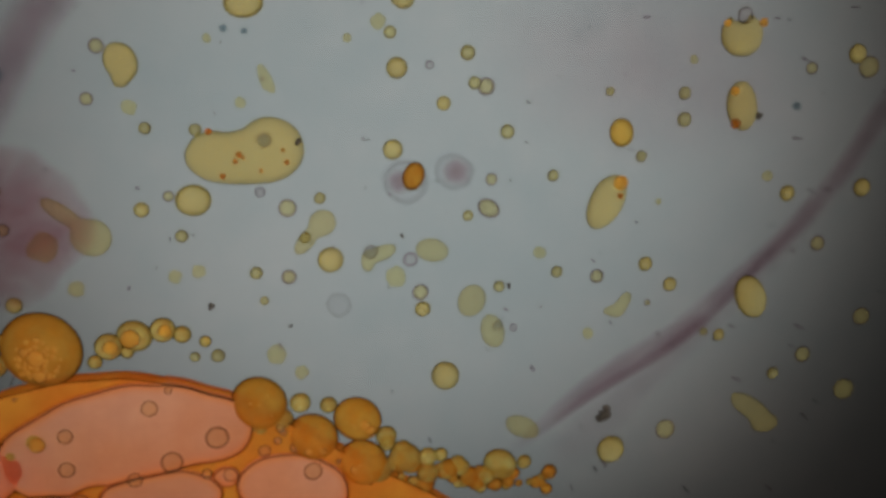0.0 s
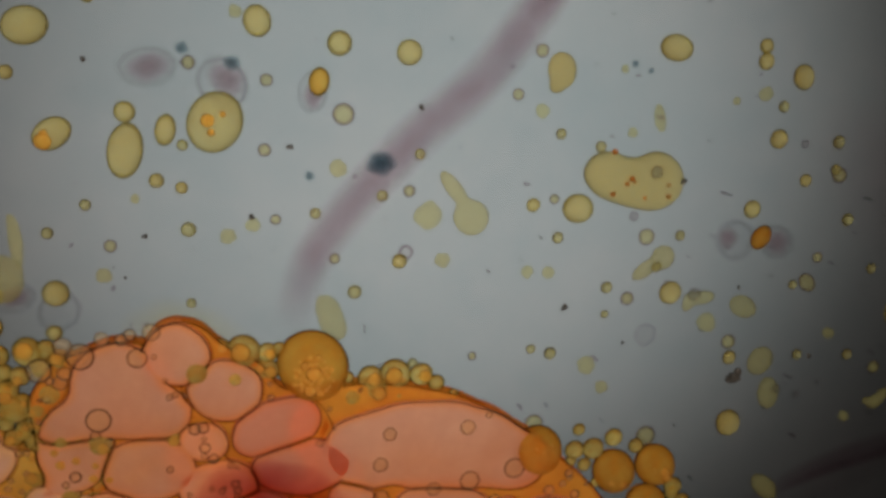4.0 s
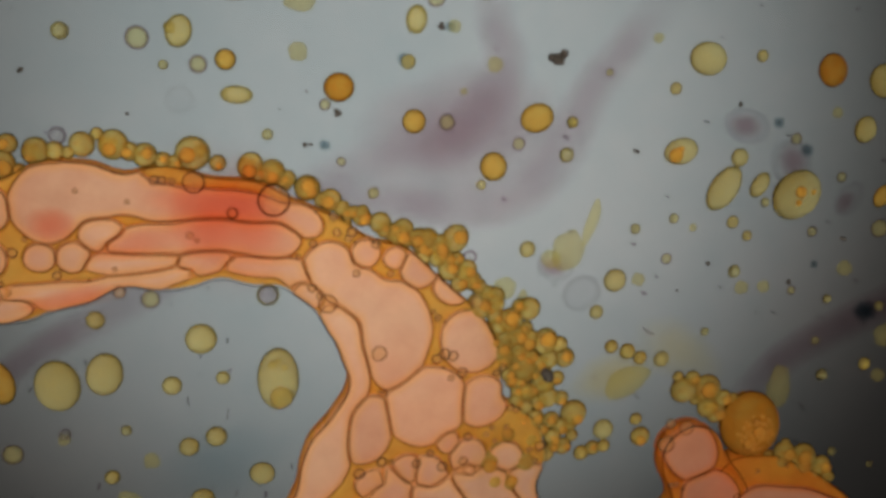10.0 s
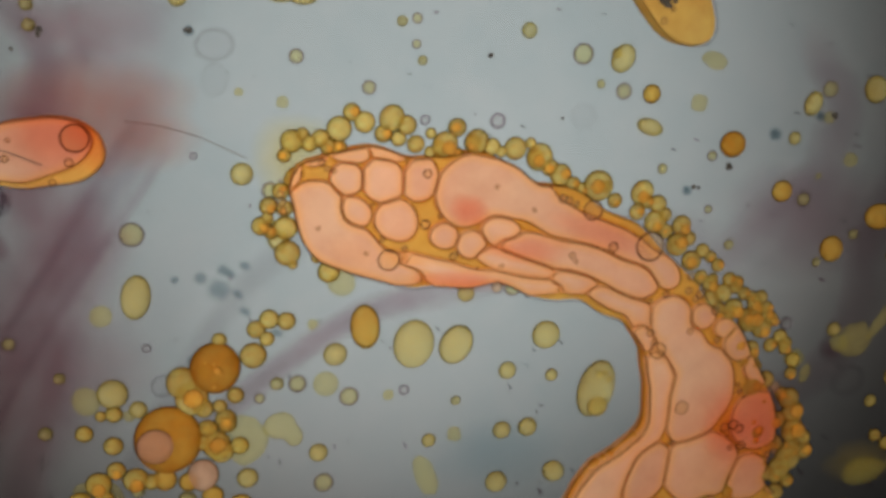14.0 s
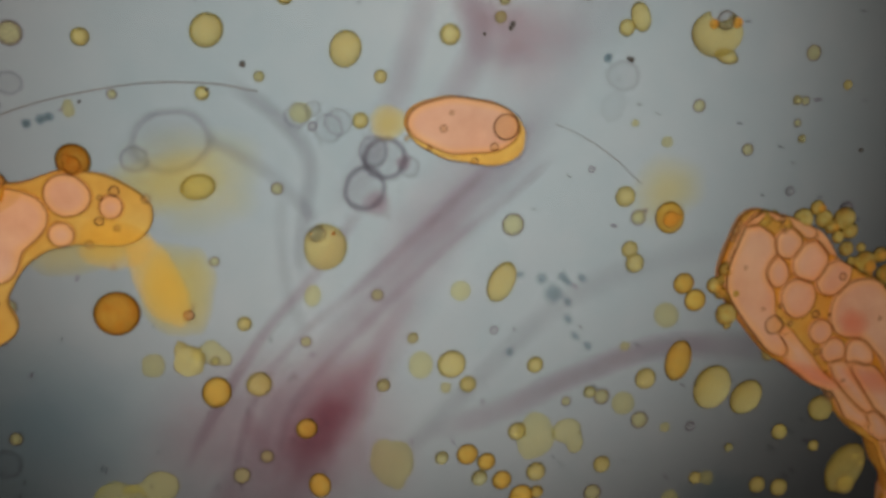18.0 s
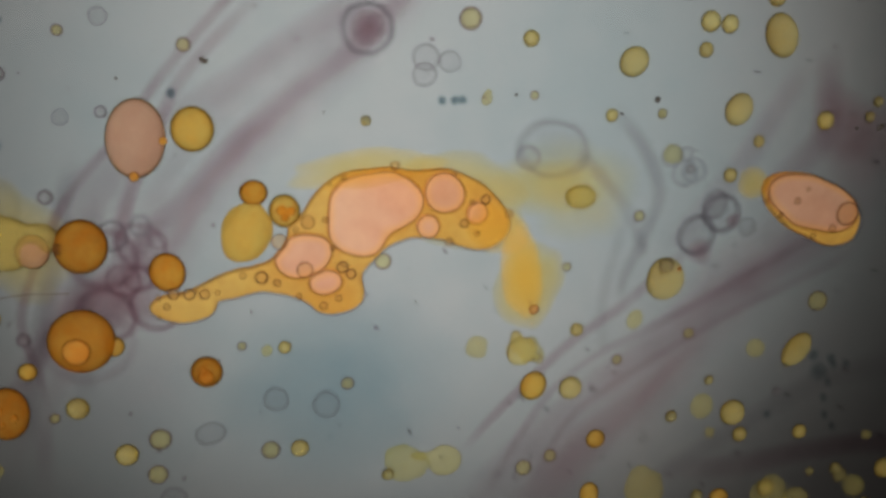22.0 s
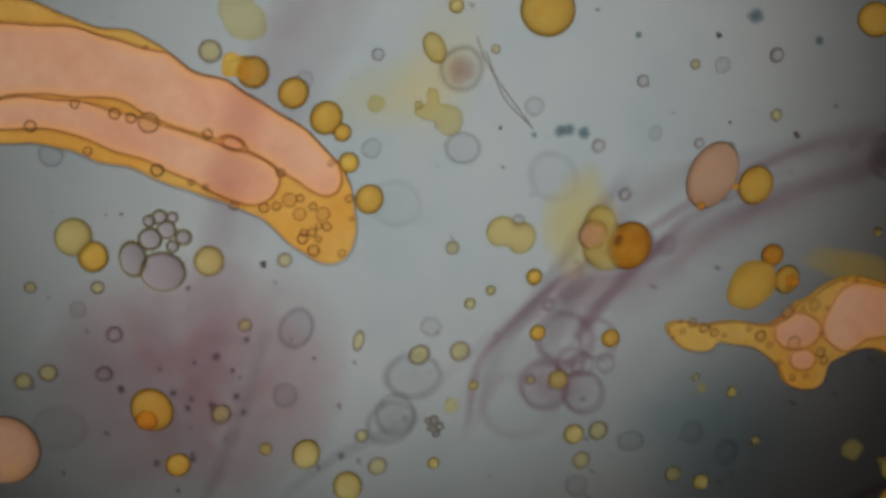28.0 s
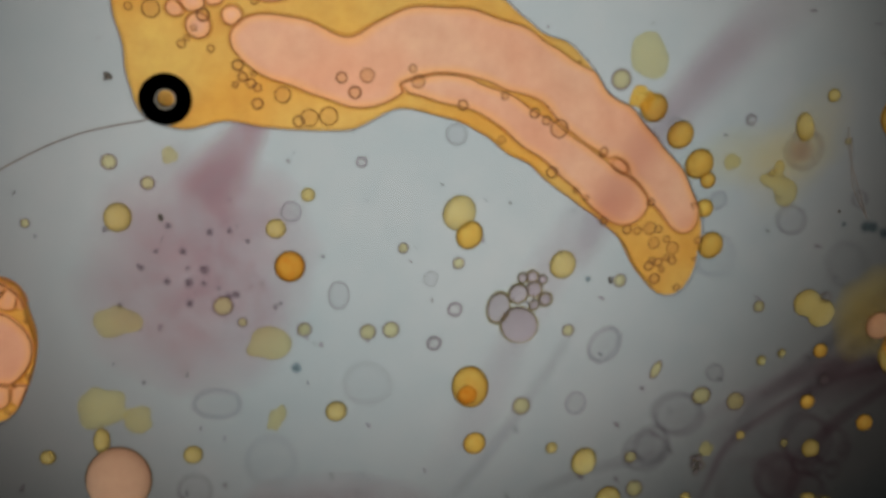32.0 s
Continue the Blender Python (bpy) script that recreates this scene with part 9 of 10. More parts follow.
puff("hazy_bubble", GREY_DYE, "hazy mauve bubble ring deep in the water", -59.82, -9.46, 1.52, 1.33, 29, -2.5, strength=0.51, hollow=0.25, category='bubble', uneven=0.06)
puff("hazy_bubble", GREY_DYE, "hazy mauve bubble ring deep in the water", -52.2, -33.48, 1.53, 1.03, 112, -2.5, strength=0.425, hollow=0.25, category='bubble', uneven=0.06)
puff("hazy_bubble", GREY_DYE, "hazy mauve bubble ring deep in the water", -62.22, -8.98, 1.93, 1.56, 96, -2.5, strength=0.595, hollow=0.25, category='bubble', uneven=0.06)
puff("hazy_bubble", GREY_DYE, "hazy mauve bubble ring deep in the water", -47.26, -32.44, 1.12, 1.06, 86, -2.5, strength=0.425, hollow=0.25, category='bubble', uneven=0.06)
puff("hazy_bubble", GREY_DYE, "hazy mauve bubble ring deep in the water", -50.39, -29.47, 1.76, 1.64, 53, -2.5, strength=0.17, hollow=0.25, category='bubble', uneven=0.06)
puff("hazy_bubble", GREY_DYE, "hazy mauve bubble ring deep in the water", -71.38, -12.14, 1.67, 1.48, 73, -2.5, strength=0.2125, hollow=0.25, category='bubble', uneven=0.06)
puff("hazy_bubble", GREY_DYE, "hazy mauve bubble ring deep in the water", -56.41, -26.68, 1.64, 1.45, 100, -2.5, strength=0.2125, hollow=0.25, category='bubble', uneven=0.06)
puff("hazy_bubble", GREY_DYE, "hazy mauve bubble ring deep in the water", -74.5, -4, 1.81, 1.51, 60, -2.5, strength=0.255, hollow=0.25, category='bubble', uneven=0.06)
puff("hazy_bubble", GREY_DYE, "hazy mauve bubble ring deep in the water", -59.38, -9.62, 1.71, 1.44, 131, -2.5, strength=0.51, hollow=0.25, category='bubble', uneven=0.06)
puff("hazy_bubble", GREY_DYE, "hazy mauve bubble ring deep in the water", -24.26, 76, 1.65, 1.12, -160, -2.5, strength=0.2975, hollow=0.25, category='bubble', uneven=0.06)
puff("hazy_bubble", GREY_DYE, "hazy mauve bubble ring deep in the water", -28.75, 63.53, 1.27, 0.97, -163, -2.5, strength=0.2975, hollow=0.25, category='bubble', uneven=0.06)
puff("hazy_bubble", GREY_DYE, "hazy mauve bubble ring deep in the water", 8.89, 73.04, 1.43, 1.34, 163, -2.5, strength=0.425, hollow=0.25, category='bubble', uneven=0.06)
puff("hazy_bubble", GREY_DYE, "hazy mauve bubble ring deep in the water", 4.96, 66.72, 0.79, 0.74, 108, -2.5, strength=0.425, hollow=0.25, category='bubble', uneven=0.06)
puff("hazy_bubble", GREY_DYE, "hazy mauve bubble ring deep in the water", -16.2, 76.43, 1.24, 0.88, 94, -2.5, strength=0.34, hollow=0.25, category='bubble', uneven=0.06)
puff("hazy_bubble", GREY_DYE, "hazy mauve bubble ring deep in the water", 11.51, 73.34, 1.24, 1.1, 158, -2.5, strength=0.425, hollow=0.25, category='bubble', uneven=0.06)
puff("hazy_bubble", GREY_DYE, "hazy mauve bubble ring deep in the water", -26.53, 63.14, 1.32, 1.15, -127, -2.5, strength=0.3825, hollow=0.25, category='bubble', uneven=0.06)
puff("hazy_bubble", GREY_DYE, "hazy mauve bubble ring deep in the water", -20.64, 75.93, 1.6, 1.41, 147, -2.5, strength=0.425, hollow=0.25, category='bubble', uneven=0.06)
puff("hazy_bubble", GREY_DYE, "hazy mauve bubble behind a larger one", -67.3, 33.45, 0.88, 1.0, 65, -2.3, strength=0.7, hollow=0.3, category="bubble", uneven=0.06)
puff("hazy_bubble", GREY_DYE, "hazy mauve bubble ring deep in the water", -65.21, 47.33, 1.13, 0.93, -122, -2.5, strength=0.34, hollow=0.25, category='bubble', uneven=0.06)
puff("hazy_bubble", GREY_DYE, "hazy mauve bubble ring deep in the water", -69.31, 31.87, 0.9, 0.88, -136, -2.5, strength=0.425, hollow=0.25, category='bubble', uneven=0.06)
puff("hazy_bubble", GREY_DYE, "hazy mauve bubble ring deep in the water", -63.93, 46.25, 0.95, 0.78, 127, -2.5, strength=0.17, hollow=0.25, category='bubble', uneven=0.06)
puff("hazy_bubble", GREY_DYE, "hazy mauve bubble ring deep in the water", -50.16, 59.79, 0.84, 0.8, -153, -2.5, strength=0.17, hollow=0.25, category='bubble', uneven=0.06)
puff("hazy_bubble", GREY_DYE, "hazy mauve bubble ring deep in the water", -76.66, -18.07, 0.49, 0.49, 138, -2.5, strength=0.425, hollow=0.25, category='bubble', uneven=0.06)
puff("dye_cloud", PINK_DYE, "small hazy pink dye puff", -24.22, 76, 1.27, 0.85, -160, -2.8, strength=0.6)
puff("dye_cloud", PINK_DYE, "small hazy pink dye puff", 8.55, 73.01, 0.78, 0.72, 95, -2.8, strength=0.6)
puff("dye_cloud", PINK_DYE, "small hazy pink dye puff", 11.67, 73.29, 0.93, 0.82, 158, -2.8, strength=0.6)
puff("dye_cloud", PINK_DYE, "small hazy pink dye puff", -16.1, 76.19, 0.78, 0.65, 91, -2.8, strength=0.6)
puff("dye_cloud", PINK_DYE, "small hazy pink dye puff", -78.85, -10.33, 0.99, 0.92, -12, -2.8, strength=0.6)
puff("dye_cloud", PINK_DYE, "small hazy pink dye puff", -79.78, 15.71, 1.15, 1.11, -88, -2.8, strength=0.6)
puff("dye_cloud", PINK_DYE, "small hazy pink dye puff", -20.44, 76.15, 1.15, 1, 144, -2.8, strength=0.6)
puff("dye_cloud", PINK_DYE, "small hazy pink dye puff", -28.73, 63.46, 0.96, 0.72, -163, -2.8, strength=0.6)
puff("dye_cloud", PINK_DYE, "small hazy pink dye puff", -64.6, 32.54, 0.99, 0.92, -142, -2.8, strength=0.6)
puff("dye_cloud", PINK_DYE, "small hazy pink dye puff", -65.98, 34.68, 0.58, 0.51, 147, -2.8, strength=0.6)
CLOTS = [
    puff("hazy_bubble", PLUM_DYE, "mauve bubble in a clot of plum dye", -62.83, -1.42, 1.87, 1.68, 53, -2.5, strength=0.855, hollow=0.1, category='bubble', uneven=0.06),
    puff("hazy_bubble", PLUM_DYE, "mauve bubble in a clot of plum dye", -62.8, 1, 1.63, 1.45, 55, -2.5, strength=0.855, hollow=0.1, category='bubble', uneven=0.06),
    puff("hazy_bubble", PLUM_DYE, "mauve bubble in a clot of plum dye", -65.74, -0.93, 2.13, 1.87, 77, -2.5, strength=0.76, hollow=0.1, category='bubble', uneven=0.06),
    puff("hazy_bubble", PLUM_DYE, "mauve bubble in a clot of plum dye", -66.06, 0.99, 1.57, 1.39, 45, -2.5, strength=0.6649999999999999, hollow=0.1, category='bubble', uneven=0.06),
    puff("hazy_bubble", PLUM_DYE, "mauve bubble in a clot of plum dye", -64.74, 1.86, 0.72, 0.64, 58, -2.5, strength=0.76, hollow=0.1, category='bubble', uneven=0.06),
    puff("hazy_bubble", PLUM_DYE, "mauve bubble in a clot of plum dye", -66.21, 1.83, 0.58, 0.52, 60, -2.5, strength=0.76, hollow=0.1, category='bubble', uneven=0.06),
    puff("hazy_bubble", PLUM_DYE, "mauve bubble in a clot of plum dye", -64.49, -0.24, 1.07, 0.96, 56, -2.5, strength=0.76, hollow=0.1, category='bubble', uneven=0.06),
    puff("hazy_bubble", PLUM_DYE, "mauve bubble in a clot of plum dye", -61.44, -2.63, 2.79, 2.34, 83, -2.5, strength=0.285, hollow=0.1, category='bubble', uneven=0.06),
    puff("hazy_bubble", PLUM_DYE, "mauve bubble in a clot of plum dye", -64.44, 0.47, 0.89, 0.8, 57, -2.5, strength=0.6649999999999999, hollow=0.1, category='bubble', uneven=0.06),
    streak("dye_strand", PLUM_DYE, "thin dark plum strand in the water", -2.6, (-81.11, 14.63, 0.41, 0.5), (-78.68, 9.45, 0.4, 0.6), (-74.65, 4.22, 0.4, 0.8), (-71.76, 1.21, 0.36, 0.9), (-69.21, -1.85, 0.36, 0.9), (-65.8, -4.32, 0.36, 0.9), (-63.26, -5.51, 0.36, 0.9), (-60.58, -5.34, 0.33, 0.8), (-58.51, -5.33, 0.3, 0.3), strength=0.65),
    streak("dye_strand", PLUM_DYE, "thin dark plum strand in the water", -2.6, (-77.75, 9.76, 0.47, 0.4), (-74.32, 5.04, 0.47, 0.7), (-71.39, 2.73, 0.47, 0.9), (-68.74, 1.04, 0.53, 1), (-66.91, 0.17, 0.6, 0.9), (-65.12, -0.38, 0.47, 0.3), strength=0.65),
    puff("dye_cloud", ROSE_DYE, "rosy dye caught between mauve bubbles", -63.22, -0.59, 2.69, 2.07, 101, -3, strength=0.35),
]
SPECKS_C = [
    puff("dye_spot", GREY_DYE, "tiny dark speck in a rose cloud", -58.3, -42.47, 0.18, 0.17, 14, -2.6, strength=1.0, power=0.8, category='dye spot'),
    puff("dye_spot", GREY_DYE, "tiny dark speck in a rose cloud", -57.26, -40.07, 0.19, 0.17, 20, -2.6, strength=1.0, power=0.8, category='dye spot'),
    puff("dye_spot", GREY_DYE, "tiny dark speck in a rose cloud", -57.28, -40.27, 0.14, 0.13, 20, -2.6, strength=1.0, power=0.8, category='dye spot'),
    puff("dye_spot", GREY_DYE, "tiny dark speck in a rose cloud", -57.98, -35.19, 0.24, 0.23, 33, -2.6, strength=1.0, power=0.8, category='dye spot'),
    puff("dye_spot", GREY_DYE, "tiny dark speck in a rose cloud", -62.33, -37.67, 0.13, 0.12, 20, -2.6, strength=1.0, power=0.8, category='dye spot'),
    puff("dye_spot", GREY_DYE, "tiny dark speck in a rose cloud", -61.72, -32.04, 0.13, 0.12, 46, -2.6, strength=1.0, power=0.8, category='dye spot'),
    puff("dye_spot", GREY_DYE, "tiny dark speck in a rose cloud", -58.9, -38.59, 0.21, 0.2, 22, -2.6, strength=1.0, power=0.8, category='dye spot'),
    puff("dye_spot", GREY_DYE, "tiny dark speck in a rose cloud", -58.22, -38.03, 0.12, 0.11, 25, -2.6, strength=1.0, power=0.8, category='dye spot'),
    puff("dye_spot", GREY_DYE, "tiny dark speck in a rose cloud", -57.83, -36.93, 0.15, 0.14, 28, -2.6, strength=1.0, power=0.8, category='dye spot'),
    puff("dye_spot", GREY_DYE, "tiny dark speck in a rose cloud", -55, -40.19, 0.19, 0.17, 22, -2.6, strength=1.0, power=0.8, category='dye spot'),
    puff("dye_spot", GREY_DYE, "tiny dark speck in a rose cloud", -59.8, -39.8, 0.19, 0.18, 18, -2.6, strength=1.0, power=0.8, category='dye spot'),
    puff("dye_spot", GREY_DYE, "tiny dark speck in a rose cloud", -57.14, -38.63, 0.22, 0.2, 24, -2.6, strength=1.0, power=0.8, category='dye spot'),
    puff("dye_spot", GREY_DYE, "tiny dark speck in a rose cloud", -60.47, -33.2, 0.27, 0.26, 40, -2.6, strength=1.0, power=0.8, category='dye spot'),
    puff("dye_spot", GREY_DYE, "tiny dark speck in a rose cloud", -56.54, -37.1, 0.23, 0.21, 28, -2.6, strength=1.0, power=0.8, category='dye spot'),
    puff("dye_spot", GREY_DYE, "tiny dark speck in a rose cloud", -58.21, -33.08, 0.17, 0.16, 39, -2.6, strength=1.0, power=0.8, category='dye spot'),
    puff("dye_spot", GREY_DYE, "tiny dark speck in a rose cloud", -60.89, -36.97, 0.18, 0.17, 25, -2.6, strength=1.0, power=0.8, category='dye spot'),
    puff("dye_spot", GREY_DYE, "tiny dark speck in a rose cloud", -58.49, -37.23, 0.26, 0.25, 27, -2.6, strength=1.0, power=0.8, category='dye spot'),
    puff("dye_spot", GREY_DYE, "tiny dark speck in a rose cloud", -60.79, -35.91, 0.15, 0.14, 29, -2.6, strength=1.0, power=0.8, category='dye spot'),
    puff("dye_spot", GREY_DYE, "tiny dark speck in a rose cloud", -57.55, -37.63, 0.27, 0.25, 26, -2.6, strength=1.0, power=0.8, category='dye spot'),
    puff("dye_spot", GREY_DYE, "tiny dark speck in a rose cloud", -60.39, -37.82, 0.21, 0.2, 23, -2.6, strength=1.0, power=0.8, category='dye spot'),
    puff("dye_spot", GREY_DYE, "tiny dark speck in a rose cloud", -51.73, -37.4, 0.14, 0.13, 29, -2.6, strength=1.0, power=0.8, category='dye spot'),
    puff("dye_spot", GREY_DYE, "tiny dark speck in a rose cloud", -57.75, -35.48, 0.24, 0.22, 32, -2.6, strength=1.0, power=0.8, category='dye spot'),
    puff("dye_spot", GREY_DYE, "tiny dark speck in a rose cloud", -58.5, -32.9, 0.14, 0.13, 40, -2.6, strength=1.0, power=0.8, category='dye spot'),
    puff("dye_spot", GREY_DYE, "tiny dark speck in a rose cloud", -58.35, -39.79, 0.14, 0.13, 20, -2.6, strength=1.0, power=0.8, category='dye spot'),
]
SPECKS_D = [
    puff("dye_spot", GREY_DYE, "tiny dark speck in a rose cloud", -61.03, -20.66, 0.15, 0.14, 17, -2.6, strength=1.0, power=0.8, category='dye spot'),
    puff("dye_spot", GREY_DYE, "tiny dark speck in a rose cloud", -58.71, -17.62, 0.23, 0.21, 24, -2.6, strength=1.0, power=0.8, category='dye spot'),
    puff("dye_spot", GREY_DYE, "tiny dark speck in a rose cloud", -53.79, -20.16, 0.17, 0.15, 20, -2.6, strength=1.0, power=0.8, category='dye spot'),
    puff("dye_spot", GREY_DYE, "tiny dark speck in a rose cloud", -55.2, -21.54, 0.26, 0.23, 18, -2.6, strength=1.0, power=0.8, category='dye spot'),
    puff("dye_spot", GREY_DYE, "tiny dark speck in a rose cloud", -56.52, -24.34, 0.16, 0.14, 14, -2.6, strength=1.0, power=0.8, category='dye spot'),
    puff("dye_spot", GREY_DYE, "tiny dark speck in a rose cloud", -56.99, -11.89, 0.25, 0.22, 33, -2.6, strength=1.0, power=0.8, category='dye spot'),
    puff("dye_spot", GREY_DYE, "tiny dark speck in a rose cloud", -56, -19.82, 0.16, 0.15, 20, -2.6, strength=1.0, power=0.8, category='dye spot'),
    puff("dye_spot", GREY_DYE, "tiny dark speck in a rose cloud", -59.02, -20.44, 0.18, 0.16, 19, -2.6, strength=1.0, power=0.8, category='dye spot'),
    puff("dye_spot", GREY_DYE, "tiny dark speck in a rose cloud", -60.41, -22.32, 0.14, 0.13, 14, -2.6, strength=1.0, power=0.8, category='dye spot'),
    puff("dye_spot", GREY_DYE, "tiny dark speck in a rose cloud", -57.79, -22.2, 0.22, 0.2, 16, -2.6, strength=1.0, power=0.8, category='dye spot'),
    puff("dye_spot", GREY_DYE, "tiny dark speck in a rose cloud", -59, -24.03, 0.27, 0.25, 13, -2.6, strength=1.0, power=0.8, category='dye spot'),
    puff("dye_spot", GREY_DYE, "tiny dark speck in a rose cloud", -58.84, -19.33, 0.27, 0.24, 21, -2.6, strength=1.0, power=0.8, category='dye spot'),
    puff("dye_spot", GREY_DYE, "tiny dark speck in a rose cloud", -61.57, -19.62, 0.27, 0.25, 19, -2.6, strength=1.0, power=0.8, category='dye spot'),
    puff("dye_spot", GREY_DYE, "tiny dark speck in a rose cloud", -64.94, -21.68, 0.15, 0.14, 12, -2.6, strength=1.0, power=0.8, category='dye spot'),
    puff("dye_spot", GREY_DYE, "tiny dark speck in a rose cloud", -62.29, -14.56, 0.16, 0.15, 31, -2.6, strength=1.0, power=0.8, category='dye spot'),
    puff("dye_spot", GREY_DYE, "tiny dark speck in a rose cloud", -59.22, -21.4, 0.22, 0.2, 17, -2.6, strength=1.0, power=0.8, category='dye spot'),
    puff("dye_spot", GREY_DYE, "tiny dark speck in a rose cloud", -60.62, -18.18, 0.13, 0.12, 22, -2.6, strength=1.0, power=0.8, category='dye spot'),
    puff("dye_spot", GREY_DYE, "tiny dark speck in a rose cloud", -55.68, -19.73, 0.25, 0.22, 21, -2.6, strength=1.0, power=0.8, category='dye spot'),
    puff("dye_spot", GREY_DYE, "tiny dark speck in a rose cloud", -58.49, -20.52, 0.22, 0.2, 19, -2.6, strength=1.0, power=0.8, category='dye spot'),
    puff("dye_spot", GREY_DYE, "tiny dark speck in a rose cloud", -59.54, -18.17, 0.24, 0.22, 23, -2.6, strength=1.0, power=0.8, category='dye spot'),
    puff("dye_spot", GREY_DYE, "tiny dark speck in a rose cloud", -62.73, -18.25, 0.21, 0.2, 22, -2.6, strength=1.0, power=0.8, category='dye spot'),
    puff("dye_spot", GREY_DYE, "tiny dark speck in a rose cloud", -60.92, -18.65, 0.17, 0.16, 21, -2.6, strength=1.0, power=0.8, category='dye spot'),
    puff("dye_spot", GREY_DYE, "tiny dark speck in a rose cloud", -57.43, -20.21, 0.13, 0.12, 19, -2.6, strength=1.0, power=0.8, category='dye spot'),
    puff("dye_spot", GREY_DYE, "tiny dark speck in a rose cloud", -58.18, -18.61, 0.14, 0.13, 22, -2.6, strength=1.0, power=0.8, category='dye spot'),
]
puff("dye_spot", TEAL_DYE, "tiny dark blurred speck deep in the water", -75.59, 18.89, 0.3, 0.29, 132, -2.4, strength=0.75, category='dye spot')
puff("dye_spot", TEAL_DYE, "tiny dark blurred speck deep in the water", -77.12, -3.87, 0.43, 0.43, 104, -2.4, strength=0.75, category='dye spot')
puff("dye_spot", TEAL_DYE, "tiny dark blurred speck deep in the water", -76.45, -5.69, 0.2, 0.2, -26, -2.4, strength=0.75, category='dye spot')
puff("dye_spot", TEAL_DYE, "tiny dark blurred speck deep in the water", -75.45, 19.97, 0.32, 0.28, 68, -2.4, strength=0.75, category='dye spot')
puff("dye_spot", TEAL_DYE, "tiny dark blurred speck deep in the water", -76.98, -4.32, 0.44, 0.41, 150, -2.4, strength=0.75, category='dye spot')
puff("dye_spot", TEAL_DYE, "tiny dark blurred speck deep in the water", -75.49, 19.56, 0.32, 0.3, -117, -2.4, strength=0.75, category='dye spot')
puff("dye_spot", TEAL_DYE, "tiny dark blurred speck deep in the water", -66.46, 46.86, 0.33, 0.31, -126, -2.4, strength=0.75, category='dye spot')
puff("dye_spot", TEAL_DYE, "tiny dark blurred speck deep in the water", -56.43, 40.12, 0.42, 0.39, -170, -2.4, strength=0.42, category='dye spot')
puff("dye_spot", TEAL_DYE, "tiny dark blurred speck deep in the water", -56.87, 39.02, 0.44, 0.42, -173, -2.4, strength=0.42, category='dye spot')
puff("dye_spot", TEAL_DYE, "tiny dark blurred speck deep in the water", -53.82, 35.76, 0.36, 0.34, 178, -2.4, strength=0.42, category='dye spot')
puff("dye_spot", TEAL_DYE, "tiny dark blurred speck deep in the water", -78.23, 5.6, 0.34, 0.33, 132, -2.4, strength=0.75, category='dye spot')
puff("dye_spot", TEAL_DYE, "tiny dark blurred speck deep in the water", -77.16, -3.02, 0.45, 0.42, 79, -2.4, strength=0.75, category='dye spot')
puff("dye_spot", TEAL_DYE, "tiny dark blurred speck deep in the water", -85.34, 4.88, 0.61, 0.53, 88, -2.4, strength=0.75, category='dye spot')
puff("dye_spot", TEAL_DYE, "tiny dark blurred speck deep in the water", -42.16, 67.83, 0.47, 0.42, -155, -2.4, strength=0.75, category='dye spot')
puff("dye_spot", TEAL_DYE, "tiny dark blurred speck deep in the water", -41.18, 70.55, 0.38, 0.33, -153, -2.4, strength=0.75, category='dye spot')
puff("dye_spot", TEAL_DYE, "tiny dark blurred speck deep in the water", -57.64, 38, 0.29, 0.27, 128, -2.4, strength=0.42, category='dye spot')
puff("dye_spot", TEAL_DYE, "tiny dark blurred speck deep in the water", -20.36, 77.01, 0.48, 0.43, -171, -2.4, strength=0.75, category='dye spot')
puff("dye_spot", TEAL_DYE, "tiny dark blurred speck deep in the water", -66.92, -18.25, 0.21, 0.2, 20, -2.4, strength=0.75, category='dye spot')
puff("dye_spot", TEAL_DYE, "tiny dark blurred speck deep in the water", -55.7, -30.6, 0.38, 0.36, 43, -2.4, strength=0.75, category='dye spot')
puff("dye_spot", TEAL_DYE, "tiny dark blurred speck deep in the water", 0.3, 81.34, 0.25, 0.24, -139, -2.4, strength=0.75, category='dye spot')
puff("dye_spot", TEAL_DYE, "tiny dark blurred speck deep in the water", 1.29, 81.15, 0.22, 0.21, -142, -2.4, strength=0.75, category='dye spot')
puff("dye_spot", TEAL_DYE, "tiny dark blurred speck deep in the water", 31.18, 75.53, 0.36, 0.31, 155, -2.4, strength=0.75, category='dye spot')
puff("dye_spot", TEAL_DYE, "tiny dark blurred speck deep in the water", -22.82, 77.22, 0.41, 0.39, -160, -2.4, strength=0.75, category='dye spot')
puff("dye_spot", TEAL_DYE, "tiny dark blurred speck deep in the water", -15.56, 72.21, 0.32, 0.3, 166, -2.4, strength=0.75, category='dye spot')
puff("dye_spot", TEAL_DYE, "tiny dark blurred speck deep in the water", -55.77, 39.29, 0.77, 0.73, -173, -2.4, strength=0.42, category='dye spot')
puff("dye_spot", TEAL_DYE, "tiny dark blurred speck deep in the water", -43.04, 61.96, 0.36, 0.33, -161, -2.4, strength=0.75, category='dye spot')
puff("dye_spot", TEAL_DYE, "tiny dark blurred speck deep in the water", -84.96, 9.01, 0.35, 0.3, 85, -2.4, strength=0.75, category='dye spot')
puff("dye_spot", TEAL_DYE, "tiny dark blurred speck deep in the water", -82.81, -1.42, 0.26, 0.23, 88, -2.4, strength=0.75, category='dye spot')
puff("dye_spot", TEAL_DYE, "dark dash in a curved row of specks", -56.03, 40.28, 0.42, 0.29, -164, -2.4, strength=0.42, category='dye spot')
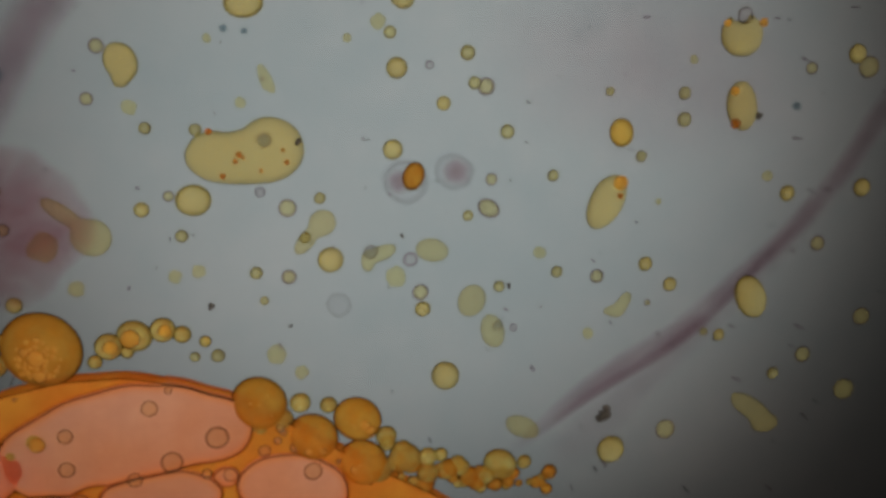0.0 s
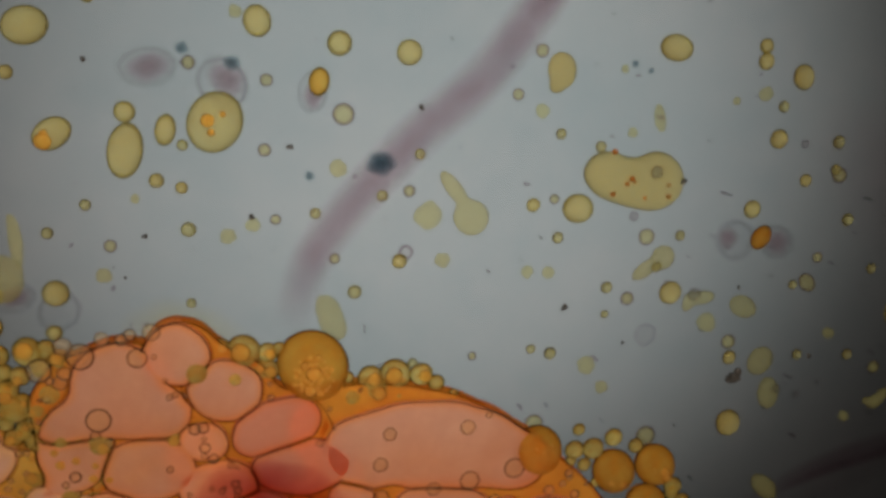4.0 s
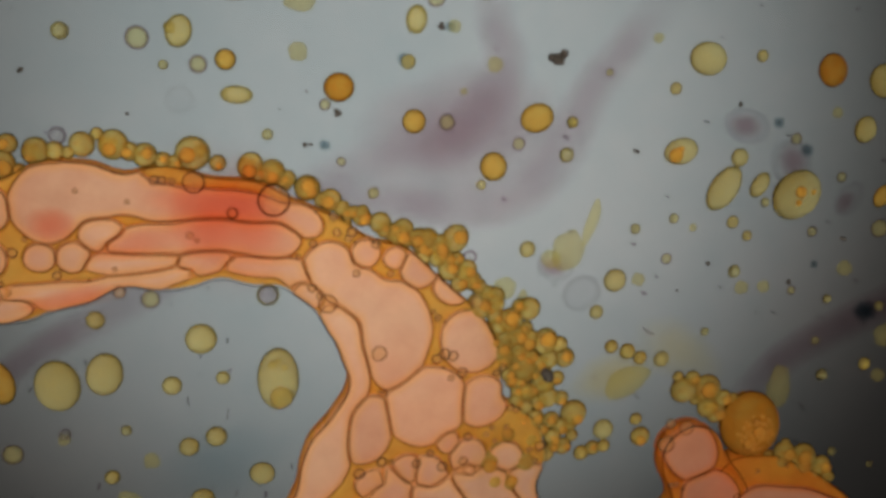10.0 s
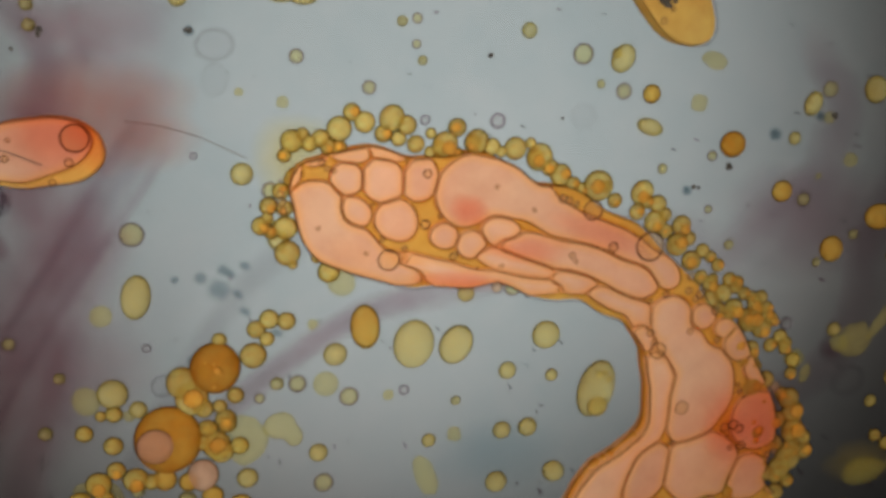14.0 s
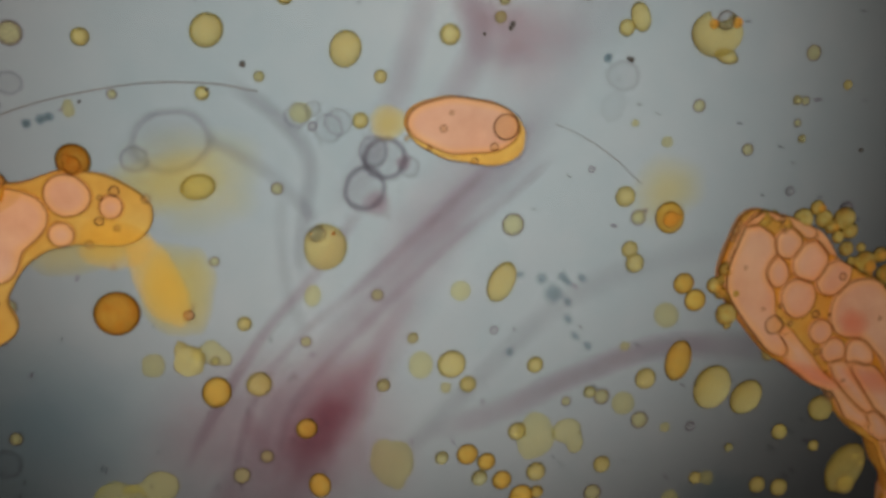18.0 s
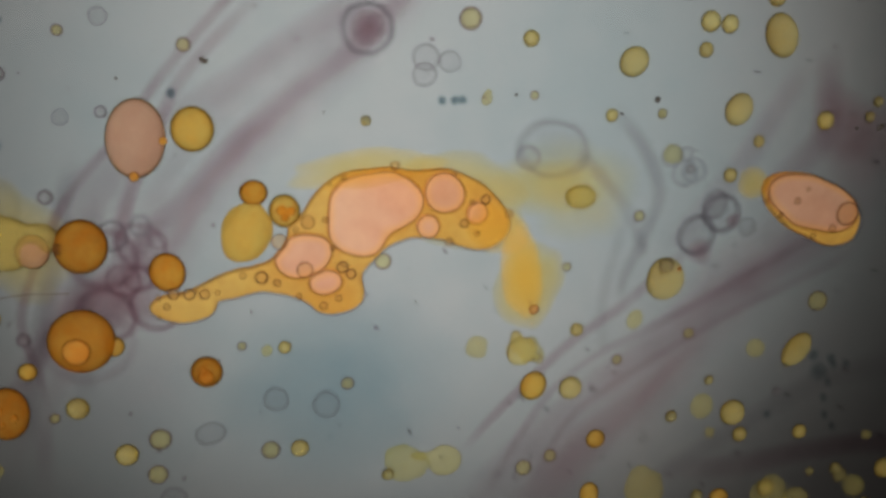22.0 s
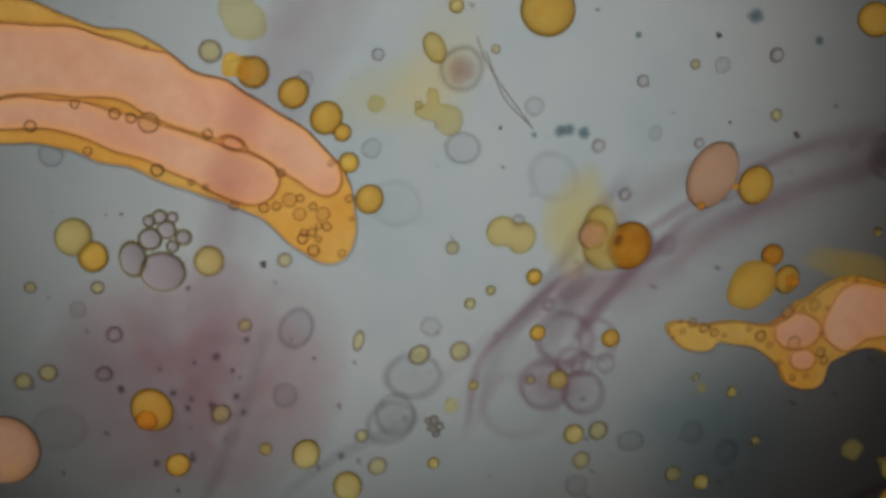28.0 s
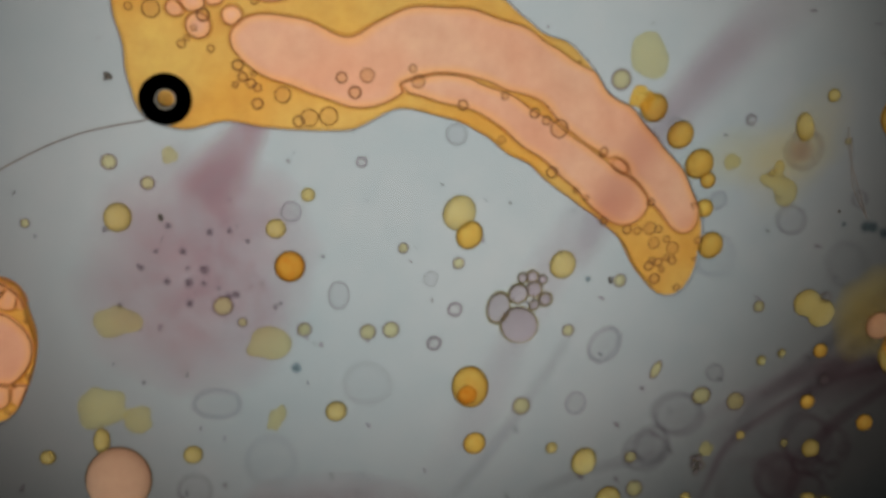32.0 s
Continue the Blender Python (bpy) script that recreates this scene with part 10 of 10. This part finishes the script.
puff("dye_spot", TEAL_DYE, "dark dash in a curved row of specks", -54.95, 39.85, 0.43, 0.29, -164, -2.4, strength=0.42, category='dye spot')
puff("dye_spot", TEAL_DYE, "dark dash in a curved row of specks", -54.01, 39.49, 0.43, 0.29, -165, -2.4, strength=0.42, category='dye spot')
puff("dye_spot", TEAL_DYE, "dark dash in a curved row of specks", -52.89, 39.51, 0.43, 0.29, -165, -2.4, strength=0.42, category='dye spot')
puff("dye_spot", TEAL_DYE, "dark dash in a curved row of specks", -52.02, 39.96, 0.44, 0.29, -165, -2.4, strength=0.42, category='dye spot')
puff("dye_spot", TEAL_DYE, "dark dash in a curved row of specks", -55.86, 41.12, 0.42, 0.29, -164, -2.4, strength=0.42, category='dye spot')
# ---- fibres and dirt ----
hair = pivot(fibre("long thin curved dark hair on the water", 1.2, 0.03, (-75.52, 8.93), (-76.25, 13.13), (-76.75, 16.5), (-76.56, 20.92), (-75.82, 24.14), (-74.91, 26.27)), -74.81, 26.31)
fibre("thin dark hair on the water", 1.2, 0.04, (-56.64, -49.37), (-59.77, -47.64), (-62.57, -45.48), (-64.67, -42.94))
fibre("short thin dark hair", 1, 0.03, (-80.08, -10.24), (-78.17, -8.87), (-77.11, -7.26))
fibre("short thin dark hair", 1, 0.03, (-80.62, -10.84), (-79.29, -9.8), (-76.91, -6.93))
fibre("very thin dark hair", 1, 0.02, (-65.25, 42.08), (-64.19, 43.03), (-62.56, 44.12), (-60.44, 45.1))
shard = crumb(-30.31, 62.63, 0.5, pieces=3, label="grey-brown shard of dirt among the edge drops", z=0.9)
speck = crumb(-4.35, 73.56, 0.48, pieces=6, label='ragged dark crumb drifting on the water')
crumb(8.06, 70.95, 0.17)
crumb(13.44, 67.76, 0.15)
crumb(3.21, 75.97, 0.22)
crumb(27.3, 75.58, 0.22)
crumb(2.22, 66.82, 0.12)
crumb(-1.47, 68.25, 0.17)
crumb(-11.16, 76.93, 0.16)
crumb(-17.09, 73.94, 0.18)
crumb(-18.23, 70.16, 0.16)
crumb(-22.99, 68.38, 0.16)
crumb(-26.84, 75.96, 0.16)
crumb(-30.17, 70.86, 0.16)
crumb(-74.09, 29.41, 0.22)
crumb(-73.74, 27.41, 0.11)
crumb(-79.68, 7.51, 0.19)
crumb(-79.51, 3.56, 0.1)
crumb(-66.48, 46.91, 0.2)
crumb(-56.53, 57.22, 0.19)
crumb(-51.81, 58.25, 0.11)
crumb(-67.65, -18.5, 0.17)
crumb(-68.8, -25.41, 0.08)
crumb(-65.52, -45.27, 0.2)
crumb(-60.63, -40.47, 0.19)
crumb(-42.18, 69.96, 0.18)
crumb(-44.2, 61.67, 0.19)
crumb(-43.86, 63.71, 0.21)
crumb(-75.58, 22.03, 0.11)
crumb(-70.57, 41.91, 0.19)
crumb(-70.69, 40.54, 0.11)
crumb(-83.64, 1.65, 0.18)
crumb(-76.38, 12.52, 0.08)
crumb(-23.54, 66.25, 0.13)
crumb(-76.58, -8.52, 0.11)
dark_bubble = air_bubble(-65.84, -42.62, 1.2)
dust("water_dust", "fine dark specks strewn through the water", 380, 0.025, 0.06, TEAL_DYE_SPECK, -0.8, 3)
dust("fine_bubbles", "tiny pale bubbles strewn through the water", 260, 0.06, 0.15, PALE_GREY, -1.2, 4)


def drift(ob, *marks):
    """Key a thing that moves in the dish: marks of (seconds, x, y, turn) in millimetres and degrees."""
    base = ob.matrix_basis.to_euler()
    z = ob.matrix_basis.translation.z
    marks = [(*m, 0.0)[:4] for m in marks]
    if marks[0][0] > 0:
        marks.insert(0, (0.0, *marks[0][1:]))
    if marks[-1][0] < END:
        marks.append((END, *marks[-1][1:]))
    walk(ob, [(t, Matrix.LocRotScale((x * MM, y * MM, z), Euler((base.x, base.y, base.z + radians(turn))), None)) for t, x, y, turn in marks])


def shift(obs, *marks):
    """Things that drift together, by (seconds, dx, dy) from where they were put."""
    for ob in obs:
        x, y = ob.matrix_basis.translation.xy / MM
        drift(ob, *[(t, x + dx, y + dy) for t, dx, dy in marks])


def ride(obs, x0, y0, *marks):
    """Drops that are carried by a raft, which was put at (x0, y0) and moves by the marks."""
    for ob in obs:
        x, y = ob.matrix_basis.translation.xy / MM
        rows = []
        for t, rx, ry, *turn in marks:
            c, s = math.cos(radians(sum(turn))), math.sin(radians(sum(turn)))
            rows.append((t, rx + c * (x - x0) - s * (y - y0), ry + s * (x - x0) + c * (y - y0)))
        drift(ob, *rows)


def motions():
    walk(lamp, orbit(pose(*LAMP_START)))
    walk(top_light, orbit(EYE @ pose(0, 0, 0, 2, 4, 0)))
    shift([east_raft], (0, 0.3, 2.9), (1.5, 0, 2.3), (3, 0, 1.1), (3.5, 0, 0.8), (5.5, 0, 0))
    shift([mid_raft], (0, -0.7, 4.5), (1.5, -0.7, 3.2), (3, -0.7, 1.9), (5.5, -0.2, 0.6), (6, 0, 0), (7, 0.6, -0.3), (8, 0.9, -0.8), (9, 2.0, -1.5), (10, 3.2, -1.9), (11, 4.2, -3.4), (13, 5, -6.5))
    shift([hump_raft], (0, -0.7, 4.5), (1.5, -0.7, 3.2), (3, -0.7, 1.9), (5.5, -0.2, 0.6), (6, 0, 0), (7, 0.7, -0.9), (8, 1.8, -2.0), (9, 4.8, -4.5), (10, 5.9, -7.0), (11, 6.5, -9), (13, 8, -14))
    shift([plum_streak, teal_spot], (0, 0.5, 8), (1, 0.4, 6.6), (2, -0.2, 5.0), (3, -0.7, 3.3), (3.5, -0.7, 2.5), (5.5, -0.3, 0.3), (6, 0, 0), (9, 0.7, 0.2))
    shift([rose_cloud], (0, 4.4, 8.7), (0.5, 3.5, 7.2), (1, 2.7, 5.4), (1.5, 1.2, 2.7), (2, 0.0, 0.0), (3, 0.0, -5.0), (5.5, 2, -14))
    shift([rose_trail], (14.5, -10.4, 9.6), (16.5, -4.8, 5.2), (17, -3, 3), (17.5, 0, 0), (18, 1.9, -2.9), (18.5, 5, -5.5), (20, 11, -16), (22, 18, -28))
    shift([rose_wide], (14.5, -4, 4), (17.5, 0, 0), (18.5, 3, -4), (20, 9, -13), (22, 16, -25))
    shift([rose_c, *SPECKS_C], (29, -8.5, -3.5), (30, -7.4, -2.8), (31, -5.4, -2), (31.5, -3.1, -1.4), (32, 0, 0))
    shift([rose_d, *SPECKS_D], (26, -8, 1), (27.5, -2.9, 0.4), (28, 0, 0), (28.5, 2.9, 0), (29, 5.3, -0.4), (30, 9, -1), (32, 15, -2))
    shift([rose_e], (6, -14.6, 4.8), (8, -16.6, -1.3), (9, -14.6, -1.3), (10, -12.6, -0.5), (11, -3.8, 2.0), (12, -1.4, 1.4), (13, 0, 0), (14.5, 2.2, -1.8), (16.5, 4, -4))
    shift(STAINS[4:], (6, -13.2, 3.4), (8, -15.2, -2.7), (9, -13.2, -2.7), (10, -11.2, -1.9), (11, -2.4, 0.6), (12, 0.0, 0.0), (13, 1.4, -1.4), (14.5, 3.6, -3.2), (16.5, 5.4, -5.4))
    shift([rose_f, rose_g], (12, 5, 6), (14.5, 0, 0), (15.5, 3.8, -10.2), (16.5, 11.7, -20.8), (18, 22, -29.3))
    shift(EAST, (0, 5.2, 4.4), (1, 4.0, 3.8), (2, 2.2, 2.4), (3, 1.4, 1.2), (3.5, 1.2, 0.9), (5.5, 0, 0))
    shift([end_drop], (0, 1.3, 1.8), (1.5, 1.3, 1.8), (2.5, 0.2, 0.6), (3, 0, 0), (3.5, 0, -0.6), (5.5, 0.8, -1.5), (6, 1.2, -1.8))
    shift(FAR_EAST, (0, -0.7, 1.0), (1.5, -0.4, 0.3), (3, 0, 0), (6, 0.2, -0.6))
    west = [(6, -39.4, 55.8), (8, -39.6, 55.4), (9, -39.8, 55.2), (11, -40, 55), (13, -39.8, 54.9), (14.5, -39.04, 53.7, -4), (16.5, -36.71, 52.68, -12), (17.5, -35.92, 52.21, -17), (19, -34.84, 53.18, -22)]
    drift(west_raft, *west)
    ride(RIDGE, -40, 55, *west)
    ride(STAINS[:4], -40, 55, *west)
    shift(BANK, (6, 0, 0), (7, -0.0, -0.4), (8, -0.0, -0.8), (9, -0.1, -1.2), (10, -0.6, -1.8), (11, -1.0, -2.5), (13, -1.2, -3.8))
    shift(VALLEY, (6, 0, 0), (9, 0, 0), (11, -1.5, -0.5), (13, -0.8, -4.5), (14.5, -0.5, -7))
    drift(strand_b, (5.5, -38, 73, -34), (6, -37.7, 72.6, -32), (8, -36.8, 70.3, -15), (9, -35.2, 69.65, 0), (11, -32, 70.7, 16), (13, -31.6, 67.9, 38), (14.5, -31, 66.5, 48))
    drift(strand_a, (6, -44.5, 71, -40), (8, -42.4, 69.1, -16), (9, -40.9, 68.1, 0), (11, -37.5, 68.8, 32), (13, -40.5, 69.8, 54))
    shift([strand_cloud], (6, -3, 3), (8, -1.5, 1), (9, 0, 0), (11, 3.4, 0.7), (13, 3.6, 1))
    shift(TIPS, (13, 0, 0), (14.5, 0.4, 0.4), (16.5, 2.1, 1.7), (17.5, 3.6, 3.0), (19, 6, 6), (21, 10, 10), (24, 17, 15))
    shift(CHAIN, (10.5, -4, 11), (11, -3.5, 9.5), (12, -3, 4.2), (13, 0, 0), (14.5, 2.8, -5.9), (16.5, 6.3, -11.6), (18, 9.5, -16), (20, 14, -20), (22, 17, -22))
    shift(CLUSTER, (26, -5.5, -2.6), (28, -3, -1.4), (29.5, -1.4, -0.7), (32, 0, 0))
    shift(CLOTS, (22, -4.9, 1.6), (23, -4.4, 1.1), (25.5, -2.5, -0.2), (28, 0, 0), (30, 1.2, 0.9), (32, 1.6, 0.6))
    shift([island], (17, -0.8, 2), (19, -0.5, 1.4), (20, -0.3, 1.2), (21.5, -0.1, 0.3), (23, 0, 0), (25.5, 0.2, -0.9), (28, 0.3, 1.1), (29, -0.0, 2.0), (30.5, -0.0, 3.3))
    drift(roller_b, (18.5, -72.0, 9.9), (20.5, -70.2, 4.2), (21, -69.8, 2.7), (21.5, -68.7, 1.0), (22, -67.5, -0.8), (22.5, -66.2, -2.7), (23, -64.6, -4.8), (23.5, -62.8, -6.9), (24, -60.8, -9.6), (24.5, -59.4, -12.4), (25.5, -58.2, -16.7), (27.5, -51.5, -25.5), (29.5, -42.7, -35.0), (32, -35.4, -41.8))
    drift(roll_d, (18, -73.7, 16.5), (20, -73.2, 10.1), (21, -73.0, 6.9), (21.5, -71.3, 5.3), (22, -70.0, 3.8), (22.5, -68.6, 1.9), (23, -67.3, -0.1), (23.5, -65.8, -2.9), (24, -64.1, -5.6), (24.5, -62.5, -8.5), (25, -60.8, -11.6), (25.5, -59.8, -14.9), (27.5, -51.5, -25.5), (29.5, -42.7, -35.0), (32, -35.4, -41.8))
    drift(roll_e, (18.5, -73.3, 20.4), (20.5, -67.3, 12.8), (21, -65.8, 11.0), (21.5, -65.7, 8.0), (22, -64.6, 4.6), (22.5, -63.2, 0.9), (23, -61.2, -2.1), (23.5, -59.0, -5.5), (27.5, -51.5, -25.5), (29.5, -42.7, -35.0), (32, -35.4, -41.8))
    drift(roll_c, (20, -69.3, 2.1), (22, -64.6, -5.0), (22.5, -63.5, -6.8), (23, -62.1, -9.3), (23.5, -60.3, -11.8), (27.5, -51.5, -25.5), (29.5, -42.7, -35.0), (32, -35.4, -41.8))
    drift(pink_roller, (26, -60, -24), (28, -56.1, -28.8), (29.5, -53.3, -33.3), (32, -47.5, -36.6))
    drift(hair, (14, -66, 38, -38), (16.5, -70, 33, -21), (19, -74.8, 26.3, 0), (20, -76.7, 20.4, 12), (22, -70.1, -0.6, 14), (23, -66.8, -5.4, 1), (24.5, -60, -14, -3), (27, -42, -26, -3))
    drift(ring_a, (0, 8.5, 69.5), (1.6, 3.2, 70.2), (3.5, -7.5, 69.9), (5.5, -17.9, 68.1), (7.2, -26.1, 64.9), (9, -34, 61.5))
    drift(ring_b, (5.5, -31.8, 50.6), (6, -33.1, 51.5), (7.5, -37.5, 53.4), (8.5, -40.2, 54.2), (10, -41.6, 54.4), (13, -42.7, 54.4), (14.5, -42.5, 54.1), (16.5, -41.9, 53.2), (18.5, -44.3, 51.5))
    drift(dark_bubble, (30, -68.32, -43.51), (31, -66.69, -43.25), (32, -65.84, -42.62))
    drift(ragged, (22, -72.78, -3.09), (24, -71.71, -2.76), (25, -71.38, -3.02), (28, -71.72, -1.06), (31, -71.25, 0.23))
    drift(shard, (5.5, -30.66, 64.09), (7, -30.31, 62.63), (9, -29.37, 60.76), (10, -27.17, 58.71), (12, -26.81, 52.97), (13, -23.57, 51.88))
    drift(speck, (2.5, 18.5, 60), (3.5, 12.8, 63.5), (5.5, -0.3, 72.1), (6.5, -7.7, 74.6), (7.5, -15.9, 75.1), (8.5, -23.8, 75.1), (9.5, -32.3, 73.2), (10.5, -41.2, 71.0), (12, -53, 66))
    drift(roller_a, (16.5, -67.4, 22.6), (17.5, -66.7, 20.8), (18.5, -64.9, 16.5), (19.5, -62.7, 12.1), (20.5, -60.7, 6.9), (21.5, -58.5, 2.5), (23, -55, -4.5), (26, -47, -18), (29, -38, -32))


motions()
